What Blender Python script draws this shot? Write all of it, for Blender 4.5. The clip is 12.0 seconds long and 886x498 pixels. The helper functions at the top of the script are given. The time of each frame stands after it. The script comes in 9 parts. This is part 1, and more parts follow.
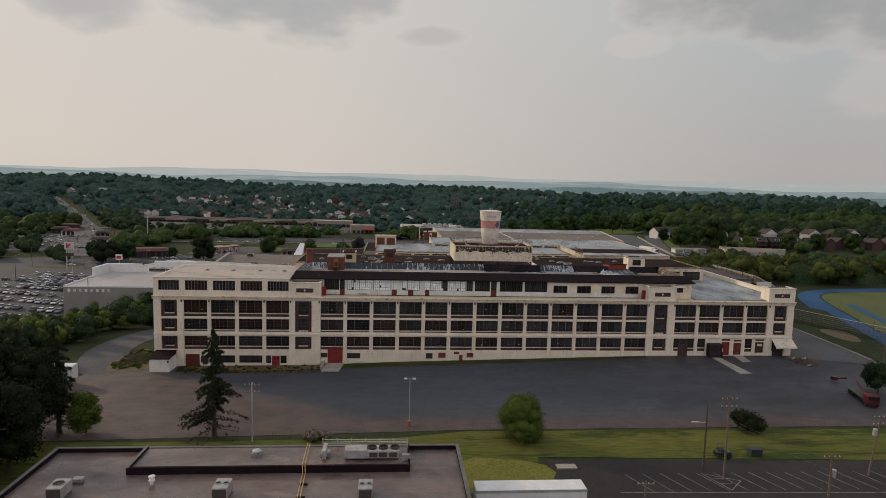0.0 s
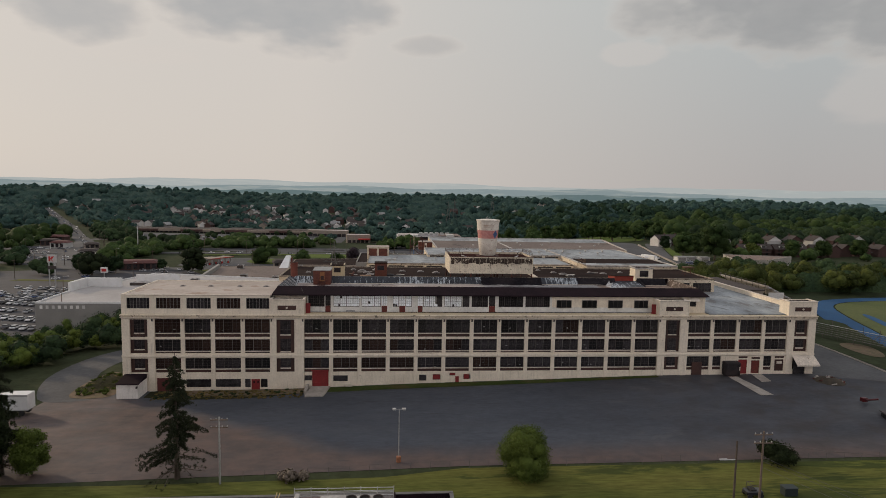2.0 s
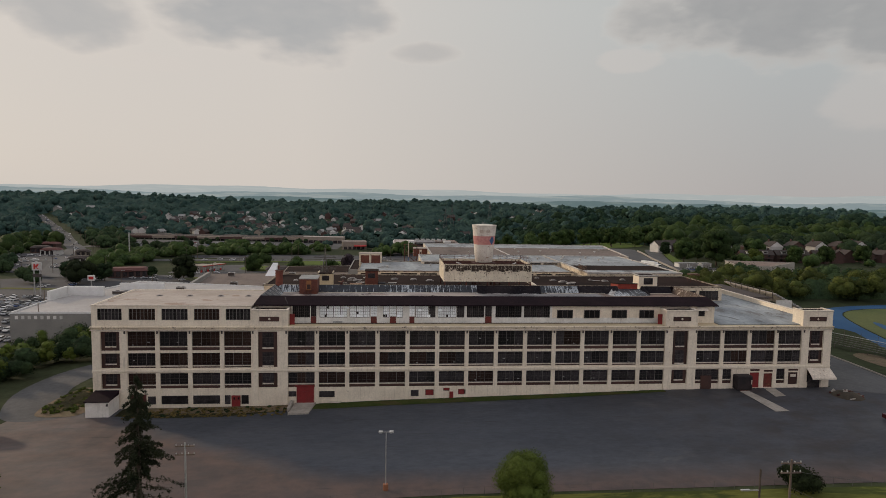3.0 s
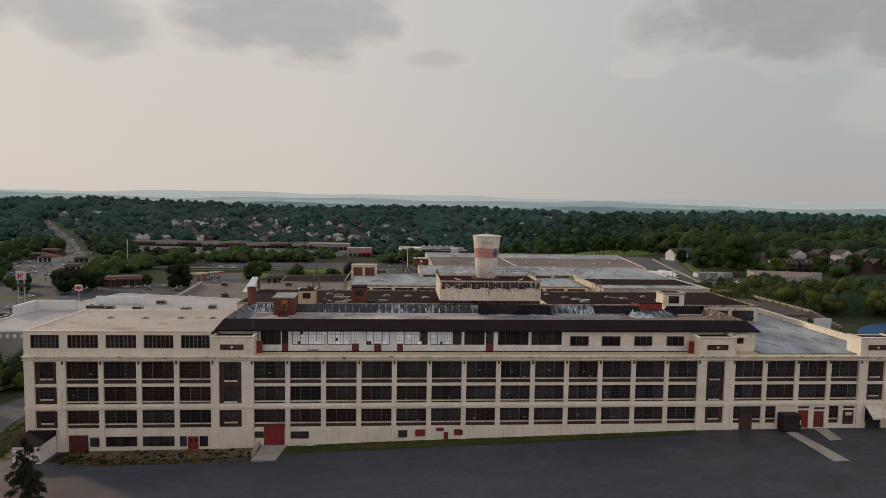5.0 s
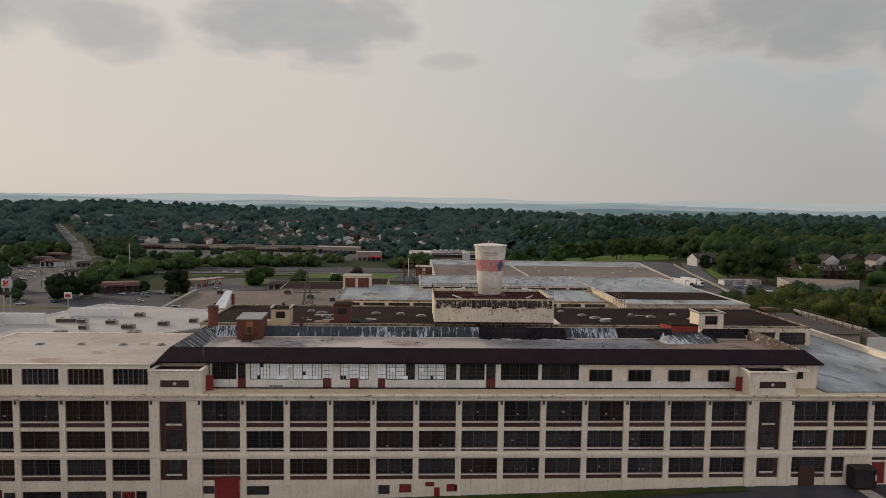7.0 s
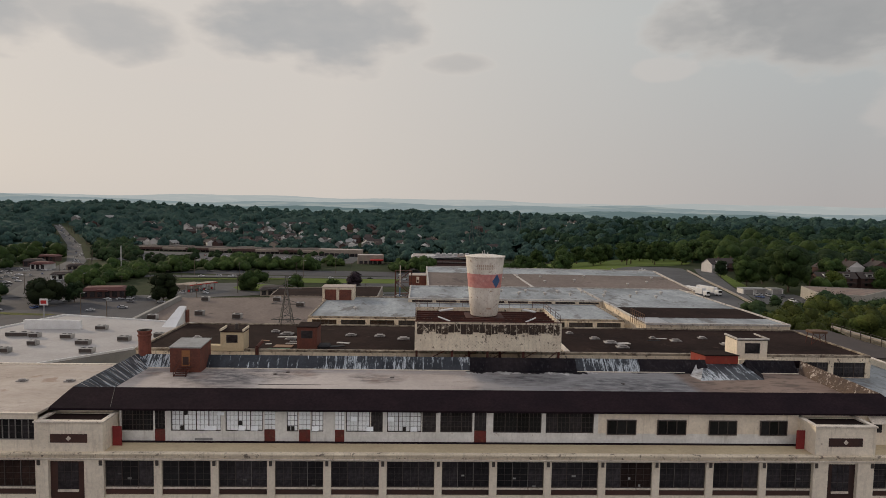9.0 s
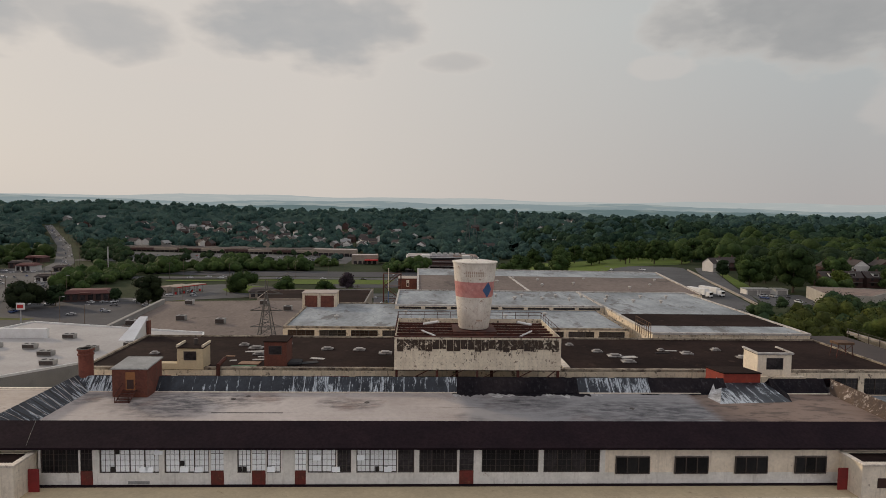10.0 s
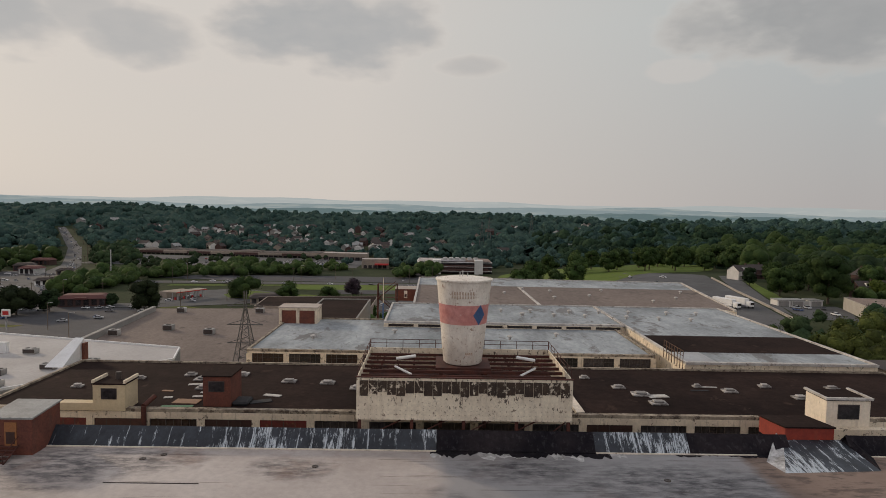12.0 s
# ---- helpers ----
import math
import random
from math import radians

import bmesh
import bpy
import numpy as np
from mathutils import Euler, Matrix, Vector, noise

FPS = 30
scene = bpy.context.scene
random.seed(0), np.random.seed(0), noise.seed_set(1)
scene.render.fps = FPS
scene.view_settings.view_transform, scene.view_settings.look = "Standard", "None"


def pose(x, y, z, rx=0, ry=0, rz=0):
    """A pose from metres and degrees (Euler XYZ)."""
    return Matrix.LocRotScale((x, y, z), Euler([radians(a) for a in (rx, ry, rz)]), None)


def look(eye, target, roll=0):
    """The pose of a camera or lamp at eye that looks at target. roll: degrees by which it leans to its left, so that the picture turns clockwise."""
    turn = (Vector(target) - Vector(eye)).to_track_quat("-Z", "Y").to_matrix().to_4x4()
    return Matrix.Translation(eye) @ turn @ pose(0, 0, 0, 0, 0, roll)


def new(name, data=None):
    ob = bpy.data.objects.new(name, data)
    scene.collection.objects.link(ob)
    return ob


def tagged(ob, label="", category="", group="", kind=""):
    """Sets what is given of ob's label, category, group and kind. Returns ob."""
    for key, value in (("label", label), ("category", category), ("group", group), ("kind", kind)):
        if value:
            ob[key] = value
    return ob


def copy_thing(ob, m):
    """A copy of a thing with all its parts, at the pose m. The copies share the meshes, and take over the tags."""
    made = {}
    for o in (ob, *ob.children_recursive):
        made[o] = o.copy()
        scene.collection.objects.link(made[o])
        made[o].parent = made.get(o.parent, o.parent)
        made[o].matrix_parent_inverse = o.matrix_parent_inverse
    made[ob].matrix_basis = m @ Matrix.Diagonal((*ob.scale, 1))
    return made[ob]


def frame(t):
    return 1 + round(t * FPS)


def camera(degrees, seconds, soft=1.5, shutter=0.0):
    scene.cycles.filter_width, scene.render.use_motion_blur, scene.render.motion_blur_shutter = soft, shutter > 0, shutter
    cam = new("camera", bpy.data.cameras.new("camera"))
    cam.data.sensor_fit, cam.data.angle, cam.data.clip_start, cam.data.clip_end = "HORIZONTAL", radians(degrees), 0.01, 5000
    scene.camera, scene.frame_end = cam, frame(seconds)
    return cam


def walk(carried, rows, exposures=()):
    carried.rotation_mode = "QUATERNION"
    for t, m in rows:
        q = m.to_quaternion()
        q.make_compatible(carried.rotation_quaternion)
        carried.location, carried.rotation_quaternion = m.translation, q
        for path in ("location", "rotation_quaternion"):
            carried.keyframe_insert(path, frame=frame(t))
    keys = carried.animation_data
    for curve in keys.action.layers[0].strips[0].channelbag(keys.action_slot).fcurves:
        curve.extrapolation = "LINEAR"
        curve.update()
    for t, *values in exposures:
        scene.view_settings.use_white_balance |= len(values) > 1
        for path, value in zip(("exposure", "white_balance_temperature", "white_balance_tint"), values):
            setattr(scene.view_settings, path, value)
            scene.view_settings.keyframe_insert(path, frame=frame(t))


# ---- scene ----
cam = camera(71.6, 12.0, soft=0.8)
PATH = [
    (0, (17.062, -142.421, 40.413), (17.223, -140.439, 40.196), 1.5),
    (0.5, (17.534, -140.389, 40.68), (17.693, -138.407, 40.466), 1.3),
    (1, (17.842, -138.028, 40.71), (18.003, -136.045, 40.5), 1.2),
    (1.5, (18.165, -135.003, 40.329), (18.33, -133.02, 40.13), 1.2),
    (2, (18.801, -131.42, 40.088), (18.969, -129.436, 39.899), 1.1),
    (2.5, (19.55, -127.574, 39.701), (19.722, -125.59, 39.524), 1.0),
    (3, (20.445, -123.481, 39.429), (20.62, -121.496, 39.261), 1.0),
    (5, (24.995, -105.244, 39.782), (25.137, -103.254, 39.631), 1.0),
    (5.5, (26.131, -100.41, 39.656), (26.235, -98.418, 39.511), 0.9),
    (6, (27.362, -95.467, 39.739), (27.458, -93.475, 39.596), 0.9),
    (6.5, (28.641, -90.53, 39.983), (28.739, -88.537, 39.839), 0.9),
    (7, (29.897, -85.763, 40.096), (29.991, -83.771, 39.952), 0.9),
    (9, (34.281, -65.92, 40.236), (34.353, -63.926, 40.098), 1.1),
    (9.5, (35.368, -60.484, 40.363), (35.445, -58.49, 40.221), 0.9),
    (10, (36.469, -55.181, 40.36), (36.55, -53.187, 40.218), 0.9),
    (10.5, (37.557, -50.105, 40.319), (37.641, -48.112, 40.178), 0.9),
    (11, (38.566, -45.378, 40.321), (38.623, -43.383, 40.182), 0.9),
    (11.5, (39.918, -40.913, 40.23), (39.945, -38.918, 40.098), 0.9),
    (12, (41.033, -37.443, 40.306), (41.062, -35.447, 40.174), 1.1),
]
walk(cam, [(t, look(eye, target, roll)) for t, eye, target, roll in PATH])

# ---- world and sun ----
SUN_AZ, SUN_EL = radians(-54), radians(17)


def nodes_of(tree):
    def n(kind, **kw):
        nd = tree.nodes.new(kind)
        for k, v in kw.items():
            if k == "ins":
                for i, val in v.items():
                    if isinstance(val, bpy.types.NodeSocket):
                        tree.links.new(val, nd.inputs[i])
                    else:
                        nd.inputs[i].default_value = val
            elif k == "operation":
                nd.operation = v
            elif k == "blend_type":
                nd.blend_type = v
            elif k == "data_type":
                nd.data_type = v
            elif k == "sky_type":
                nd.sky_type = v
        return nd
    return n


def build_world():
    w = bpy.data.worlds.new("sky")
    scene.world = w
    w.use_nodes = True
    tr = w.node_tree
    tr.nodes.clear()
    n = nodes_of(tr)

    def mth(op, a, b=0.0, c=0.0):
        return n("ShaderNodeMath", operation=op, ins={0: a, 1: b, 2: c}).outputs[0]

    def mix(f, a, b):
        nd = n("ShaderNodeMix", data_type="RGBA", ins={0: f})
        for i, v in ((6, a), (7, b)):
            if isinstance(v, bpy.types.NodeSocket):
                tr.links.new(v, nd.inputs[i])
            else:
                nd.inputs[i].default_value = (*v, 1)
        return nd.outputs[2]

    sky = n("ShaderNodeTexSky", sky_type="NISHITA")
    sky.sun_disc, sky.sun_elevation, sky.sun_rotation = False, SUN_EL, SUN_AZ
    sky.dust_density, sky.air_density = 3.0, 1.0
    co = n("ShaderNodeTexCoord").outputs["Generated"]
    sep = n("ShaderNodeSeparateXYZ", ins={0: co})
    X, Y, Z = sep.outputs
    az = mth("MULTIPLY", mth("ARCTAN2", X, Y), 180 / math.pi)
    el = mth("MULTIPLY", mth("ARCSINE", Z), 180 / math.pi)
    pos = n("ShaderNodeCombineXYZ", ins={0: az, 1: mth("MULTIPLY", el, 2.2), 2: 0.0}).outputs[0]
    big = n("ShaderNodeTexNoise", ins={"Vector": pos, "Scale": 0.13, "Detail": 3.0, "Roughness": 0.5}).outputs[0]
    fine = n("ShaderNodeTexNoise", ins={"Vector": pos, "Scale": 0.42, "Detail": 5.0, "Roughness": 0.5}).outputs[0]
    wob = mth("ADD", mth("MULTIPLY", mth("SUBTRACT", big, 0.5), 1.9), mth("MULTIPLY", mth("SUBTRACT", fine, 0.5), 1.0))

    def cover(rows, soft):
        m = 0.0
        for a, e, sa, se, k in rows:
            u = mth("DIVIDE", mth("SUBTRACT", az, a), sa)
            v = mth("DIVIDE", mth("SUBTRACT", el, e), se)
            d = mth("ADD", mth("ADD", mth("MULTIPLY", u, u), mth("MULTIPLY", v, v)), wob)
            r = n("ShaderNodeMapRange", ins={0: d, 1: 1.25, 2: soft, 3: 0.0, 4: k})
            r.interpolation_type = "SMOOTHSTEP"
            m = mth("MAXIMUM", m, r.outputs[0])
        return m
    # grey clouds and pale wisps: azimuth, elevation, half width, half height in degrees, weight
    mask = cover(((-13.5, 15.0, 6.8, 3.3, 1.0), (-8.6, 15.2, 7.6, 4.1, 1.0), (-4.4, 16.0, 5.4, 2.8, 0.9), (-25.6, 13.4, 5.2, 2.7, 0.8), (-30.0, 14.8, 4.4, 2.5, 0.7), (-34.5, 13.6, 5.4, 3.6, 0.9),
                  (23.4, 15.6, 4.6, 2.4, 0.8), (28.0, 15.6, 6.6, 3.6, 1.0), (34.0, 14.8, 8.0, 4.2, 1.0), (42.0, 14.4, 9.0, 5.0, 1.0), (2.9, 12.8, 3.4, 1.0, 0.6),
                  (6.0, 25.0, 20.0, 3.0, 0.9), (-60.0, 20.0, 16.0, 5.0, 0.8), (75.0, 22.0, 18.0, 6.0, 0.8)), 0.05)
    wisp = cover(((21.5, 12.0, 2.6, 1.0, 0.8), (39.6, 8.1, 3.6, 2.6, 0.7), (-21.5, 10.6, 4.5, 0.8, 0.3)), 0.5)
    high = n("ShaderNodeMapRange", ins={0: mth("ADD", big, mth("MULTIPLY", fine, 0.3)), 1: 0.6, 2: 0.78, 3: 0.0, 4: 0.8}).outputs[0]
    up = n("ShaderNodeMapRange", ins={0: el, 1: 24.0, 2: 34.0, 3: 0.0, 4: 1.0}).outputs[0]
    mask = mth("MAXIMUM", mask, mth("MULTIPLY", high, up))
    # haze: cream low and towards the sun, greyer blue high and away from it
    warm = n("ShaderNodeMapRange", ins={0: az, 1: -8.0, 2: 34.0, 3: 1.0, 4: 0.0}).outputs[0]
    low = n("ShaderNodeMapRange", ins={0: el, 1: 0.0, 2: 16.0, 3: 1.0, 4: 0.0}).outputs[0]
    cool_c = mix(low, (0.45, 0.485, 0.49), (0.43, 0.405, 0.395))
    warm_c = mix(low, (0.635, 0.595, 0.555), (0.63, 0.575, 0.525))
    haze = mix(warm, cool_c, warm_c)
    skyc = n("ShaderNodeVectorMath", operation="SCALE", ins={0: sky.outputs[0], "Scale": 0.09}).outputs[0]
    # high up the haze thins to a paler blue
    over = n("ShaderNodeMapRange", ins={0: el, 1: 19.0, 2: 48.0, 3: 0.0, 4: 1.0}).outputs[0]
    haze = mix(over, haze, (0.71, 0.735, 0.82))
    # the open sky opposite the low sun is brighter and whiter
    south = n("ShaderNodeMapRange", ins={0: Y, 1: 0.3, 2: -0.7, 3: 0.0, 4: 1.0}).outputs[0]
    haze = mix(south, haze, (0.735, 0.70, 0.735))
    base = mix(0.97, skyc, haze)
    base = mix(mth("MULTIPLY", wisp, 0.3), base, (0.68, 0.60, 0.55))
    shade = n("ShaderNodeMapRange", ins={0: mask, 1: 0.10, 2: 0.95, 3: 0.0, 4: 1.0}).outputs[0]
    lit = mix(n("ShaderNodeMapRange", ins={0: mask, 1: 0.0, 2: 0.5, 3: 0.0, 4: 0.45}).outputs[0], base, (0.70, 0.63, 0.57))
    cloud = mix(mth("MULTIPLY", shade, mth("ADD", 0.72, mth("MULTIPLY", fine, 0.3))), lit, mix(n("ShaderNodeMapRange", ins={0: az, 1: -4.0, 2: 24.0, 3: 0.0, 4: 1.0}).outputs[0], (0.40, 0.405, 0.41), (0.325, 0.33, 0.335)))
    below = n("ShaderNodeMapRange", ins={0: el, 1: -3.0, 2: -0.5, 3: 1.0, 4: 0.0}).outputs[0]
    final = mix(below, cloud, (0.10, 0.11, 0.09))
    bg = n("ShaderNodeBackground", ins={0: final, 1: 1.0})
    out = n("ShaderNodeOutputWorld", ins={0: bg.outputs[0]})


build_world()
sun = new("sun", bpy.data.lights.new("sun", "SUN"))
sun.data.energy, sun.data.angle, sun.data.color = 1.9, radians(4), (1.0, 0.80, 0.58)
sun.matrix_world = look((0, 0, 0), (-math.sin(SUN_AZ) * math.cos(SUN_EL), -math.cos(SUN_AZ) * math.cos(SUN_EL), -math.sin(SUN_EL)))


# ---- materials ----
def mat(name, col, rough=0.8, col2=None, scale=0.4, amount=0.5, grain=6.0, grain_amt=0.25, bump=0.0, metal=0.0, spec=0.4,
        streak=0.0, streak_col=(0.08, 0.06, 0.045), blotch=None, blotch_col=None, spots=None, rand=0.0, island=0.0, emit=None, stretch=None, gloss=None):
    """A weathered surface: two colours mixed by a wide noise, a fine grain, streaks that run down, blotches."""
    m = bpy.data.materials.new(name)
    m.use_nodes = True
    tr = m.node_tree
    n = nodes_of(tr)
    p = tr.nodes["Principled BSDF"]
    co = n("ShaderNodeTexCoord").outputs["Object"]
    if stretch:
        co = n("ShaderNodeVectorMath", operation="MULTIPLY", ins={0: co, 1: stretch}).outputs[0]

    def mth(op, a, b=0.0):
        return n("ShaderNodeMath", operation=op, ins={0: a, 1: b}).outputs[0]

    def mix(f, a, b, bt="MIX"):
        nd = n("ShaderNodeMix", data_type="RGBA", blend_type=bt, ins={0: f})
        for i, v in ((6, a), (7, b)):
            if isinstance(v, bpy.types.NodeSocket):
                tr.links.new(v, nd.inputs[i])
            else:
                nd.inputs[i].default_value = (*v, 1)
        return nd.outputs[2]

    def rng(v, a, b, c=0.0, d=1.0):
        return n("ShaderNodeMapRange", ins={0: v, 1: a, 2: b, 3: c, 4: d}).outputs[0]

    wide = n("ShaderNodeTexNoise", ins={"Vector": co, "Scale": scale, "Detail": 5.0, "Roughness": 0.6}).outputs[0]
    fine = n("ShaderNodeTexNoise", ins={"Vector": co, "Scale": grain, "Detail": 3.0, "Roughness": 0.7}).outputs[0]
    c2 = col2 or tuple(c * 0.65 for c in col)
    c = mix(mth("MULTIPLY", rng(wide, 0.36, 0.66), amount), col, c2)
    c = mix(grain_amt, c, mix(rng(fine, 0.3, 0.7), (0.4, 0.4, 0.4), (1.6, 1.6, 1.6)), "MULTIPLY")
    if streak:
        st = n("ShaderNodeVectorMath", operation="MULTIPLY", ins={0: co, 1: (1.6, 1.6, 0.16)}).outputs[0]
        sn = n("ShaderNodeTexNoise", ins={"Vector": st, "Scale": 1.5, "Detail": 6.0, "Roughness": 0.7}).outputs[0]
        c = mix(mth("MULTIPLY", rng(sn, 0.54, 0.72), streak), c, streak_col)
    if blotch:
        bn = n("ShaderNodeTexNoise", ins={"Vector": co, "Scale": blotch[0], "Detail": 7.0, "Roughness": 0.68, "Distortion": 0.4}).outputs[0]
        c = mix(mth("MULTIPLY", rng(bn, blotch[1], blotch[1] + 0.05), blotch[2]), c, blotch_col)
    if spots:
        sp = n("ShaderNodeTexNoise", ins={"Vector": co, "Scale": spots[0], "Detail": 6.0, "Roughness": 0.72, "Distortion": 0.6}).outputs[0]
        c = mix(mth("MULTIPLY", rng(sp, spots[1], spots[1] + 0.07), spots[2]), c, spots[3])
    if rand:
        oi = n("ShaderNodeObjectInfo").outputs["Random"]
        c = mix(1.0, c, mix(oi, (1 - rand,) * 3, (1 + rand,) * 3), "MULTIPLY")
    if island:
        gi = n("ShaderNodeNewGeometry").outputs["Random Per Island"]
        c = mix(1.0, c, mix(gi, (1 - island, 1 - island, 1 - island), (1 + island, 1 + island, 1 + island * 0.5)), "MULTIPLY")
    tr.links.new(c, p.inputs["Base Color"])
    p.inputs["Roughness"].default_value, p.inputs["Metallic"].default_value = rough, metal
    p.inputs["Specular IOR Level"].default_value = spec
    if gloss:
        gn = n("ShaderNodeTexNoise", ins={"Vector": co, "Scale": gloss[0], "Detail": 5.0, "Roughness": 0.65}).outputs[0]
        tr.links.new(rng(gn, 0.38, 0.64, gloss[1], gloss[2]), p.inputs["Roughness"])
    if bump:
        b = n("ShaderNodeBump", ins={"Strength": 0.6, "Distance": bump, "Height": fine}).outputs[0]
        tr.links.new(b, p.inputs["Normal"])
    if emit:
        p.inputs["Emission Color"].default_value, p.inputs["Emission Strength"].default_value = (*emit[:3], 1), emit[3]
    return m


def stained_roof():
    """Pale membrane with brushed black stains, rusty patches, laps and splits."""
    m = mat("pale_membrane_roof", (0.435, 0.39, 0.362), 0.7, (0.33, 0.288, 0.265), 0.10, 1.0, 1.6, 0.18, spec=0.3, spots=(2.6, 0.70, 0.7, (0.05, 0.04, 0.035)))
    tr = m.node_tree
    n = nodes_of(tr)
    p = tr.nodes["Principled BSDF"]
    old = p.inputs["Base Color"].links[0].from_socket
    co = n("ShaderNodeTexCoord").outputs["Object"]
    X, Y, Z = n("ShaderNodeSeparateXYZ", ins={0: co}).outputs

    def noise(v, scale, detail=6.0, rough=0.65):
        return n("ShaderNodeTexNoise", ins={"Vector": v, "Scale": scale, "Detail": detail, "Roughness": rough}).outputs[0]

    def squash(x, y):
        return n("ShaderNodeVectorMath", operation="MULTIPLY", ins={0: co, 1: (x, y, 1.0)}).outputs[0]

    def rng(v, a, b, c=0.0, d=1.0):
        return n("ShaderNodeMapRange", ins={0: v, 1: a, 2: b, 3: c, 4: d}).outputs[0]

    def mth(op, a, b=0.0):
        return n("ShaderNodeMath", operation=op, ins={0: a, 1: b}).outputs[0]

    def layer(c, f, col):
        nd = n("ShaderNodeMix", data_type="RGBA", ins={0: f, 6: c})
        nd.inputs[7].default_value = (*col, 1)
        return nd.outputs[2]

    def spot(x, y, rx, ry):
        """A soft oval field round one place, with a ragged edge."""
        u, v = mth("DIVIDE", mth("SUBTRACT", X, x), rx), mth("DIVIDE", mth("SUBTRACT", Y, y), ry)
        d = mth("ADD", mth("ADD", mth("MULTIPLY", u, u), mth("MULTIPLY", v, v)), mth("MULTIPLY", mth("SUBTRACT", noise(co, 0.5), 0.5), 2.2))
        return rng(d, 1.4, -0.1)
    # newer blue-white sheets east of the sign
    newer = mth("MULTIPLY", rng(mth("ADD", X, mth("MULTIPLY", noise(co, 0.4), 2.5)), 42.5, 44.0), rng(X, 73.5, 72.5))
    c = layer(old, mth("MULTIPLY", newer, 0.7), (0.215, 0.222, 0.233))
    # brushed black stains, and two broad dark ovals beside the west hut
    field = mth("MAXIMUM", mth("MAXIMUM", spot(8.0, 16.5, 7.0, 5.0), spot(14.0, 18.0, 6.0, 3.2)), mth("MAXIMUM", mth("MAXIMUM", spot(63.0, 14.0, 12.0, 5.0), spot(50.0, 17.0, 7.0, 3.0)), spot(28.5, 16.5, 4.0, 2.6)))
    field = mth("MAXIMUM", field, rng(noise(co, 0.085, 3.0), 0.56, 0.66, 0.0, 0.75))
    strokes = rng(noise(squash(0.34, 1.0), 1.2, 7.0, 0.72), 0.40, 0.58, 0.12, 1.0)
    c = layer(c, mth("MULTIPLY", mth("MULTIPLY", field, strokes), 0.92), (0.040, 0.038, 0.044))
    # laps and long splits along the roof
    lines = rng(noise(squash(0.05, 2.4), 1.0, 4.0, 0.6), 0.645, 0.67, 0.0, 0.7)
    c = layer(c, lines, (0.075, 0.06, 0.05))
    # rusty wash, strongest on the east part
    wash = rng(noise(co, 0.12, 5.0), 0.54, 0.70, 0.0, 0.55)
    c = layer(c, mth("MULTIPLY", wash, rng(newer, 0.0, 1.0, 1.0, 0.3)), (0.19, 0.105, 0.070))
    east = rng(mth("ADD", X, mth("MULTIPLY", noise(co, 0.3), 3.0)), 72.0, 73.2, 0.0, 0.82)
    c = layer(c, east, (0.165, 0.105, 0.075))
    c = layer(c, mth("MULTIPLY", east, rng(noise(squash(0.5, 1.4), 0.6), 0.50, 0.60, 0.0, 0.8)), (0.050, 0.036, 0.030))
    tr.links.new(c, p.inputs["Base Color"])
    return m


def streaked_flashing(white=0.0, run=(1.0, 0.16, 0.16)):
    """Dark bitumen sheet with blue-white streaks running down it and lap joints; run: how far the streaks stretch on each axis."""
    m = mat("weathered_bitumen_flashing", (0.012, 0.015, 0.021), 0.5, (0.036, 0.043, 0.055), 0.5, 0.9, 3.0, 0.4, spec=0.35)
    tr = m.node_tree
    n = nodes_of(tr)
    p = tr.nodes["Principled BSDF"]
    old = p.inputs["Base Color"].links[0].from_socket
    co = n("ShaderNodeTexCoord").outputs["Object"]

    def mth(op, a, b=0.0):
        return n("ShaderNodeMath", operation=op, ins={0: a, 1: b}).outputs[0]
    st = n("ShaderNodeVectorMath", operation="MULTIPLY", ins={0: co, 1: run}).outputs[0]
    a = n("ShaderNodeTexNoise", ins={"Vector": st, "Scale": 4.6, "Detail": 7.0, "Roughness": 0.8}).outputs[0]
    b = n("ShaderNodeTexNoise", ins={"Vector": co, "Scale": 0.16, "Detail": 3.0}).outputs[0]
    lvl = mth("ADD", mth("ADD", a, white), mth("MULTIPLY", mth("SUBTRACT", b, 0.5), 0.7))
    sep = n("ShaderNodeSeparateXYZ", ins={0: co})
    along = sep.outputs[0] if run[0] > run[1] else sep.outputs[1]
    wave = mth("ADD", mth("MULTIPLY", along, 0.72), mth("MULTIPLY", b, 0.9))
    near_lap = n("ShaderNodeMapRange", ins={0: mth("ABSOLUTE", mth("SUBTRACT", mth("FRACT", wave), 0.5)), 1: 0.0, 2: 0.16, 3: 0.13, 4: 0.0}).outputs[0]
    lap = mth("LESS_THAN", mth("FRACT", mth("ADD", wave, 0.56)), 0.05)
    f = n("ShaderNodeMapRange", ins={0: mth("ADD", lvl, near_lap), 1: 0.545, 2: 0.605, 3: 0.0, 4: 0.95}).outputs[0]
    tint = n("ShaderNodeMix", data_type="RGBA", ins={0: a})
    tint.inputs[6].default_value, tint.inputs[7].default_value = (0.20, 0.26, 0.31, 1), (0.66, 0.69, 0.71, 1)
    mx = n("ShaderNodeMix", data_type="RGBA", ins={0: f, 6: old, 7: tint.outputs[2]})
    m2 = n("ShaderNodeMix", data_type="RGBA", ins={0: mth("MULTIPLY", lap, 0.7), 6: mx.outputs[2]})
    m2.inputs[7].default_value = (0.016, 0.018, 0.024, 1)
    tr.links.new(m2.outputs[2], p.inputs["Base Color"])
    return m


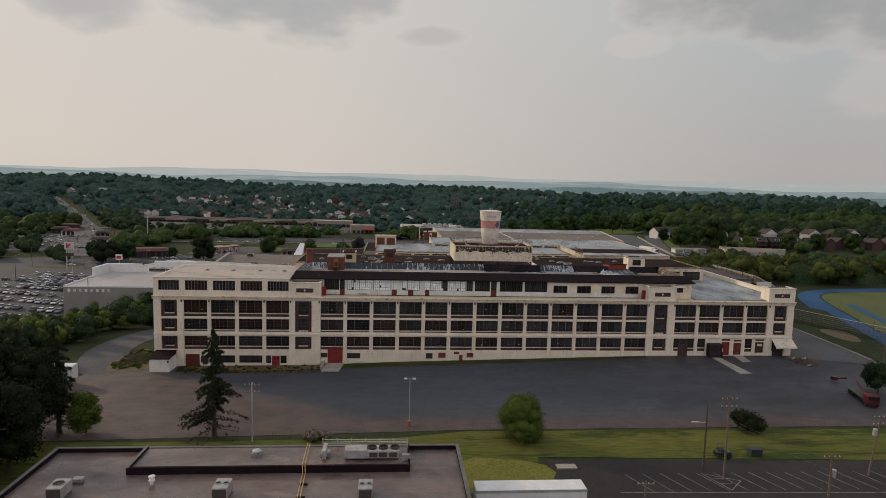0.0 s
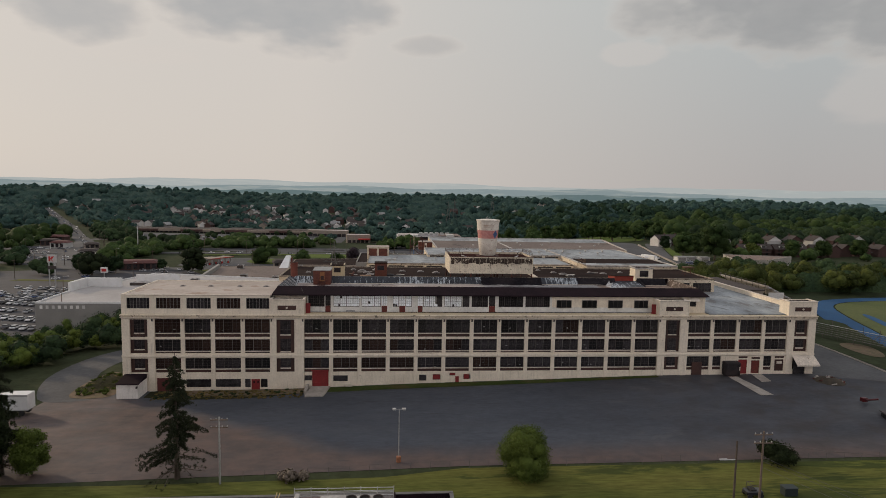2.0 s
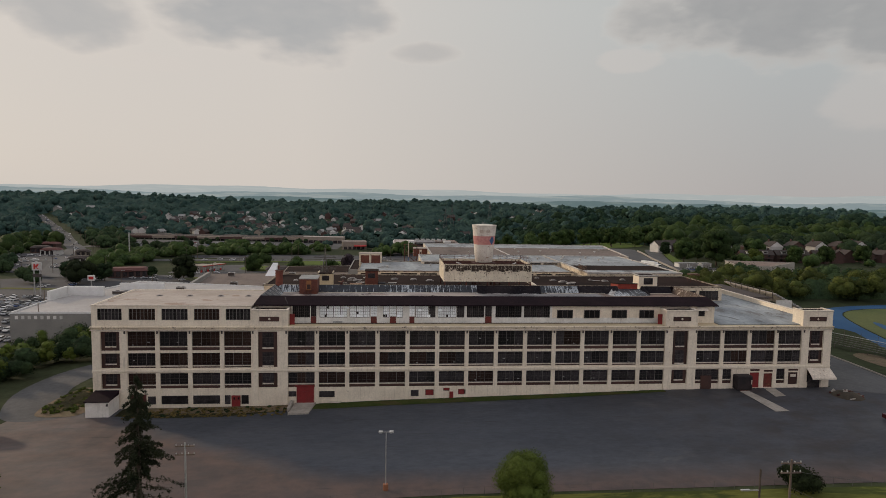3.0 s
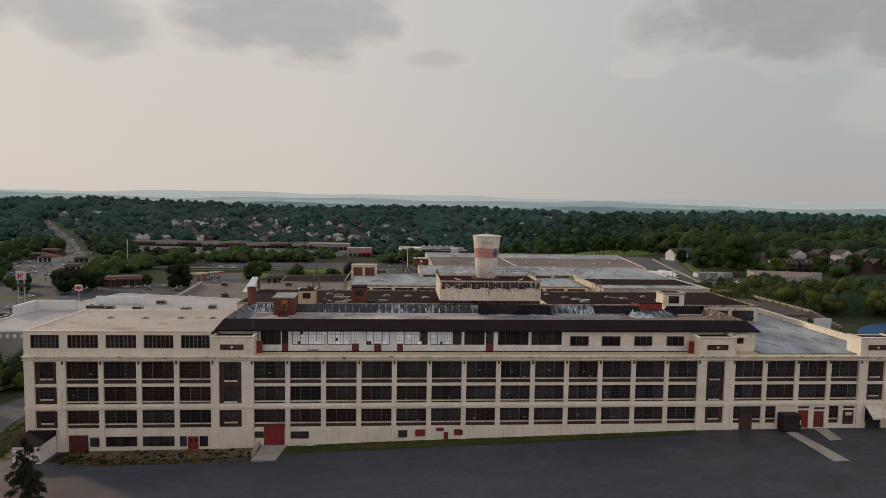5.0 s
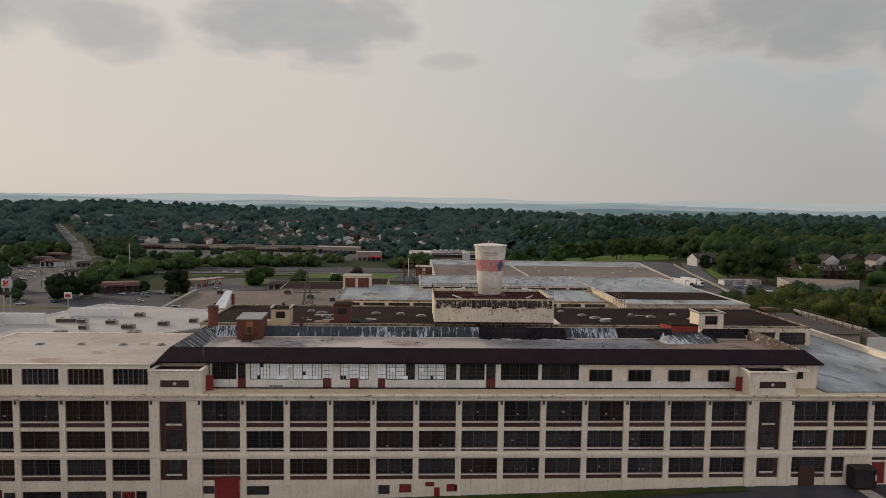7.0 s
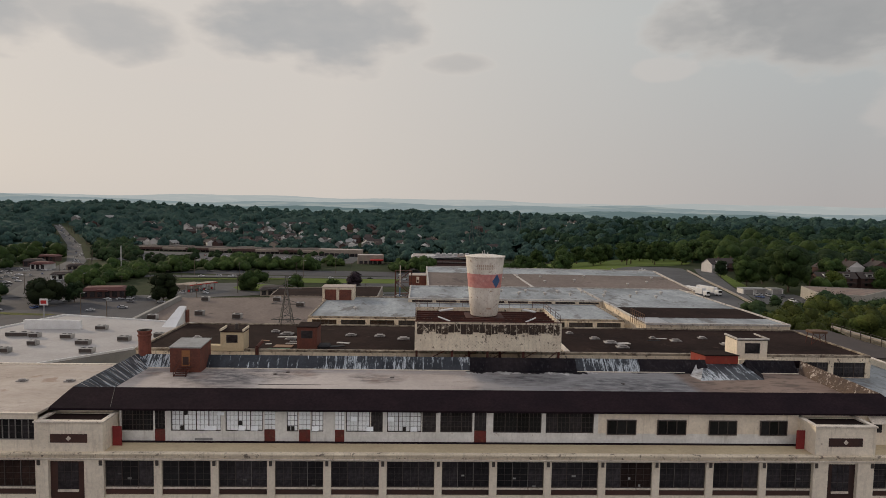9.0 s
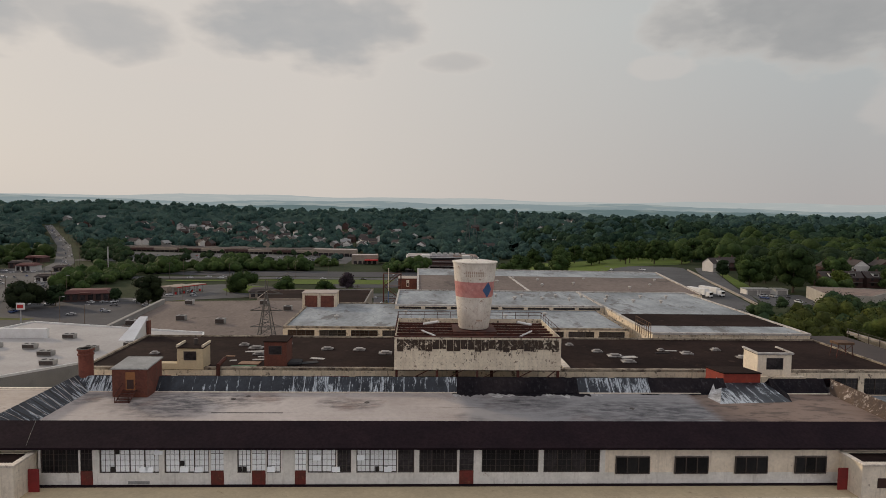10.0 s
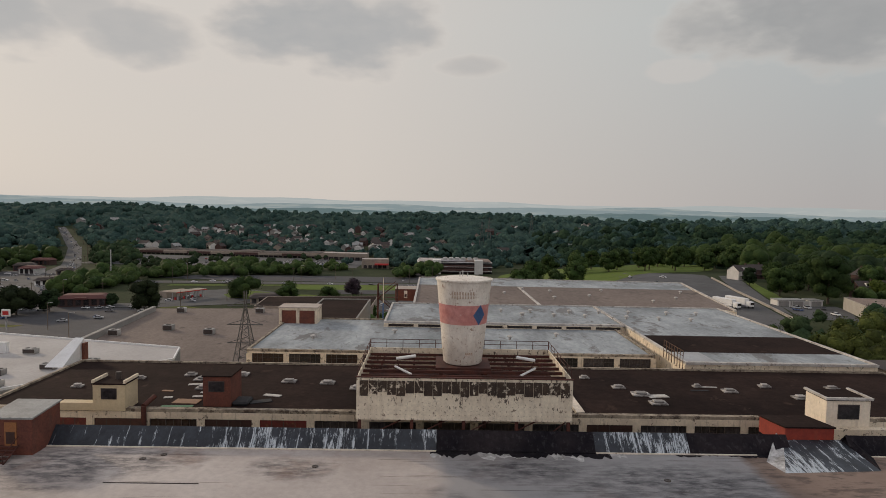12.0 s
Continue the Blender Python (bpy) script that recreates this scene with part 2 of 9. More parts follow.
CREAM = mat("cream_paint", (0.79, 0.70, 0.565), 0.85, (0.64, 0.555, 0.44), 0.25, 0.8, 3.0, 0.16, streak=0.35, streak_col=(0.20, 0.145, 0.10), blotch=(1.3, 0.65, 0.7), blotch_col=(0.22, 0.15, 0.10), spots=(2.4, 0.68, 0.6, (0.12, 0.07, 0.045)))
CREAM_OLD = mat("worn_cream_paint", (0.72, 0.62, 0.47), 0.85, (0.50, 0.42, 0.32), 0.5, 0.8, 4.0, 0.22, streak=0.6, blotch=(1.1, 0.58, 0.85), blotch_col=(0.10, 0.075, 0.06), spots=(3.0, 0.63, 0.7, (0.09, 0.06, 0.045)))
CREAM_CLEAN = mat("cream_ledge_paint", (0.54, 0.445, 0.29), 0.85, (0.44, 0.355, 0.235), 0.3, 0.8, 3.0, 0.15, blotch=(0.9, 0.64, 0.6), blotch_col=(0.26, 0.18, 0.11))
UPPER = mat("pale_upper_wall_paint", (0.74, 0.72, 0.67), 0.85, (0.56, 0.545, 0.50), 0.35, 0.8, 3.0, 0.15, streak=0.35, streak_col=(0.20, 0.15, 0.11), blotch=(1.3, 0.66, 0.7), blotch_col=(0.22, 0.13, 0.08))
BANK_GRASS = mat("dark_bank_grass", (0.030, 0.048, 0.013), 0.95, (0.055, 0.064, 0.020), 0.2, 1.0, 2.5, 0.5, blotch=(0.3, 0.58, 0.6), blotch_col=(0.08, 0.06, 0.03), spec=0.05)
SILL = mat("pale_sill_paint", (0.70, 0.62, 0.52), 0.8, (0.46, 0.40, 0.33), 0.9, 0.8, 4.0, 0.25, streak=0.4, blotch=(1.6, 0.62, 0.8), blotch_col=(0.16, 0.085, 0.055))
BROWN = mat("brown_panel", (0.060, 0.026, 0.019), 0.6, (0.034, 0.017, 0.014), 0.6, 0.8, 3.0, 0.25, rand=0.3)
STEEL = mat("dark_steel_sash", (0.040, 0.034, 0.031), 0.55, (0.078, 0.055, 0.044), 1.2, 0.7, 8.0, 0.25)
PANE = mat("dusty_window_glass", (0.018, 0.016, 0.0175), 0.2, (0.057, 0.051, 0.053), 0.7, 0.9, 2.6, 0.6, spec=0.35, rand=0.45, spots=(1.3, 0.66, 0.5, (0.115, 0.112, 0.110)))
# brown base colour paints the warm sky reflected in some panes
PANE_BROWN = mat("warm_reflection_window_glass", (0.021, 0.0125, 0.0105), 0.22, (0.046, 0.028, 0.022), 0.6, 0.9, 2.6, 0.55, spec=0.32, rand=0.4, spots=(1.5, 0.67, 0.4, (0.085, 0.065, 0.055)))
MULLION = mat("weathered_grey_mullion", (0.17, 0.158, 0.145), 0.6, (0.08, 0.068, 0.06), 0.8, 0.9, 6.0, 0.3, rand=0.4)
SCRAP_PALE = mat("pale_scrap_in_window", (0.26, 0.255, 0.24), 0.7, (0.10, 0.095, 0.09), 0.8, 0.9, rand=0.6)
PANE_BLACK = mat("dark_window_glass", (0.012, 0.012, 0.013), 0.15, (0.024, 0.023, 0.023), 0.8, 0.8, 2.0, 0.3, spec=0.3, rand=0.4)
# bluish white base colour stands in for sky light coming through the upper floor
PANE_PALE = mat("sky_white_window_glass", (0.93, 0.95, 0.95), 0.35, (0.80, 0.84, 0.86), 0.8, 0.8, 3.0, 0.12, rand=0.12)
DARK = mat("dark_interior", (0.015, 0.013, 0.012), 0.9, (0.03, 0.026, 0.022), 0.5, 0.7)
RED = mat("red_door_paint", (0.22, 0.020, 0.020), 0.6, (0.15, 0.016, 0.016), 0.8, 0.7, 3.0, 0.2, streak=0.2)
CHIM = mat("chimney_brick", (0.19, 0.060, 0.040), 0.9, (0.12, 0.042, 0.03), 0.8, 0.8, 5.0, 0.35)
RUST_RED = mat("rusty_red_door", (0.15, 0.024, 0.018), 0.75, (0.075, 0.026, 0.018), 1.0, 0.9, 3.0, 0.3, blotch=(1.8, 0.58, 0.8), blotch_col=(0.17, 0.075, 0.04))
ORANGE = mat("red_brick_paint", (0.27, 0.040, 0.022), 0.8, (0.18, 0.028, 0.019), 0.8, 0.7, 4.0, 0.2, streak=0.2)
BRICK = mat("dark_red_brick", (0.15, 0.050, 0.032), 0.9, (0.09, 0.034, 0.025), 0.7, 0.8, 5.0, 0.4, streak=0.3)
SHINGLE = mat("black_shingle", (0.013, 0.0080, 0.0108), 0.9, (0.021, 0.012, 0.015), 0.3, 0.8, 3.0, 0.5, spec=0.08)
SHINY = streaked_flashing()
SHINY_WHITE = streaked_flashing(0.07)
SHINY_DARK = streaked_flashing(-0.02)
SHINY_SIDE = streaked_flashing(-0.05, (0.10, 0.8, 0.10))
COPING = mat("weathered_coping", (0.50, 0.48, 0.45), 0.85, (0.30, 0.27, 0.24), 0.6, 0.9, 4.0, 0.3, blotch=(0.8, 0.58, 0.8), blotch_col=(0.12, 0.09, 0.07))
COPING_MOSSY = mat("mossy_broken_coping", (0.34, 0.29, 0.22), 0.9, (0.12, 0.09, 0.065), 0.7, 1.0, 4.0, 0.4, blotch=(1.2, 0.54, 0.85), blotch_col=(0.05, 0.035, 0.025), spots=(3.0, 0.62, 0.8, (0.5, 0.45, 0.38)))
SHINY_BLACK = mat("fresh_black_tar", (0.009, 0.008, 0.011), 0.8, (0.03, 0.024, 0.026), 0.2, 0.8, 2.0, 0.4, streak=0.1, streak_col=(0.3, 0.3, 0.3), spec=0.08)
RUSTY_SLOPE = mat("rusty_flashing", (0.055, 0.036, 0.027), 0.8, (0.10, 0.066, 0.046), 0.5, 0.8, 3.0, 0.4, streak=0.6, streak_col=(0.05, 0.03, 0.022), spots=(1.6, 0.545, 0.85, (0.42, 0.37, 0.33)))
ROOF_PALE = stained_roof()
ROOF_WARM = mat("warm_membrane_roof", (0.43, 0.375, 0.33), 0.75, (0.34, 0.285, 0.24), 0.13, 1.0, 1.6, 0.2, spec=0.25, blotch=(0.22, 0.58, 0.6), blotch_col=(0.22, 0.13, 0.085), spots=(0.9, 0.62, 0.6, (0.12, 0.09, 0.08)), stretch=(0.6, 1.0, 1.0))
ROOF_WHITE = mat("white_membrane_roof", (0.39, 0.372, 0.36), 0.75, (0.31, 0.293, 0.28), 0.08, 0.8, 1.5, 0.15, spec=0.2, blotch=(0.15, 0.62, 0.5), blotch_col=(0.33, 0.30, 0.28))
ROOF_BROWN = mat("brown_gravel_roof", (0.031, 0.0195, 0.0165), 0.95, (0.016, 0.0105, 0.0095), 0.10, 1.0, 1.4, 0.4, spec=0.05, blotch=(0.30, 0.62, 0.6), blotch_col=(0.062, 0.040, 0.031), spots=(1.5, 0.63, 0.6, (0.009, 0.007, 0.007)))
ROOF_GREY = mat("grey_patchy_roof", (0.325, 0.35, 0.362), 0.7, (0.165, 0.18, 0.188), 0.16, 1.0, 1.4, 0.3, spec=0.3, blotch=(0.20, 0.56, 0.7), blotch_col=(0.095, 0.085, 0.080), spots=(0.8, 0.59, 0.6, (0.085, 0.070, 0.062)), stretch=(1.0, 0.45, 1.0))
ROOF_TAN = mat("tan_ballast_roof", (0.185, 0.150, 0.130), 0.9, (0.130, 0.106, 0.094), 0.05, 0.9, 1.0, 0.3, spec=0.15, blotch=(0.16, 0.60, 0.6), blotch_col=(0.065, 0.052, 0.047), spots=(0.7, 0.64, 0.5, (0.24, 0.215, 0.19)), stretch=(1.0, 0.5, 1.0))
ASPHALT = mat("asphalt", (0.060, 0.066, 0.080), 0.8, (0.038, 0.042, 0.052), 0.05, 1.0, 1.5, 0.35, blotch=(0.08, 0.60, 0.5), blotch_col=(0.10, 0.098, 0.10), spec=0.35, spots=(0.16, 0.66, 0.7, (0.020, 0.021, 0.025)), gloss=(0.06, 0.55, 0.9), stretch=(0.45, 1.0, 1.0))


def redden_yard(m):
    """Lays reddish fields over the asphalt at the west end and along the south edge, and dark smears east."""
    tr = m.node_tree
    n = nodes_of(tr)
    p = tr.nodes["Principled BSDF"]
    old = p.inputs["Base Color"].links[0].from_socket
    co = n("ShaderNodeTexCoord").outputs["Object"]
    X, Y, Z = n("ShaderNodeSeparateXYZ", ins={0: co}).outputs

    def mth(op, a, b=0.0):
        return n("ShaderNodeMath", operation=op, ins={0: a, 1: b}).outputs[0]

    def noise(scale):
        return mth("SUBTRACT", n("ShaderNodeTexNoise", ins={"Vector": co, "Scale": scale, "Detail": 6.0, "Roughness": 0.65}).outputs[0], 0.5)
    rag = mth("ADD", mth("MULTIPLY", noise(0.12), 9.0), mth("MULTIPLY", noise(0.7), 3.0))
    west = mth("ADD", mth("ADD", Y, mth("MULTIPLY", X, 0.64)), rag)
    south = mth("ADD", Y, mth("MULTIPLY", rag, 0.7))
    fw = n("ShaderNodeMapRange", ins={0: west, 1: -24.5, 2: -31.5, 3: 0.0, 4: 0.92}).outputs[0]
    fs = n("ShaderNodeMapRange", ins={0: south, 1: -33.0, 2: -39.5, 3: 0.0, 4: 0.85}).outputs[0]
    tone = n("ShaderNodeMix", data_type="RGBA", ins={0: n("ShaderNodeMapRange", ins={0: noise(0.25), 1: -0.12, 2: 0.12, 3: 0.0, 4: 1.0}).outputs[0]})
    tone.inputs[6].default_value, tone.inputs[7].default_value = (0.105, 0.069, 0.058, 1), (0.060, 0.045, 0.042, 1)
    mx = n("ShaderNodeMix", data_type="RGBA", ins={0: mth("MAXIMUM", fw, fs), 6: old, 7: tone.outputs[2]})
    # dark patched cracks
    ck = n("ShaderNodeVectorMath", operation="MULTIPLY", ins={0: co, 1: (0.12, 1.1, 1.0)}).outputs[0]
    cn = n("ShaderNodeTexNoise", ins={"Vector": ck, "Scale": 0.55, "Detail": 5.0, "Roughness": 0.6}).outputs[0]
    cf = n("ShaderNodeMapRange", ins={0: cn, 1: 0.66, 2: 0.70, 3: 0.0, 4: 0.6}).outputs[0]
    m2 = n("ShaderNodeMix", data_type="RGBA", ins={0: cf, 6: mx.outputs[2]})
    m2.inputs[7].default_value = (0.022, 0.020, 0.021, 1)
    # brownish dark smears that grow denser towards the east end
    east = n("ShaderNodeMapRange", ins={0: mth("ADD", X, mth("MULTIPLY", rag, 2.0)), 1: 52.0, 2: 96.0, 3: 0.0, 4: 1.0}).outputs[0]
    sm = n("ShaderNodeMapRange", ins={0: noise(0.16), 1: -0.06, 2: 0.12, 3: 0.25, 4: 0.8}).outputs[0]
    m3 = n("ShaderNodeMix", data_type="RGBA", ins={0: mth("MULTIPLY", east, sm), 6: m2.outputs[2]})
    m3.inputs[7].default_value = (0.036, 0.029, 0.028, 1)
    tr.links.new(m3.outputs[2], p.inputs["Base Color"])
    return m


redden_yard(ASPHALT)
CAR_PARK = mat("dark_car_park_asphalt", (0.036, 0.030, 0.029), 0.85, (0.025, 0.022, 0.023), 0.06, 1.0, 1.5, 0.3, blotch=(0.1, 0.62, 0.4), blotch_col=(0.06, 0.047, 0.043), spec=0.25)
ASPHALT_ROAD = mat("road_asphalt", (0.098, 0.098, 0.100), 0.9, (0.068, 0.068, 0.070), 0.05, 1.0, 1.0, 0.25, spec=0.2, blotch=(0.1, 0.62, 0.5), blotch_col=(0.11, 0.105, 0.1))
CONCRETE = mat("concrete", (0.34, 0.31, 0.27), 0.9, (0.24, 0.21, 0.18), 0.5, 0.9, 3.0, 0.25)
GRASS = mat("mown_grass", (0.074, 0.092, 0.019), 0.95, (0.104, 0.102, 0.026), 0.09, 1.0, 2.0, 0.5, blotch=(0.20, 0.53, 0.8), blotch_col=(0.032, 0.044, 0.013), spec=0.1, stretch=(0.16, 1.0, 1.0))
STRAW = mat("straw_grass", (0.175, 0.155, 0.045), 0.95, (0.105, 0.118, 0.028), 0.25, 1.0, 2.5, 0.5, blotch=(0.4, 0.6, 0.6), blotch_col=(0.22, 0.17, 0.075), spec=0.05)
EARTH = mat("ground_cover", (0.030, 0.040, 0.020), 0.95, (0.050, 0.056, 0.030), 0.02, 0.9, 0.4, 0.4, spec=0.05)
WEEDY = mat("weedy_bank", (0.035, 0.036, 0.016), 0.95, (0.020, 0.020, 0.012), 0.4, 1.0, 3.0, 0.45, blotch=(0.35, 0.58, 0.7), blotch_col=(0.13, 0.095, 0.045), spec=0.05)
SOIL = mat("bare_soil", (0.14, 0.095, 0.06), 0.95, (0.08, 0.07, 0.03), 0.3, 0.9, 2.0, 0.4)
LEAF = mat("leaves", (0.025, 0.047, 0.015), 0.8, (0.054, 0.080, 0.024), 0.07, 0.9, 1.1, 0.7, rand=0.25, island=0.22, spec=0.08, bump=0.5)
LEAF_DARK = mat("dark_leaves", (0.019, 0.035, 0.019), 0.85, (0.038, 0.057, 0.024), 0.06, 0.9, 1.1, 0.7, rand=0.25, island=0.22, spec=0.06, bump=0.5)
LEAF_LIGHT = mat("light_leaves", (0.080, 0.105, 0.022), 0.8, (0.050, 0.075, 0.018), 0.12, 0.8, 1.6, 0.4, rand=0.2, island=0.2, spec=0.1, bump=0.3)
LEAF_DEEP = mat("deep_shade_leaves", (0.015, 0.022, 0.011), 0.85, (0.025, 0.032, 0.014), 0.1, 0.8, 1.6, 0.6, island=0.25, spec=0.06, bump=0.3)
# haze over the distant woods is painted in as a bluer, lighter leaf colour
LEAF_FAR = mat("haze_tinted_far_leaves", (0.026, 0.052, 0.050), 0.9, (0.052, 0.086, 0.074), 0.030, 1.0, 0.38, 0.7, island=0.25, spec=0.03, bump=1.2)
LEAF_EAST = mat("deep_blue_green_leaves", (0.013, 0.029, 0.022), 0.9, (0.032, 0.054, 0.030), 0.03, 1.0, 0.38, 0.75, island=0.2, spec=0.03, bump=1.4)
LEAF_ROW = mat("yellowing_leaves", (0.032, 0.046, 0.013), 0.8, (0.066, 0.074, 0.019), 0.09, 0.9, 1.1, 0.75, island=0.3, spec=0.08, bump=0.4)
LOT = mat("dark_lot_asphalt", (0.062, 0.062, 0.068), 0.9, (0.045, 0.045, 0.050), 0.05, 1.0, 1.0, 0.3, spec=0.25, blotch=(0.07, 0.6, 0.5), blotch_col=(0.075, 0.072, 0.072))
NEEDLE = mat("spruce_needles", (0.018, 0.026, 0.014), 0.8, (0.032, 0.036, 0.018), 0.3, 0.8, 2.0, 0.3, island=0.4, spec=0.15)
BARK = mat("bark", (0.06, 0.045, 0.035), 0.95, (0.10, 0.08, 0.06), 1.0, 0.8)
WOODPOLE = mat("weathered_pole_wood", (0.16, 0.12, 0.09), 0.9, (0.10, 0.075, 0.06), 0.8, 0.8)
GALV = mat("galvanised_metal", (0.45, 0.45, 0.44), 0.45, (0.32, 0.31, 0.30), 0.8, 0.8, metal=0.3)
WHITE = mat("white_sheet_metal", (0.70, 0.70, 0.69), 0.45, (0.58, 0.57, 0.55), 0.5, 0.7, 3.0, 0.1)
GREY_METAL = mat("grey_sheet_metal", (0.27, 0.27, 0.26), 0.5, (0.18, 0.18, 0.17), 0.8, 0.8)
RUST = mat("rusty_steel", (0.085, 0.026, 0.017), 0.85, (0.036, 0.016, 0.013), 0.7, 0.9, 3.0, 0.35)
PYLON = mat("dull_steel", (0.10, 0.095, 0.09), 0.6)
BLUE_TRACK = mat("blue_track", (0.006, 0.056, 0.142), 0.85, (0.009, 0.070, 0.172), 0.1, 0.7)
PITCH = mat("sports_turf", (0.062, 0.082, 0.018), 0.9, (0.084, 0.095, 0.023), 0.05, 0.8, 1.0, 0.3)
STRIPE = mat("faded_white_line", (0.22, 0.21, 0.20), 0.8, (0.08, 0.078, 0.076), 0.8, 1.0)
CUP_WHITE = mat("peeling_white_paint", (0.76, 0.71, 0.63), 0.6, (0.62, 0.56, 0.48), 0.4, 0.8, 2.0, 0.15, streak=0.35, streak_col=(0.30, 0.17, 0.10), blotch=(1.9, 0.60, 0.85), blotch_col=(0.24, 0.13, 0.075), spots=(4.2, 0.58, 0.7, (0.32, 0.19, 0.12)))
CUP_RED = mat("faded_red_paint", (0.50, 0.19, 0.17), 0.6, (0.58, 0.29, 0.26), 0.5, 0.9, 2.0, 0.2, blotch=(1.6, 0.64, 0.6), blotch_col=(0.62, 0.47, 0.40))
CUP_BLUE = mat("faded_blue_paint", (0.035, 0.085, 0.21), 0.6, (0.06, 0.12, 0.24), 0.6, 0.8)
CAR_GLASS = mat("car_glass", (0.012, 0.013, 0.015), 0.1, spec=0.6)
TYRE = mat("tyre_rubber", (0.02, 0.02, 0.02), 0.85)
CAR_PAINTS = [mat("car_paint_" + nm, c, 0.3, tuple(v * 0.85 for v in c), 0.5, 0.4, spec=0.6) for nm, c in
              (("white", (0.6, 0.6, 0.6)), ("black", (0.018, 0.018, 0.02)), ("silver", (0.34, 0.35, 0.36)), ("red", (0.30, 0.02, 0.02)), ("blue", (0.03, 0.06, 0.16)), ("grey", (0.12, 0.12, 0.13)))]
SHOP_WALL = mat("shop_wall", (0.30, 0.25, 0.20), 0.85, (0.22, 0.18, 0.15), 0.2, 0.8)
GREY_WALL = mat("grey_render_wall", (0.26, 0.25, 0.23), 0.85, (0.20, 0.19, 0.18), 0.2, 0.8)
HOUSE_WHITE = mat("white_siding", (0.62, 0.60, 0.57), 0.8, (0.50, 0.485, 0.46), 0.2, 0.7, rand=0.3)
LAWN = mat("mown_lawn", (0.085, 0.125, 0.026), 0.9, (0.110, 0.140, 0.034), 0.05, 0.9, 1.0, 0.35, spec=0.08, blotch=(0.12, 0.6, 0.5), blotch_col=(0.06, 0.09, 0.022))
WAREHOUSE_WALL = mat("dull_cream_block_wall", (0.36, 0.335, 0.29), 0.85, (0.29, 0.265, 0.23), 0.2, 0.8, 2.0, 0.2, streak=0.3)
HOUSE_BRICK = mat("red_brick_house", (0.085, 0.045, 0.038), 0.9, (0.06, 0.036, 0.032), 0.3, 0.8)
HOUSE_ROOF = mat("brown_house_roof", (0.058, 0.045, 0.041), 0.9, (0.044, 0.036, 0.033), 0.3, 0.8)
RED_SIGN = mat("red_sign_face", (0.50, 0.03, 0.025), 0.5)


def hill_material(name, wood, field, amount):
    """Woods and fields of a far ridge, with the haze painted in as emission colour."""
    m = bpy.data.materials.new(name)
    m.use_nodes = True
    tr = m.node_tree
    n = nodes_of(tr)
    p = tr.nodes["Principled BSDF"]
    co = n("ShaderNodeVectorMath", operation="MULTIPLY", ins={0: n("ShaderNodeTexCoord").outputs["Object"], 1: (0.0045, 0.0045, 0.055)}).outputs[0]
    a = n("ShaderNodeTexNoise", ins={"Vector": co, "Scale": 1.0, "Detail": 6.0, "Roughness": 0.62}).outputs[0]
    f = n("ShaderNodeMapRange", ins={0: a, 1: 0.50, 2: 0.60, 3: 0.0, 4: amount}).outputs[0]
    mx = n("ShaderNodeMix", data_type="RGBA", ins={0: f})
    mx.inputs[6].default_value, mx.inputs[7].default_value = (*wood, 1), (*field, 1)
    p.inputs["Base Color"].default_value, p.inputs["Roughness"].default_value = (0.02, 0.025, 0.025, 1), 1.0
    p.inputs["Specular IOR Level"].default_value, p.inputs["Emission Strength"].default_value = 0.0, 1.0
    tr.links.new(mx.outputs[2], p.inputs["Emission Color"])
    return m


# painted haze: the emission gets paler and greyer with each farther ridge
FAR_HILLS = [hill_material("haze_glow_near_ridge", (0.105, 0.150, 0.155), (0.19, 0.23, 0.22), 0.7),
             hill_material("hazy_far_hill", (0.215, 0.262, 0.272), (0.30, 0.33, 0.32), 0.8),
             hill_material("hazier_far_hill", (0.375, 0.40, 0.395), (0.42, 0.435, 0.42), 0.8)]


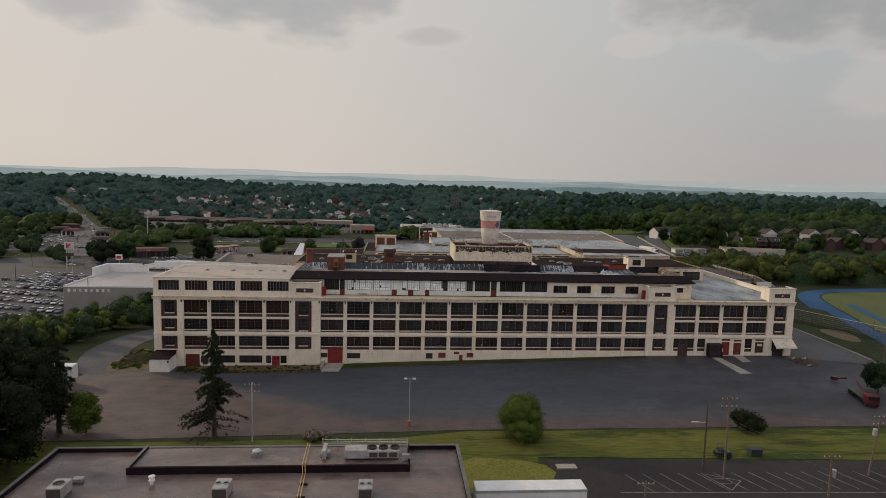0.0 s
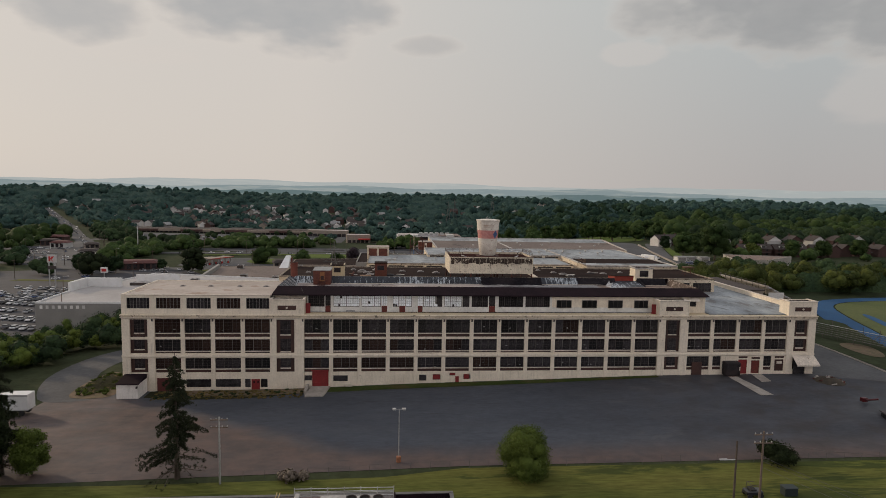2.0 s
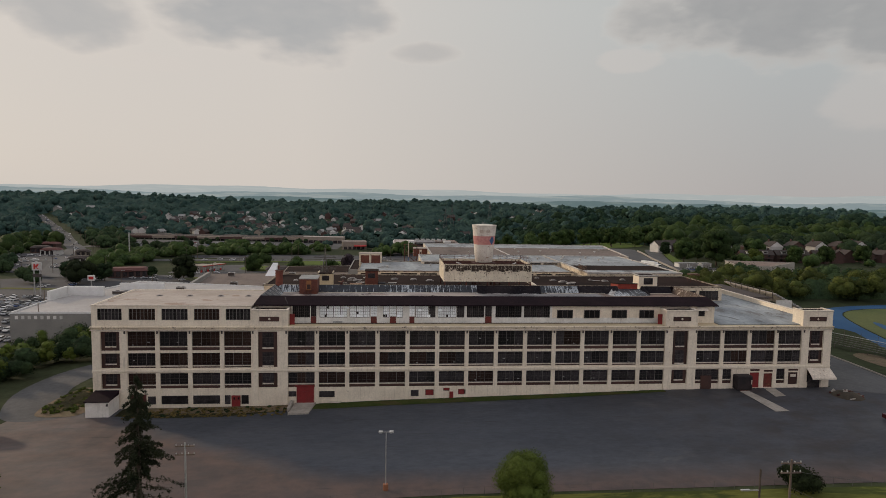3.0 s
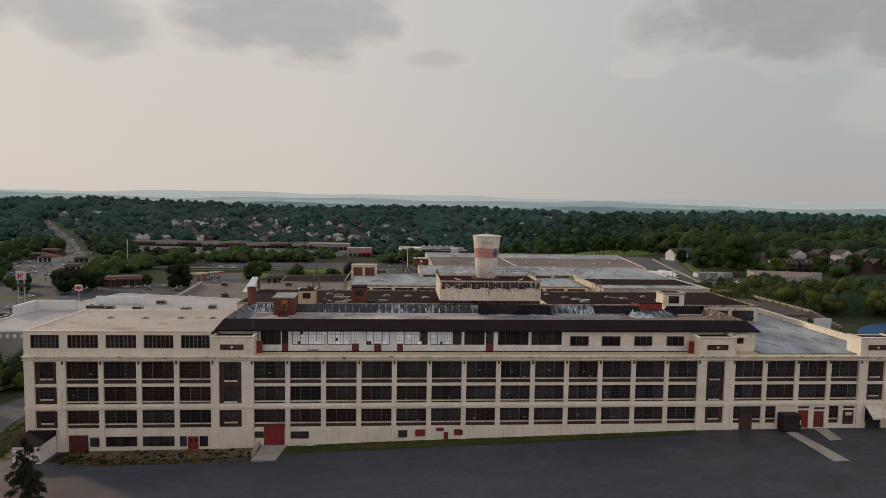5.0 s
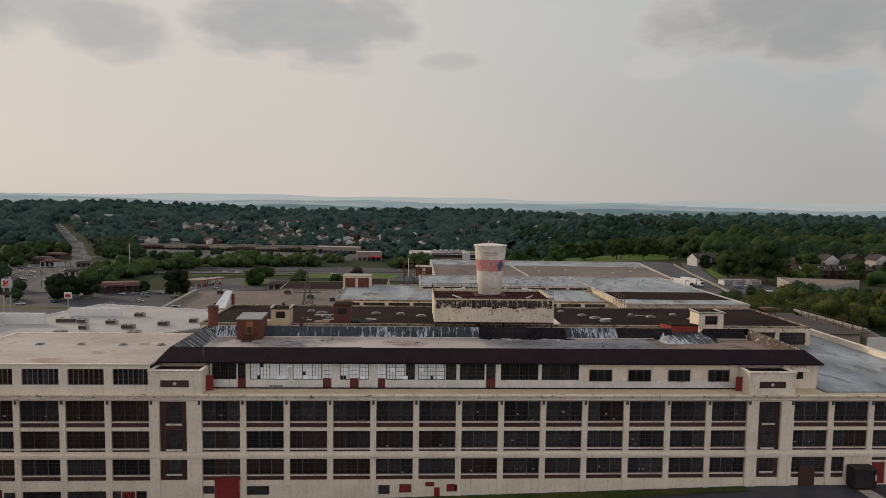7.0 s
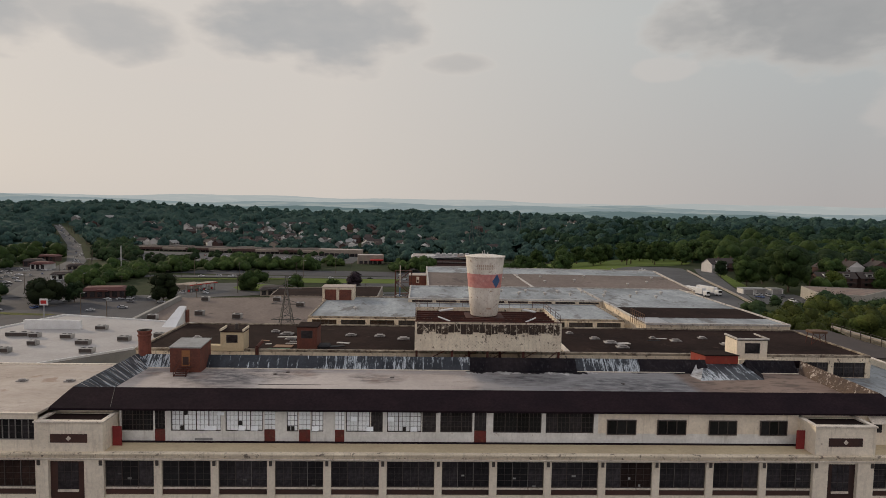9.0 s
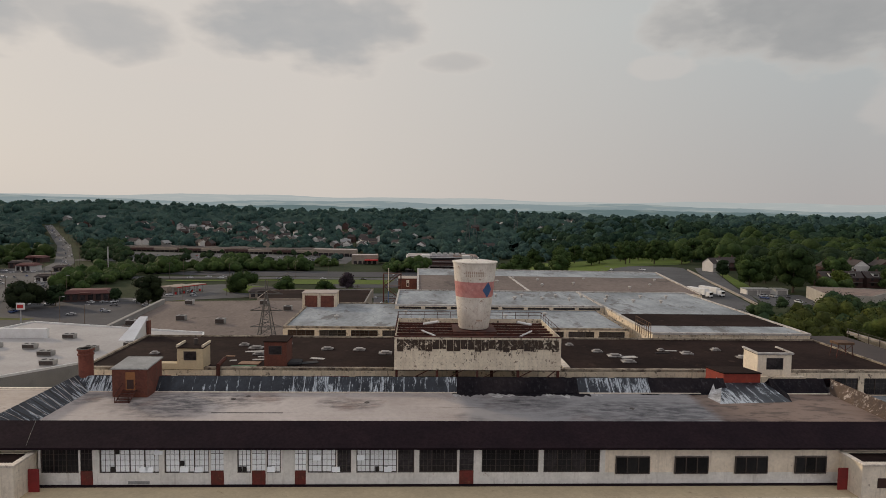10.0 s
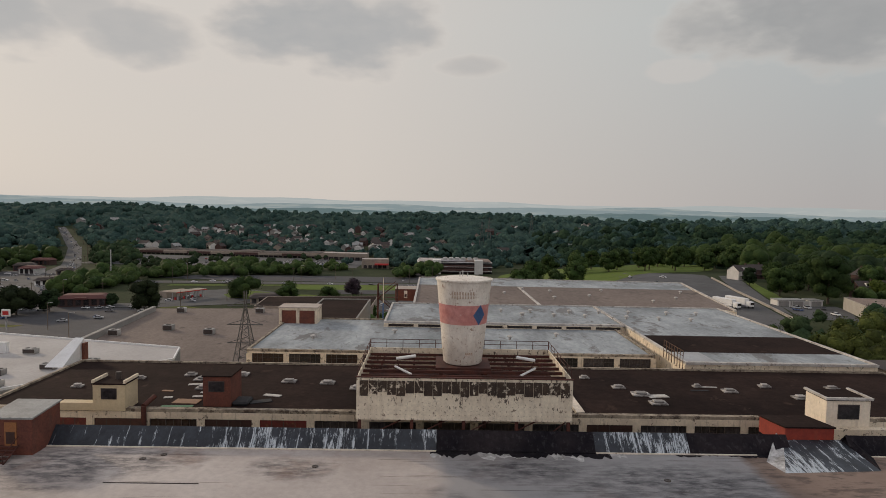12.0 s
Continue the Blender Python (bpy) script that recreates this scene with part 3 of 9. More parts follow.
# ---- mesh helpers ----
class Mesh:
    """Collects faces for one mesh."""

    def __init__(self):
        self.v, self.f, self.mi = [], [], []

    def face(self, pts, m=0):
        k = len(self.v)
        self.v += [tuple(p) for p in pts]
        self.f.append(tuple(range(k, k + len(pts))))
        self.mi.append(m)

    def box(self, x0, x1, y0, y1, z0, z1, m=0, mx=None):
        k = len(self.v)
        pts = [(x0, y0, z0), (x1, y0, z0), (x1, y1, z0), (x0, y1, z0), (x0, y0, z1), (x1, y0, z1), (x1, y1, z1), (x0, y1, z1)]
        if mx is not None:
            pts = [tuple(mx @ Vector(p)) for p in pts]
        self.v += pts
        for q in ((0, 3, 2, 1), (4, 5, 6, 7), (0, 1, 5, 4), (1, 2, 6, 5), (2, 3, 7, 6), (3, 0, 4, 7)):
            self.f.append(tuple(k + i for i in q))
            self.mi.append(m)
        return self

    def bar(self, a, b, r=0.05, sides=6, r2=None, m=0, cap=True):
        """A round bar from a to b, tapering to r2."""
        a, b = Vector(a), Vector(b)
        r2 = r if r2 is None else r2
        d = (b - a).normalized()
        u = d.orthogonal().normalized()
        w = d.cross(u)
        k = len(self.v)
        for p, rr in ((a, r), (b, r2)):
            for i in range(sides):
                t = 2 * math.pi * (i + 0.5) / sides
                self.v.append(tuple(p + u * math.cos(t) * rr + w * math.sin(t) * rr))
        for i in range(sides):
            j = (i + 1) % sides
            self.f.append((k + i, k + j, k + sides + j, k + sides + i))
            self.mi.append(m)
        if cap:
            self.f.append(tuple(k + sides - 1 - i for i in range(sides)))
            self.f.append(tuple(k + sides + i for i in range(sides)))
            self.mi += [m, m]
        return self

    def lathe(self, cx, cy, prof, sides=32, m=0):
        """A turned form; prof: (radius, z) from the foot up."""
        k = len(self.v)
        for r, z in prof:
            for i in range(sides):
                t = 2 * math.pi * i / sides
                self.v.append((cx + r * math.cos(t), cy + r * math.sin(t), z))
        for j in range(len(prof) - 1):
            for i in range(sides):
                i2 = (i + 1) % sides
                self.f.append((k + j * sides + i, k + j * sides + i2, k + (j + 1) * sides + i2, k + (j + 1) * sides + i))
                self.mi.append(m)
        return self

    def prism(self, poly, z0, z1, m=0):
        """An upright prism over a polygon (anticlockwise)."""
        k, c = len(self.v), len(poly)
        self.v += [(x, y, z0) for x, y in poly] + [(x, y, z1) for x, y in poly]
        self.f.append(tuple(k + c - 1 - i for i in range(c)))
        self.f.append(tuple(k + c + i for i in range(c)))
        for i in range(c):
            j = (i + 1) % c
            self.f.append((k + i, k + j, k + c + j, k + c + i))
        self.mi += [m] * (c + 2)
        return self

    def data(self, name, mats, bevel=0.0, smooth=False):
        me = bpy.data.meshes.new(name)
        me.from_pydata(self.v, [], self.f)
        for m in (mats if isinstance(mats, (list, tuple)) else [mats]):
            me.materials.append(m)
        me.polygons.foreach_set("material_index", self.mi)
        if bevel:
            bm = bmesh.new()
            bm.from_mesh(me)
            bmesh.ops.bevel(bm, geom=bm.edges[:], offset=bevel, segments=1, affect="EDGES", clamp_overlap=True)
            bm.to_mesh(me)
            bm.free()
        if smooth:
            me.polygons.foreach_set("use_smooth", [True] * len(me.polygons))
        me.update()
        return me


def mesh_np(name, verts, quads, mats, mi=None):
    """A mesh from arrays of corners and four-sided faces."""
    me = bpy.data.meshes.new(name)
    me.vertices.add(len(verts))
    me.vertices.foreach_set("co", np.asarray(verts, np.float32).ravel())
    q = np.asarray(quads, np.int32)
    me.loops.add(q.size)
    me.loops.foreach_set("vertex_index", q.ravel())
    me.polygons.add(len(q))
    me.polygons.foreach_set("loop_start", np.arange(0, q.size, 4, dtype=np.int32))
    me.polygons.foreach_set("loop_total", np.full(len(q), 4, np.int32))
    for m in (mats if isinstance(mats, (list, tuple)) else [mats]):
        me.materials.append(m)
    if mi is not None:
        me.polygons.foreach_set("material_index", np.asarray(mi, np.int32))
    me.update(calc_edges=True)
    me.validate()
    return me


def thing(name, label, category, group="", at=(0, 0, 0), kind=""):
    ob = new(name)
    ob.location = at
    ob.empty_display_size = 0.5
    return tagged(ob, label, category, group, kind)


def part(name, m, mats, parent, label="", bevel=0.0, at=None, smooth=False, rot=None):
    """Links a Mesh (or finished mesh data) as one part under a thing or a part."""
    me = m.data(name, mats, bevel, smooth) if isinstance(m, Mesh) else m
    ob = new(name, me)
    ob.parent = parent
    if at is not None:
        ob.location = at
    if rot is not None:
        ob.rotation_euler = rot
    return tagged(ob, label) if label else ob


def solid(name, m, mats, label, category, kind="", group="", bevel=0.0, smooth=False, at=None):
    ob = new(name, m.data(name, mats, bevel, smooth) if isinstance(m, Mesh) else m)
    if at is not None:
        ob.location = at
    return tagged(ob, label, category, group, kind)


def lerp(a, b, t):
    return a + (b - a) * t


def sstep(a, b, v):
    t = np.clip((v - a) / (b - a), 0, 1)
    return t * t * (3 - 2 * t)


# ---- the lie of the land ----
def land(x, y):
    """Height of the ground."""
    x, y = np.asarray(x, float), np.asarray(y, float)
    foot = np.interp(x, [-60, -31, -2.5, 21, 53, 79, 116, 150], [-3.7, -3.5, -3.2, -2.3, -1.45, -0.7, -0.5, -0.6])
    front = lerp(foot, -1.75, sstep(0, 42, -y))
    valley = lerp(-18.5, -1.5, sstep(70, 190, x))
    mid = lerp(front, valley, sstep(15, 290, y))
    mid = lerp(mid, lerp(-25.0, 0.0, sstep(150, 420, x)), sstep(350, 700, y))
    r = np.hypot(x - 30, y)
    hill = lerp(14.0, 7.0, sstep(-100, 700, x)) + 7 * np.sin(x / 310 + 1.2) * np.sin(y / 420) + 5 * np.sin(x / 140.0 + 0.5)
    mid = lerp(mid, hill, sstep(lerp(760, 480, sstep(100, 420, x)), 1500, r))
    west = sstep(54, 100, -x) * sstep(8, 55, y) * (1 - sstep(150, 260, y))
    side = np.where(mid > -9.5, lerp(mid, -9.5, west), mid)
    return lerp(side, -40.0, sstep(1700, 2800, r))


# ---- the factory ----
BAY = 6.1
LEFT = [-31.06, -24.9, -18.7, -12.5, -6.4]
MID = [BAY * i for i in range(14)]
RIGHT = [85.5, 91.65, 97.75, 103.85, 109.9]
ROWS = [(9.1, 12.1, 8.25), (5.2, 7.75, 4.72), (1.35, 3.7, 0.55)]   # glass foot, glass head, panel foot
PIER = 0.85


def pane_mesh(w, h, cols, rows, glass, name):
    """One sash: glass with thin glazing bars."""
    m = Mesh()
    m.box(-w / 2, w / 2, 0.0, 0.03, 0, h, 0)
    for i in range(1, cols):
        x = -w / 2 + w * i / cols
        m.box(x - 0.016, x + 0.016, -0.03, 0.0, 0, h, 1)
    for j in range(1, rows):
        z = h * j / rows
        m.box(-w / 2, w / 2, -0.026, 0.0, z - 0.016, z + 0.016, 1)
    return m.data(name, [glass, STEEL])


SASH = {}
WIN_RNG = random.Random(17)


def lattice(xs, zs, y0, y1):
    """A frame of one piece: bars at every other step of xs and zs, openings between."""
    m = Mesh()
    nx, nz = len(xs), len(zs)
    full = lambda i, j: 0 <= i < nx - 1 and 0 <= j < nz - 1 and (i % 2 == 0 or j % 2 == 0)
    m.v = [(x, y, z) for y in (y0, y1) for z in zs for x in xs]
    k = lambda i, j, b: b * nx * nz + j * nx + i
    for i in range(nx - 1):
        for j in range(nz - 1):
            if not full(i, j):
                continue
            m.f.append((k(i, j, 0), k(i + 1, j, 0), k(i + 1, j + 1, 0), k(i, j + 1, 0)))
            m.f.append((k(i, j, 1), k(i, j + 1, 1), k(i + 1, j + 1, 1), k(i + 1, j, 1)))
            for di, dj, a, b in ((-1, 0, (i, j + 1), (i, j)), (1, 0, (i + 1, j), (i + 1, j + 1)), (0, -1, (i, j), (i + 1, j)), (0, 1, (i + 1, j + 1), (i, j + 1))):
                if not full(i + di, j + dj):
                    m.f.append((k(*b, 0), k(*a, 0), k(*a, 1), k(*b, 1)))
    m.mi = [0] * len(m.f)
    return m


def window(parent, x0, x1, z0, z1, y=0.34, panel_foot=None, sections=3, glass=None, lights=(2, 4), frame_mat=None):
    """A steel window in an opening, with its sashes and, below the sill, a brown panel."""
    glass = glass or PANE
    w, h = x1 - x0, z1 - z0
    t = 0.09
    xs = [-w / 2, -w / 2 + t]
    for i in range(1, sections):
        x = -w / 2 + w * i / sections
        xs += [x - t / 2, x + t / 2]
    xs += [w / 2 - t, w / 2]
    f = lattice(xs, [0, t, h - t, h], -0.06, 0.10)
    key = ("f", round(w, 2), round(h, 2), sections, (frame_mat or STEEL).name)
    if key not in SASH:
        SASH[key] = f.data("window", frame_mat or STEEL)
    win = part("window", SASH[key], None, parent, at=((x0 + x1) / 2, y, z0))
    sw = w / sections - t
    key = ("p", round(sw, 2), round(h, 2), lights, glass.name)
    if key not in SASH:
        SASH[key] = pane_mesh(sw, h - 2 * t, lights[0], lights[1], glass, "pane")
    pick = WIN_RNG.random()
    for i in range(sections):
        k2 = key
        if glass is PANE:
            g = pick + WIN_RNG.uniform(-0.12, 0.12)
            # panes with the painted warm reflection get commoner towards the west
            west = 0.62 - 0.012 * x0
            mt = PANE_BROWN if g < min(max(west, 0.14), 0.72) * 0.9 else (PANE_BLACK if g > 0.84 else PANE)
            k2 = key[:-1] + (mt.name,)
            if k2 not in SASH:
                SASH[k2] = pane_mesh(sw, h - 2 * t, lights[0], lights[1], mt, "pane")
        part("pane", SASH[k2], None, win, at=(-w / 2 + w * (i + 0.5) / sections, 0.02, t))
    if panel_foot is not None and sections == 3:
        for i in range(2):
            if WIN_RNG.random() < 0.6:
                bx = -w / 6 + w * i / 3
                key2 = ("m", round(h, 2))
                if key2 not in SASH:
                    SASH[key2] = Mesh().box(-0.03, 0.03, -0.10, -0.06, 0, h).data("mullion", MULLION)
                part("mullion", SASH[key2], None, win, at=(bx, 0, 0))
        for i in range(WIN_RNG.choice((0, 0, 0, 1, 1, 2))):
            key2 = ("j", WIN_RNG.randrange(4))
            if key2 not in SASH:
                a, b = ((0.16, 0.18), (0.20, 0.12), (0.12, 0.26), (0.22, 0.22))[key2[1]]
                SASH[key2] = Mesh().box(-a, a, -0.034, -0.012, 0, b).data("broken_light", SCRAP_PALE)
            part("broken_light", SASH[key2], None, win, at=(WIN_RNG.uniform(-0.4, 0.4) * w, 0.0, t + WIN_RNG.uniform(0.0, 0.55) * (h - 0.6)))
    if panel_foot is not None:
        hp = z0 - 0.2 - panel_foot
        key = ("b", round(w, 2), round(hp, 2))
        if key not in SASH:
            SASH[key] = Mesh().box(-w / 2, w / 2, -0.04, 0.08, 0, hp).data("sill_panel", BROWN)
        part("sill_panel", SASH[key], None, win, at=(0, 0, panel_foot - z0))
        key = ("s", round(w, 2))
        if key not in SASH:
            SASH[key] = Mesh().box(-w / 2, w / 2, -0.16, 0.08, 0, 0.2).data("window_sill", SILL)
        part("window_sill", SASH[key], None, win, at=(0, 0, -0.2))
    return win


factory = thing("factory_building", "long cream concrete factory with rows of dusty steel windows", "factory")


def pier(x0, x1, z0, z1, y0=0.0, y1=0.7):
    m = Mesh().box(x0, x1, y0, y1, z0, z1)
    return part("pilaster", m, CREAM, factory, bevel=0.03)


def beam(name, x0, x1, z0, z1, y0, y1=0.7, mt=None, bevel=0.0):
    return part(name, Mesh().box(x0, x1, y0, y1, z0, z1), mt or CREAM, factory, bevel=bevel)


def bays(xs, rows=ROWS, top=12.5):
    for a, b in zip(xs[:-1], xs[1:]):
        x0, x1 = a + PIER / 2, b - PIER / 2
        for k, (zg, zt, zp) in enumerate(rows):
            window(factory, x0, x1, zg, zt, panel_foot=zp)
            head = top if k == 0 else ROWS[k - 1][2]
            if k != 2:
                beam("spandrel", x0, x1, zt, head, 0.10)
            else:
                beam("spandrel", x0, x1, zt, head, 0.05)


def scupper(x):
    sc = part("scupper", Mesh().box(x - 0.24, x + 0.24, -0.10, 0.0, 11.35, 12.3), CREAM, factory, bevel=0.02)
    part("spout", Mesh().box(x - 0.16, x + 0.16, -0.20, -0.10, 11.65, 12.2), STEEL, sc)


def scupper_row(xs):
    for x in xs:
        scupper(x + (0.0 if -6 < x < 80 else 0.05))


def tower(x0, x1, wx0, wx1, turret=True, tall_window=True):
    """A stair bay with broad piers, tall brown windows and a small turret on top."""
    beam("tower_pier", x0, wx0, -5.0, 12.5, -0.12)
    beam("tower_pier", wx1, x1, -5.0, 12.5, -0.12)
    zs = [(4.75, 12.05), (0.6, 3.65)] if tall_window else [(8.25, 12.05), (4.75, 7.75), (0.6, 3.65)]
    prev = 12.5
    for z0, z1 in zs:
        beam("spandrel", wx0, wx1, z1, prev, 0.0)
        prev = z0
        m = Mesh().box(wx0, wx1, 0.30, 0.42, z0, z1)
        panel = part("stair_panel", m, BROWN, factory)
        h = z1 - z0
        gw = (wx1 - wx0) * 0.58
        cx = (wx0 + wx1) / 2
        tiers = ([(z0 + 0.4, z0 + h * 0.42), (z0 + h * 0.56, z1 - 0.25)] if h > 5 else [(z0 + 0.95, z1 - 0.2)])
        for a, b in tiers:
            part("pane", pane_mesh(gw, b - a, 3, 3, PANE, "pane"), None, panel, at=(cx, 0.26, a))
            part("window_sill", Mesh().box(cx - gw / 2, cx + gw / 2, 0.16, 0.32, a - 0.3, a - 0.06), SILL, panel)
    beam("spandrel", wx0, wx1, -5.0, prev, 0.0)
    if turret:
        beam("turret_wall", x0, x1, 13.1, 16.3, -0.12, 0.35)
        for a in (x0, x1 - 0.35):
            beam("turret_wall", a, a + 0.35, 13.1, 16.3, 0.35, 3.4)
        beam("turret_wall", x0 + 0.35, x1 - 0.35, 13.1, 16.3, 3.05, 3.4)
        beam("turret_cap", x0 - 0.12, x1 + 0.12, 16.3, 16.5, -0.24, 0.42, SILL, 0.03)
        for a in (x0 - 0.12, x1 - 0.42):
            beam("turret_cap", a, a + 0.54, 16.3, 16.5, 0.42, 3.5, SILL, 0.03)
        beam("turret_roof", x0 + 0.35, x1 - 0.35, 16.1, 16.24, 0.35, 3.05, ROOF_BROWN)
        cx = (x0 + x1) / 2
        beam("name_panel", cx - 1.95, cx + 1.95, 14.15, 15.1, -0.17, -0.10, BROWN)
        d = Mesh()
        d.prism([(0, -0.28), (0.28, 0), (0, 0.28), (-0.28, 0)], 0, 0.05)
        part("diamond", d, SILL, factory, "pale painted diamond", at=(cx, -0.17, 14.62), rot=(radians(90), 0, 0))


# stair towers, pilasters and bays
tower(-37.2, -30.65, -35.6, -32.0, turret=False, tall_window=False)
tower(-6.8, 0.4, -5.45, -1.65)
tower(78.9, 85.9, 80.6, 84.0)
tower(109.5, 116.3, 111.2, 114.5, tall_window=False)
for xs in (LEFT, MID, RIGHT):
    if xs is RIGHT:
        bays(RIGHT[:2])
        bays(RIGHT[1:], ROWS[:2])
    else:
        bays(xs)
    for x in xs[1:-1]:
        pier(x - PIER / 2, x + PIER / 2, -5.0, 12.5)
pier(-30.65, -30.65 + 0.1, -5, 12.5)
scupper_row(LEFT[:-1] + [-6.5, 0.1] + MID[1:-1] + [79.2, 85.6] + RIGHT[1:])
# base wall under the lowest windows, set back a little from the piers
for xs in (LEFT, MID, RIGHT[:2]):
    for a, b in zip(xs[:-1], xs[1:]):
        beam("base_wall", a + PIER / 2, b - PIER / 2, -5.0, 0.55, 0.10)
# belt course and main cornice
beam("belt_course", -37.3, 116.4, 3.95, 4.45, -0.2, -0.0, CREAM, 0.04)
beam("cornice", -37.4, 116.5, 12.5, 12.85, -0.22, 0.9, CREAM_OLD, 0.04)
beam("cornice_lip", -37.5, 116.6, 12.85, 13.1, -0.42, 0.25, CREAM_OLD, 0.05)
beam("cornice_ledge", -37.5, 116.6, 12.85, 13.12, 0.25, 3.1, CREAM_CLEAN, 0.02)
beam("cornice_drip", -37.5, 116.6, 12.35, 12.5, -0.32, 0.3, SILL, 0.03)

# end walls and back walls of the front range
for x0, x1 in ((-37.2, -36.7), (115.8, 116.3)):
    beam("end_wall", x0, x1, -6.0, 12.5, 0.7, 21.0)
beam("back_wall", -36.7, 115.8, -8.0, 13.0, 20.5, 21.0)

# upper floor of the west part: five broad windows under a flat roof
wx = [-37.2] + LEFT[1:] + []
tops = [(-36.1, -31.5), (-30.2, -25.2), (-24.0, -19.0), (-17.8, -12.9), (-11.7, -6.9)]
beam("upper_wall", -37.2, -6.8, 13.1, 14.35, 0.0, 0.5)
beam("upper_wall", -37.2, -6.8, 16.65, 17.2, 0.0, 0.5)
edges = [-37.2] + [v for t in tops for v in t] + [-6.8]
for a, b in zip(edges[0::2], edges[1::2]):
    beam("upper_pier", a, b, 14.35, 16.65, 0.0, 0.5)
for a, b in tops:
    window(factory, a, b, 14.35, 16.65, y=0.2, sections=7, lights=(1, 3), frame_mat=MULLION)
beam("end_wall", -37.2, -36.7, 13.1, 17.2, 0.5, 20.5)
beam("west_back_wall", -36.7, -6.8, 13.0, 17.2, 20.0, 20.5)
beam("roof_edge", -37.35, -6.6, 17.2, 17.36, -0.12, 0.3, SILL, 0.02)
beam("roof_edge", -37.35, -36.9, 17.2, 17.36, 0.3, 20.6, SILL, 0.02)
beam("roof_edge", -36.9, -6.6, 17.2, 17.36, 20.2, 20.6, SILL, 0.02)
beam("west_roof", -36.7, -6.8, 16.9, 17.18, 0.5, 20.0, ROOF_WARM)

# set-back upper floor under the mansard
YU = 3.1
beam("upper_wall", 0.4, 79.0, 13.0, 14.3, YU, YU + 0.4, UPPER)
# thin dark strip on the ledge along the foot of the set-back wall
beam("ledge_gutter", 0.5, 78.8, 13.12, 13.17, YU - 0.5, YU - 0.02, SHINGLE)
beam("upper_wall", 0.4, 79.0, 16.78, 17.2, YU, YU + 0.4)
beam("upper_wall", -6.8, 0.4, 13.0, 17.2, YU + 0.5, YU + 0.9)
beam("upper_wall", 78.9, 85.9, 13.0, 17.2, YU + 0.5, YU + 0.9)
beam("upper_wall", 85.9, 91.2, 13.0, 17.2, YU, YU + 0.4)
part("hatch_window", Mesh().box(87.4, 89.0, YU - 0.04, YU + 0.1, 14.6, 15.9), PANE, factory)
m = Mesh()
m.face([(87.1, YU - 0.02, 16.7), (89.3, YU - 0.02, 16.7), (89.4, YU - 1.1, 16.0), (87.0, YU - 1.1, 16.0)])
m.face([(87.0, YU - 1.1, 15.96), (89.4, YU - 1.1, 15.96), (89.3, YU - 0.02, 16.66), (87.1, YU - 0.02, 16.66)])
part("hatch_awning", m, SILL, factory, "small pale awning")
# each bay of the set-back floor: spans of dark (d), pale (p) sashes and doors (r)
SPANS = [[(0.04, 0.72, "d"), (0.75, 0.97, "r")], [(0.0, 1.0, "p")], [(0.0, 0.75, "p"), (0.78, 1.0, "q")],
         [(0.14, 0.37, "p"), (0.39, 0.62, "q"), (0.64, 0.88, "p")], [(0.03, 0.22, "q"), (0.25, 0.74, "p"), (0.76, 1.0, "d")],
         [(0.0, 0.70, "p"), (0.72, 1.0, "d")], [(0.0, 0.66, "d"), (0.70, 0.95, "r")], [(0.0, 1.0, "d")], [(0.0, 1.0, "d")]]
lights_rng = random.Random(5)
for i, spans in enumerate(SPANS):
    a, b = MID[i] + 0.25 + (0.4 if i == 0 else 0), MID[i + 1] - 0.25
    beam("upper_pier", b, b + 0.5, 14.3, 16.78, YU - 0.08, YU + 0.4, UPPER)
    last = a
    for f0, f1, kind in spans:
        x0, x1 = lerp(a, b, f0), lerp(a, b, f1)
        if x0 > last + 0.05:
            beam("upper_pier", last, x0, 14.3, 16.78, YU - 0.04, YU + 0.35, UPPER)
        last = x1
        g = PANE if kind in "dr" else PANE_PALE
        if kind in "rq":
            dr = part("fire_door", Mesh().box(x0, x1, YU - 0.05, YU + 0.1, 13.15, 14.5), RUST_RED, factory, "faded red door panel", bevel=0.02)
            part("pane", pane_mesh(x1 - x0, 2.25, 3, 4, g, "pane"), None, dr, at=((x0 + x1) / 2, YU + 0.08, 14.52))
            continue
        nsec = max(1, round((x1 - x0) / 1.35))
        window(factory, x0, x1, 14.3, 16.78, y=YU + 0.12, sections=nsec, lights=(3, 4), glass=g)
        if kind == "p":
            cw = (x1 - x0) / (nsec * 3)
            for k in range(1 + nsec):
                cx = x0 + cw * lights_rng.randrange(nsec * 3) + 0.07
                cz = 14.42 + 0.58 * lights_rng.choice((0, 0, 0, 1, 2, 3))
                if lights_rng.random() < 0.62:
                    part("missing_light", Mesh().box(cx, cx + cw - 0.1, YU + 0.03, YU + 0.10, cz, cz + 0.48), DARK, factory, "dark opening of a lost window light")
                else:
                    ob = part("swung_light", Mesh().box(0, cw * 1.7, 0, 0.03, -0.5, 0), PANE_PALE, factory, at=(cx, YU - 0.02, cz + 0.5))
                    ob.rotation_euler = (radians(-24), 0, 0)
    if last < b - 0.05:
        beam("upper_pier", last, b, 14.3, 16.78, YU - 0.04, YU + 0.35, UPPER)
beam("upper_wall", 55.15, 78.9, 14.3, 16.78, YU - 0.02, YU + 0.4)
for a, b in ((56.2, 59.6), (62.1, 65.5), (68.2, 71.5), (74.3, 77.5)):
    part("window_recess", Mesh().box(a - 0.08, b + 0.08, YU - 0.06, YU - 0.02, 14.14, 16.03), SILL, factory)
    window(factory, a, b, 14.22, 15.95, y=YU - 0.17, sections=3, lights=(1, 1), glass=PANE_BLACK)
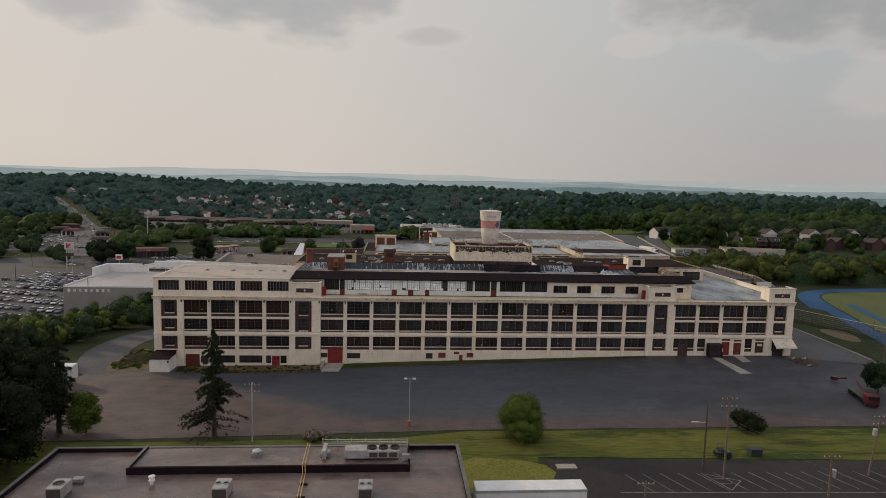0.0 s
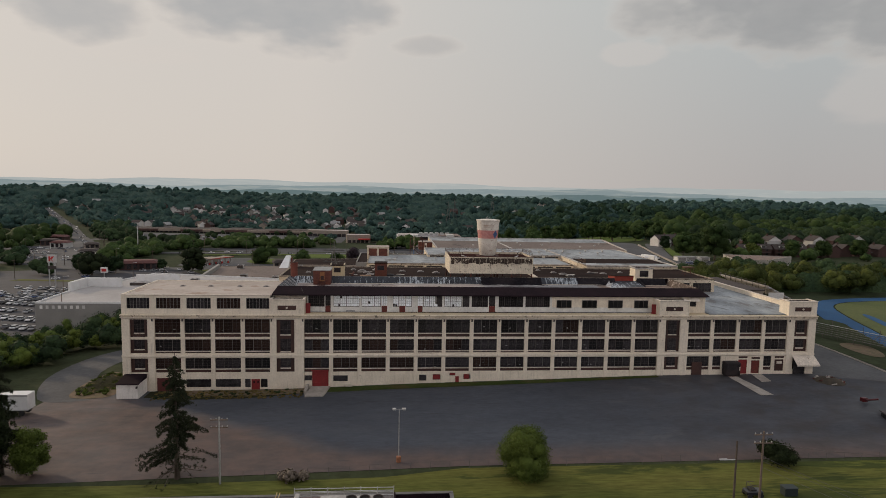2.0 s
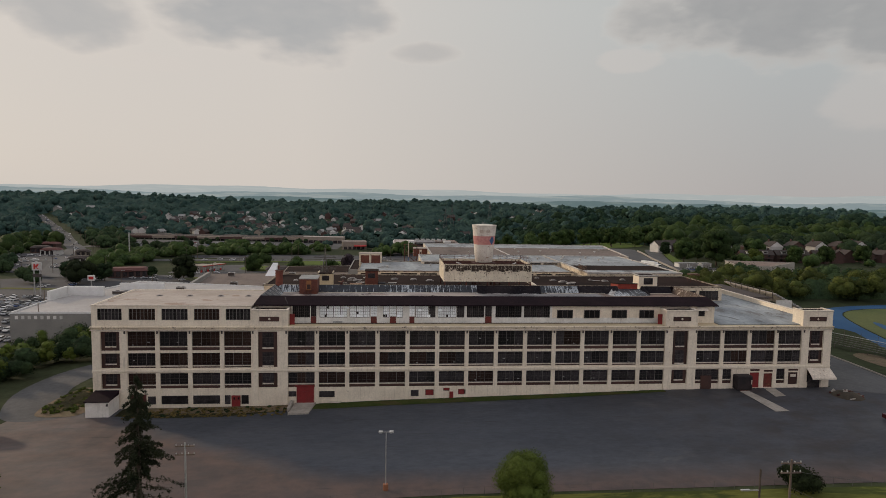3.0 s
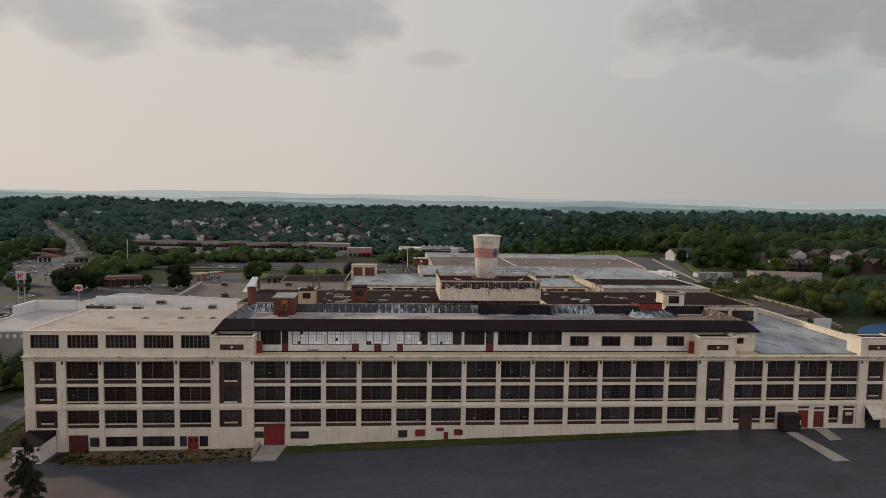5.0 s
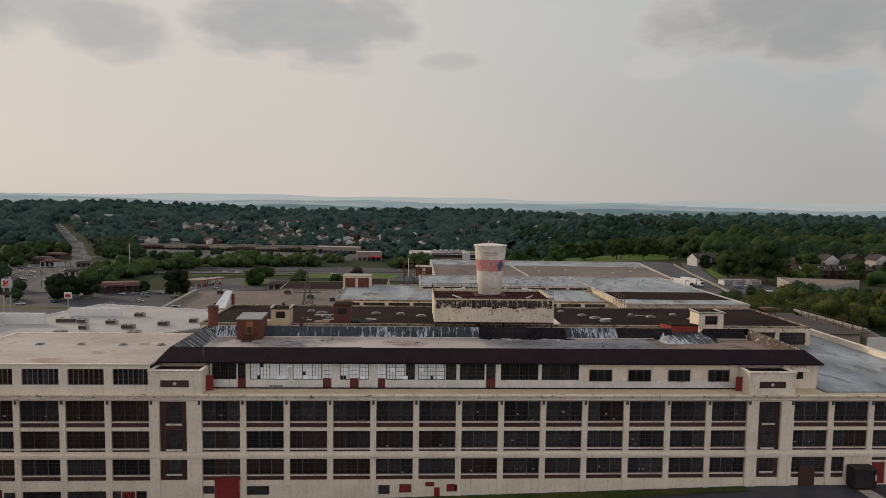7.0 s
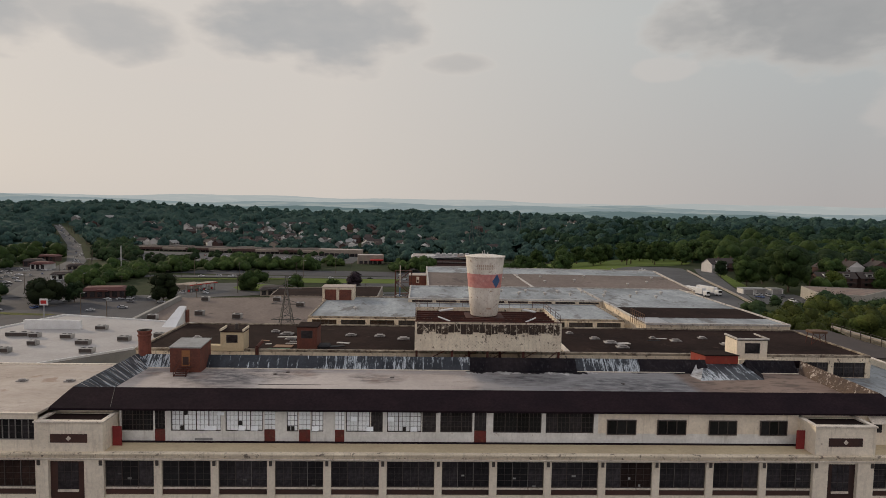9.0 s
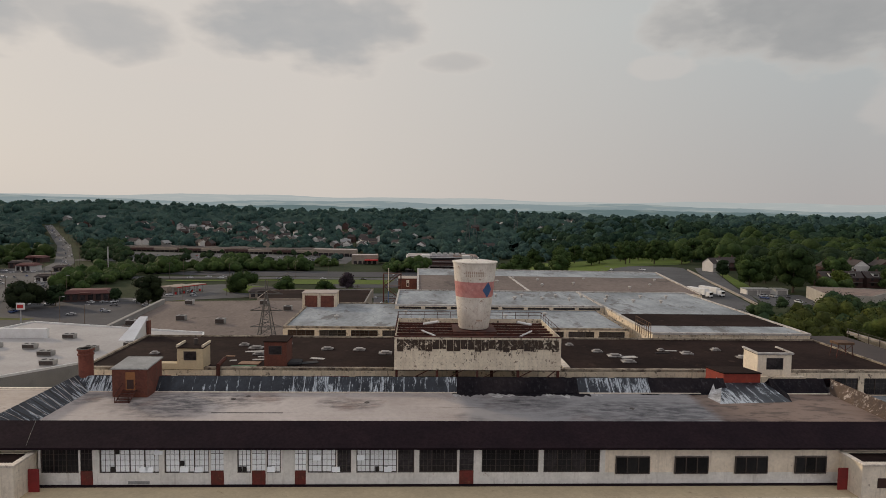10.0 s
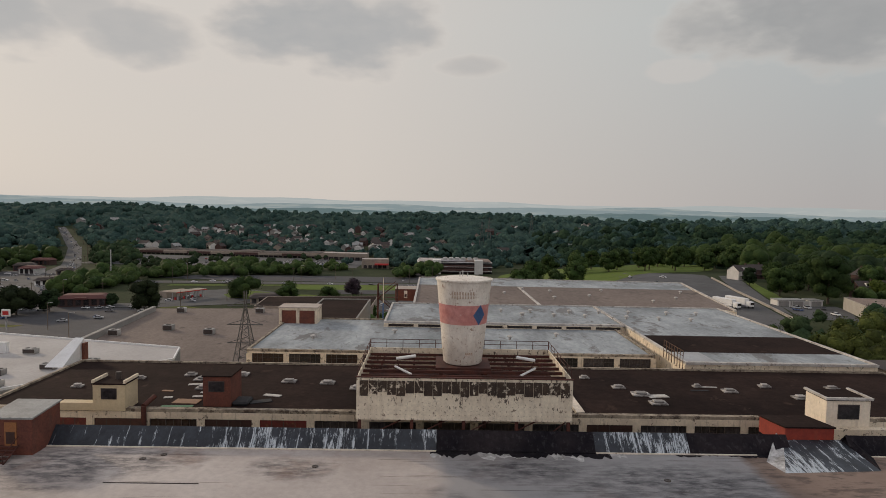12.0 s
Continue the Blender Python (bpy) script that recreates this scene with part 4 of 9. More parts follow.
for x in (0.5, 77.9):
    part("steel_door", Mesh().box(x, x + 1.0, YU - 1.4, YU - 1.3, 13.1, 15.3), RED, factory, "red steel door", bevel=0.02)
part("wall_vent", Mesh().box(9.0, 11.0, YU - 0.05, YU, 13.25, 13.5), GREY_METAL, factory)

PEELED = mat("peeled_white_membrane", (0.55, 0.54, 0.53), 0.7, (0.2, 0.19, 0.18), 1.2, 1.0, 4.0, 0.3)
# mansard ring: black shingles outside, metal flashing inside, a sunk flat roof
E0, E1, EF, ZE = -6.9, 91.8, 2.45, 17.05
R0, R1, RF, RB, ZR = -6.2, 91.0, 6.2, 22.3, 18.35
F0, F1, FF, FB, ZF = -3.9, 90.0, 7.4, 20.9, 16.72
m = Mesh()
m.face([(E0, EF, ZE), (E1, EF, ZE), (R1, RF, ZR), (R0, RF, ZR)])
m.face([(E1, EF, ZE), (E1, 23.0, ZE), (R1, RB, ZR), (R1, RF, ZR)])
m.face([(E0, 23.0, ZE), (E0, EF, ZE), (R0, RF, ZR), (R0, RB, ZR)])
m.face([(76.6, 23.0, ZE), (E0, 23.0, ZE), (R0, RB, ZR), (76.6, RB, ZR)])
m.face([(E1, 23.0, ZE), (82.6, 23.0, ZE), (82.6, RB, ZR), (R1, RB, ZR)])
m.face([(E0, EF, ZE - 0.22), (E1, EF, ZE - 0.22), (E1, EF, ZE), (E0, EF, ZE)])
m.face([(E1, EF, ZE - 0.22), (E1, 23, ZE - 0.22), (E1, 23, ZE), (E1, EF, ZE)])
m.face([(E0, 23, ZE - 0.22), (E0, EF, ZE - 0.22), (E0, EF, ZE), (E0, 23, ZE)])
m.face([(E0, YU + 0.4, ZE - 0.22), (E1, YU + 0.4, ZE - 0.22), (E1, EF, ZE - 0.22), (E0, EF, ZE - 0.22)])
part("mansard_roof", m, SHINGLE, factory, "black shingled mansard skirt")

def slope(x0, x1, mt, label="", yf0=FB, yf1=FB, lift=0.0):
    m = Mesh()
    m.face([(x0, yf0, ZF), (x1, yf1, ZF), (x1, RB, ZR + lift), (x0, RB, ZR + lift)])
    return part("roof_flashing", m, mt, factory, label)


slope(F0, 23.5, SHINY, "streaked weathered metal flashing")
slope(23.5, 33.0, SHINY_WHITE, "white streaked metal flashing")
slope(33.0, 41.6, SHINY)
slope(41.6, 57.2, SHINY_BLACK, "fresh black tarred flashing")
slope(57.2, 66.5, SHINY_DARK)
slope(66.5, 74.0, SHINY_BLACK)
slope(74.0, 76.6, SHINY_BLACK)
slope(82.6, F1, SHINY_BLACK)
m = Mesh()
m.face([(F0, FB, ZF), (R0, RB, ZR), (R0, RF, ZR), (F0, FF, ZF)])
part("roof_flashing", m, SHINY_SIDE, factory)
for k in range(15):
    y = lerp(FF + 0.3, FB - 0.3, k / 14)
    yr = lerp(RF + 0.5, RB - 0.5, k / 14)
    part("flashing_lap", Mesh().bar((F0 - 0.02, y, ZF + 0.03), (R0 + 0.02, yr, ZR + 0.01), 0.035, 4), COPING if k % 3 else STEEL, factory)
m = Mesh()
m.face([(F0, FB, ZF), (F0, RB, ZR), (R0, RB, ZR)])
part("roof_flashing", m, SHINY, factory)
m = Mesh()
m.face([(F1, FF, ZF), (R1, RF, ZR), (R1, RB, ZR), (F1, FB, ZF)])
part("roof_flashing", m, RUSTY_SLOPE, factory, "rusty brown flashing")
m = Mesh()
m.face([(F0, FF, ZF), (R0, RF, ZR), (R1, RF, ZR), (F1, FF, ZF)])
part("roof_flashing", m, SHINY_BLACK, factory)
part("flat_roof", Mesh().box(F0 - 1.5, F1 + 0.8, FF - 0.9, FB + 0.9, 16.3, ZF - 0.01), ROOF_PALE, factory, "pale stained membrane roof")
for x0, x1, mt in ((F0, 41.6, SILL), (41.6, 57.2, SHINY_BLACK), (57.2, 73, SILL), (83.5, F1, SILL)):
    part("flashing_foot", Mesh().box(x0, x1, FB - 0.16, FB + 0.05, ZF - 0.02, ZF + 0.09), mt, factory)
# ragged tar spread over the membrane along the foot of the black flashing
def ragged(name, x0, x1, y0, depth, z, mt, label, seed):
    rs = random.Random(seed)
    m = Mesh()
    x, d = x0, depth * 0.5
    while x < x1:
        w = rs.uniform(0.12, 0.5)
        e = max(0.1, depth * (0.55 + 0.3 * math.sin(x * 0.9 + seed) + rs.uniform(-0.35, 0.35)))
        m.face([(x, y0 - d, z), (min(x + w, x1), y0 - e, z), (min(x + w, x1), y0, z), (x, y0, z)])
        x, d = x + w, e
    part(name, m, mt, factory, label)


ragged("peeled_membrane", 41.0, 60.0, FB, 1.9, ZF - 0.002, PEELED, "white peeled membrane edge", 3)
ragged("tar_spread", 41.0, 58.5, FB, 1.5, ZF + 0.004, SHINY_BLACK, "black tar spread with a ragged edge", 7)
ragged("tar_spread", 65.0, 75.0, FB, 0.7, ZF + 0.004, SHINY_BLACK, "", 12)
# flared flashing round the stair hut
m = Mesh()
m.face([(73.6, 16.9, ZF), (83.0, 17.6, ZF), (82.6, 22.98, 17.6), (76.8, 22.98, 17.55)])
part("roof_flashing", m, SHINY, factory)
m = Mesh()
m.face([(73.2, 19.4, ZF), (73.6, 16.9, ZF), (76.8, 22.98, 17.55), (76.0, 22.98, 18.3)])
part("roof_flashing", m, PEELED, factory, "pale sheet flashing")
m = Mesh()
m.face([(83.0, 17.6, ZF), (84.4, 20.6, ZF), (83.2, 22.98, 18.2), (82.6, 22.98, 17.6)])
part("roof_flashing", m, SHINY_BLACK, factory)

# lower roof of the east part with its parapets
part("east_roof", Mesh().box(91.2, 115.8, 0.9, 31.0, 13.0, 13.35), ROOF_GREY, factory, "grey patched flat roof")
beam("parapet", 115.6, 116.3, 13.35, 14.35, 3.4, 48.0, CREAM)
beam("parapet_cap", 115.5, 116.4, 14.35, 14.45, 3.4, 48.0, SILL)
part("east_roof", Mesh().box(108.6, 115.6, 31.0, 48.0, 13.0, 13.35), ROOF_GREY, factory)
beam("end_wall", 115.8, 116.3, -6.0, 13.4, 21.0, 48.0)

# red garage door, doors and small openings at the foot of the wall
GDOOR = part("garage_door", Mesh().box(2.1, 5.55, -0.06, 0.08, -2.75, 0.85), RED, factory, "red roll-up garage door")
for i in range(7):
    part("door_slat", Mesh().box(2.15, 5.5, -0.10, -0.06, -2.7 + i * 0.5, -2.25 + i * 0.5), RED, GDOOR)
beam("door_hood", 1.9, 5.75, 0.85, 1.0, -0.2, 0.1, RED)


def foot_door(x0, x1, z0, z1, mt, label, name="door"):
    d = part(name, Mesh().box(x0, x1, -0.04, 0.14, z0, z1), mt, factory, label, bevel=0.02)
    part("door_leaf", Mesh().box(x0 + 0.08, (x0 + x1) / 2 - 0.02, -0.07, -0.04, z0, z1 - 0.08), mt, d)
    part("door_leaf", Mesh().box((x0 + x1) / 2 + 0.02, x1 - 0.08, -0.07, -0.04, z0, z1 - 0.08), mt, d)
    return d


d = foot_door(-10.75, -9.0, -3.3, -0.95, RED, "red double door with small lights")
for x in (-10.35, -9.5):
    part("door_light", Mesh().box(x, x + 0.3, -0.09, -0.07, -1.75, -1.3), PANE, d)
foot_door(-30.3, -27.2, -3.6, -0.6, mat("maroon_door", (0.10, 0.022, 0.02), 0.7), "dark maroon loading door")
foot_door(33.2, 34.0, -2.4, -0.6, RED, "narrow red door")
for x0, x1, z0, z1, mt in ((-12.1, -10.95, -2.7, -0.9, PANE), (-8.8, -7.4, -2.7, -0.9, PANE), (-18.2, -13.0, -2.6, -0.9, PANE), (-24.3, -19.2, -2.6, -0.9, PANE), (-26.9, -25.4, -2.6, -1.0, PANE),
                           (0.5, 2.0, -1.3, -0.2, PANE), (6.6, 9.7, -1.5, -0.25, PANE), (25.2, 26.8, -1.5, -0.2, PANE), (28.2, 29.9, -1.3, -0.1, RED), (35.0, 36.6, -1.2, -0.1, RED), (31.9, 33.2, -0.4, 0.2, RED)):
    fr = part("basement_window", Mesh().box(x0, x1, 0.03, 0.14, z0, z1), STEEL, factory)
    part("pane" if mt is PANE else "shutter", Mesh().box(x0 + 0.07, x1 - 0.07, -0.0, 0.03, z0 + 0.07, z1 - 0.07), mt, fr)

# loading bays at the east end: doors and narrow windows in a plain wall
cuts = [(92.1, 94.1, 0.55, 3.7, "w"), (98.3, 100.4, -0.45, 2.9, RED), (101.4, 103.4, -0.35, 2.7, RUST_RED), (104.3, 106.2, 0.45, 3.7, "w"), (107.0, 109.2, 0.2, 2.9, BROWN)]
last = RIGHT[1] + PIER / 2
for x0, x1, z0, z1, mt in cuts:
    beam("base_wall", last, x0, -5.0, 4.72, 0.06)
    beam("base_wall", x0, x1, -5.0, z0, 0.06)
    beam("door_lintel", x0, x1, z1, 4.72, 0.06)
    if mt == "w":
        window(factory, x0, x1, z0 + 0.9, z1, y=0.3, panel_foot=z0, sections=1, lights=(2, 3))
    else:
        d = part("loading_door", Mesh().box(x0, x1, 0.2, 0.35, z0, z1), mt, factory, "painted loading door", bevel=0.02)
        part("door_rail", Mesh().box(x0, x1, 0.16, 0.2, (z0 + z1) / 2 - 0.06, (z0 + z1) / 2 + 0.06), mt, d)
        part("top_light", Mesh().box(x0, x1, 0.02, 0.06, z1 + 0.35, z1 + 0.75), BROWN, d)
    last = x1
beam("base_wall", last, RIGHT[-1], -5.0, 4.72, 0.06)
part("loading_door", Mesh().box(87.2, 89.6, -0.02, 0.1, -0.6, 2.3), BROWN, factory, "brown wooden loading door", bevel=0.02)
part("notice_board", Mesh().box(107.5, 108.7, -0.02, 0.05, 1.9, 2.5), SILL, factory, "white notice board")
m = Mesh().box(94.4, 97.9, -1.7, 0.05, -0.4, 2.7)
DOCK = mat("black_dock_rubber", (0.013, 0.011, 0.012), 0.8, (0.03, 0.02, 0.02), 0.8, 0.9)
shelter = part("dock_shelter", m, DOCK, factory, "black rubber dock shelter", bevel=0.15)
for q in ((94.5, 94.9, -1.85, -1.7, -0.3, 2.6), (97.4, 97.8, -1.85, -1.7, -0.3, 2.6), (94.9, 97.4, -1.85, -1.7, 2.2, 2.6)):
    part("shelter_pad", Mesh().box(*q), DOCK, shelter, bevel=0.05)
part("shelter_mark", Mesh().box(97.5, 97.7, -1.87, -1.85, 0.9, 1.8), SILL, shelter, "pale guide mark")
part("dock_bumper", Mesh().box(95.2, 97.2, -1.9, -1.6, -0.75, -0.4), RUST, shelter, bevel=0.04)
for x0 in (111.0, 113.7):
    m = Mesh()
    m.face([(x0, -0.15, 3.9), (x0 + 2.6, -0.15, 3.9), (x0 + 2.7, -2.4, 2.2), (x0 - 0.1, -2.4, 2.2)])
    m.face([(x0 - 0.1, -2.4, 2.2), (x0 + 2.7, -2.4, 2.2), (x0 + 2.7, -2.4, 1.9), (x0 - 0.1, -2.4, 1.9)])
    m.face([(x0, -0.15, 3.86), (x0 - 0.1, -2.4, 2.16), (x0 + 2.7, -2.4, 2.16), (x0 + 2.6, -0.15, 3.86)])
    part("awning", m, SILL, factory, "pale sheet awning over the entrance")
part("entrance_door", Mesh().box(111.5, 114.2, -0.15, 0.1, -0.5, 2.4), PANE, factory)

# wings behind, joined by flat roofs
CURB_GREY = mat("pale_grey_slab", (0.36, 0.37, 0.38), 0.8, (0.26, 0.26, 0.26), 0.3, 0.8)
wings = thing("rear_factory_wings", "rear factory ranges with patched flat roofs and window walls", "factory")


def wing(x0, x1, y0, y1, zr, roof, label="", win_from=None, win_to=None, win=(13.4, 15.9), parapet=0.25, boards={}, edge=None):
    part("wing_wall", Mesh().box(x0, x1, y0 + 0.3, y1, -16.0, zr - 0.12), CREAM_OLD, wings)
    part("wing_roof", Mesh().box(x0 + 0.3, x1 - 0.3, y0 + 0.7, y1 - 0.3, zr - 0.1, zr), roof, wings, label)
    for a, b, c, d in ((x0, x1, y0, y0 + 0.7), (x0, x1, y1 - 0.3, y1 + 0.1), (x0 - 0.1, x0 + 0.3, y0 + 0.7, y1 - 0.3), (x1 - 0.3, x1 + 0.1, y0 + 0.7, y1 - 0.3)):
        part("roof_edge", Mesh().box(a, b, c, d, zr - 0.12, zr + parapet), edge or COPING, wings)
    if win_from is not None:
        nb = max(1, round((win_to - win_from) / BAY))
        step = (win_to - win_from) / nb
        part("wing_lintel", Mesh().box(win_from, win_to, y0, y0 + 0.3, win[1], zr - 0.12), CREAM_OLD, wings)
        for i in range(nb + 1):
            x = win_from + i * step
            part("wing_pilaster", Mesh().box(x - 0.45, x + 0.45, y0, y0 + 0.3, win[0] - 6, win[1]), CREAM_OLD, wings)
        for i in range(nb):
            a, b = win_from + i * step + 0.45, win_from + (i + 1) * step - 0.45
            if i in boards:
                bd = part("window_board", Mesh().box(a, b, y0 + 0.12, y0 + 0.22, win[0], win[1]), boards[i], wings, "painted boards closing a window")
                for k in range(1, 4):
                    part("board_joint", Mesh().box(lerp(a, b, k / 4) - 0.03, lerp(a, b, k / 4) + 0.03, y0 + 0.10, y0 + 0.12, win[0], win[1]), STEEL, bd)
            else:
                window(wings, a, b, win[0], win[1], y=y0 + 0.18, sections=3, lights=(2, 3))
            part("wing_spandrel", Mesh().box(a, b, y0 + 0.02, y0 + 0.3, win[0] - 2, win[0]), CREAM_OLD, wings)


wing(-10.5, 108.6, 31.2, 52.6, 16.8, ROOF_BROWN, "dark brown gravel roof", -10.0, 108.2, boards={0: BROWN, 1: RUST_RED, 2: BROWN, 4: BROWN, 5: RUST_RED, 11: BROWN, 15: BROWN}, edge=COPING_MOSSY)
wing(11.2, 77.2, 60.4, 89.3, 16.9, ROOF_GREY, "grey white patchy roof", 11.6, 77.0, win=(14.5, 16.5), edge=COPING_MOSSY)
# higher ranges further back, with a window wall over the lower roof
ZU = 17.75
wing(31.5, 79.0, 82.0, 106.3, ZU, ROOF_GREY, "grey white patchy roof", 31.9, 78.6, win=(16.98, 17.5), edge=COPING)
wing(79.1, 108.4, 52.8, 106.0, ZU, ROOF_GREY, "grey patched roof", edge=COPING)
part("roof_field", Mesh().box(79.6, 107.9, 60.5, 73.6, ZU, ZU + 0.03), ROOF_BROWN, wings, "dark brown roof strip")
part("roof_field", Mesh().box(79.6, 84.4, 53.6, 60.5, ZU, ZU + 0.03), CURB_GREY, wings, "pale grey roof slab")
far_poly = [(36.3, 106.4), (108.4, 106.0), (111.6, 103.0), (120.6, 157.6), (36.3, 161.3)]
part("wing_wall", Mesh().prism(far_poly, -16.0, ZU - 0.1), CREAM_OLD, wings)
part("wing_roof", Mesh().prism([(36.8, 106.8), (108.6, 106.5), (111.2, 104.0), (116.8, 140.3), (36.8, 143.0)], ZU - 0.1, ZU + 0.02), ROOF_TAN, wings, "tan brown roof field")
part("wing_roof", Mesh().prism([(36.8, 143.0), (116.8, 140.3), (120.0, 157.2), (36.8, 160.8)], ZU - 0.1, ZU + 0.02), ROOF_GREY, wings)
for (xa, ya), (xb, yb) in zip(far_poly[2:], far_poly[3:] + far_poly[:1]):
    v = Vector((ya - yb, xb - xa, 0)).normalized() * 0.5
    part("roof_edge", Mesh().prism([(xa, ya), (xb, yb), (xb + v.x, yb + v.y), (xa + v.x, ya + v.y)], ZU - 0.1, ZU + 0.3), COPING, wings)
part("roof_edge", Mesh().prism([(66.0, 106.9), (66.7, 106.9), (66.2, 140.0), (65.5, 140.0)], ZU, ZU + 0.18), COPING, wings)
part("roof_edge", Mesh().box(57.8, 58.8, 31.9, 52.0, 16.8, 17.15), SILL, wings, "white roof curb")


# ---- things on the roofs ----
def sign_box():
    """The rusty frame on the roof with its peeling sheet faces."""
    t = thing("rooftop_sign_box", "peeling cream sheet-metal sign box on rusty steel legs", "sign box")
    x0, x1, y0, y1, z0, z1 = 33.6, 55.1, 22.4, 35.6, 19.25, 23.5
    part("front_face", Mesh().box(x0, x1, y0, y0 + 0.12, z0, z1), SIGN, t, "cream sheet face with peeling brown top band")
    part("side_face", Mesh().box(x0, x0 + 0.12, y0 + 0.12, y1, z0, z1), SIGN, t)
    part("side_face", Mesh().box(x1 - 0.12, x1, y0 + 0.12, y1, z0, z1), SIGN, t)
    part("back_face", Mesh().box(x0 + 0.12, x1 - 0.12, y1 - 0.12, y1, z0, z1), SIGN, t)
    part("top_rail", Mesh().box(x0 - 0.1, x1 + 0.1, y0 - 0.1, y0 + 0.15, z1, z1 + 0.12), RUST, t, "rusty top rail", bevel=0.02)
    part("floor_plate", Mesh().box(x0 + 0.12, x1 - 0.12, y0 + 0.12, y1 - 0.12, z0 + 1.6, z0 + 1.7), RUST, t)
    n = 23
    for i in range(n):
        x = x0 + 0.75 + (x1 - x0 - 1.5) * i / (n - 1)
        drop = 0.25 * math.sin(i * 2.3) ** 2
        part("letter_panel", Mesh().box(x - 0.43, x + 0.43, y0 - 0.05, y0, z1 - 1.85 + drop * 1.6, z1 - 0.30), PEEL, t, "brown panel with peeling cream paint")
    for j in range(7):
        y = y0 + 1.0 + j * 1.85
        part("cross_beam", Mesh().box(x0 + 0.12, x1 - 0.12, y - 0.1, y + 0.1, z1 - 0.75, z1 - 0.45), RUST, t)
    for i in range(6):
        x = x0 + 1.8 + i * (x1 - x0 - 3.6) / 5
        part("joist", Mesh().box(x - 0.09, x + 0.09, y0 + 0.12, y1 - 0.12, z1 - 1.1, z1 - 0.8), RUST, t)
    for x in (x0 + 0.3, x0 + 5.5, x0 + 10.7, x0 + 16, x1 - 0.3):
        for y in (y0 + 0.3, y1 - 0.4):
            part("leg", Mesh().box(x - 0.16, x + 0.16, y - 0.16, y + 0.16, 14.5, z0 + 1.6), RUST, t)
    for i in range(5):
        a = x0 + 0.3 + i * 4.5
        part("brace", Mesh().bar((a, y0 + 0.35, 17.0), (min(a + 4.5, x1 - 0.3), y0 + 0.35, z0 + 0.1), 0.07), RUST, t)
    # guard rail along the sides and back
    rail = Mesh()
    for x in (x0 + 0.06, x1 - 0.06):
        rail.bar((x, y0 + 0.6, z1 + 1.0), (x, y1, z1 + 1.0), 0.035)
        rail.bar((x, y0 + 0.6, z1 + 0.55), (x, y1, z1 + 0.55), 0.03)
        for j in range(8):
            y = y0 + 0.6 + j * (y1 - y0 - 0.6) / 7
            rail.bar((x, y, z1), (x, y, z1 + 1.0), 0.035)
    rail.bar((x0, y1, z1 + 1.0), (x1, y1, z1 + 1.0), 0.035)
    rail.bar((x0, y1, z1 + 0.55), (x1, y1, z1 + 0.55), 0.03)
    for i in range(12):
        x = x0 + i * (x1 - x0) / 11
        rail.bar((x, y1, z1), (x, y1, z1 + 1.0), 0.035)
    part("guard_rail", rail, RUST, t)
    # floodlights on bent arms
    for x, s in ((37.6, 1), (51.6, -1)):
        fl = Mesh()
        fl.bar((x, 27.6, z1 - 0.5), (x - s * 0.3, 26.6, z1 + 0.9), 0.06)
        arm = part("lamp_arm", fl, RUST, t)
        part("lamp_hood", Mesh().bar((x - s * 0.3, 26.6, z1 + 0.9), (x + s * 1.7, 26.0, z1 + 1.35), 0.17, 8), WHITE, arm, "long white floodlight hood")
        part("lamp_hood", Mesh().bar((x - s * 0.5, 27.2, z1 - 0.1), (x + s * 1.3, 25.6, z1 - 0.5), 0.12, 8), WHITE, arm)
    return t


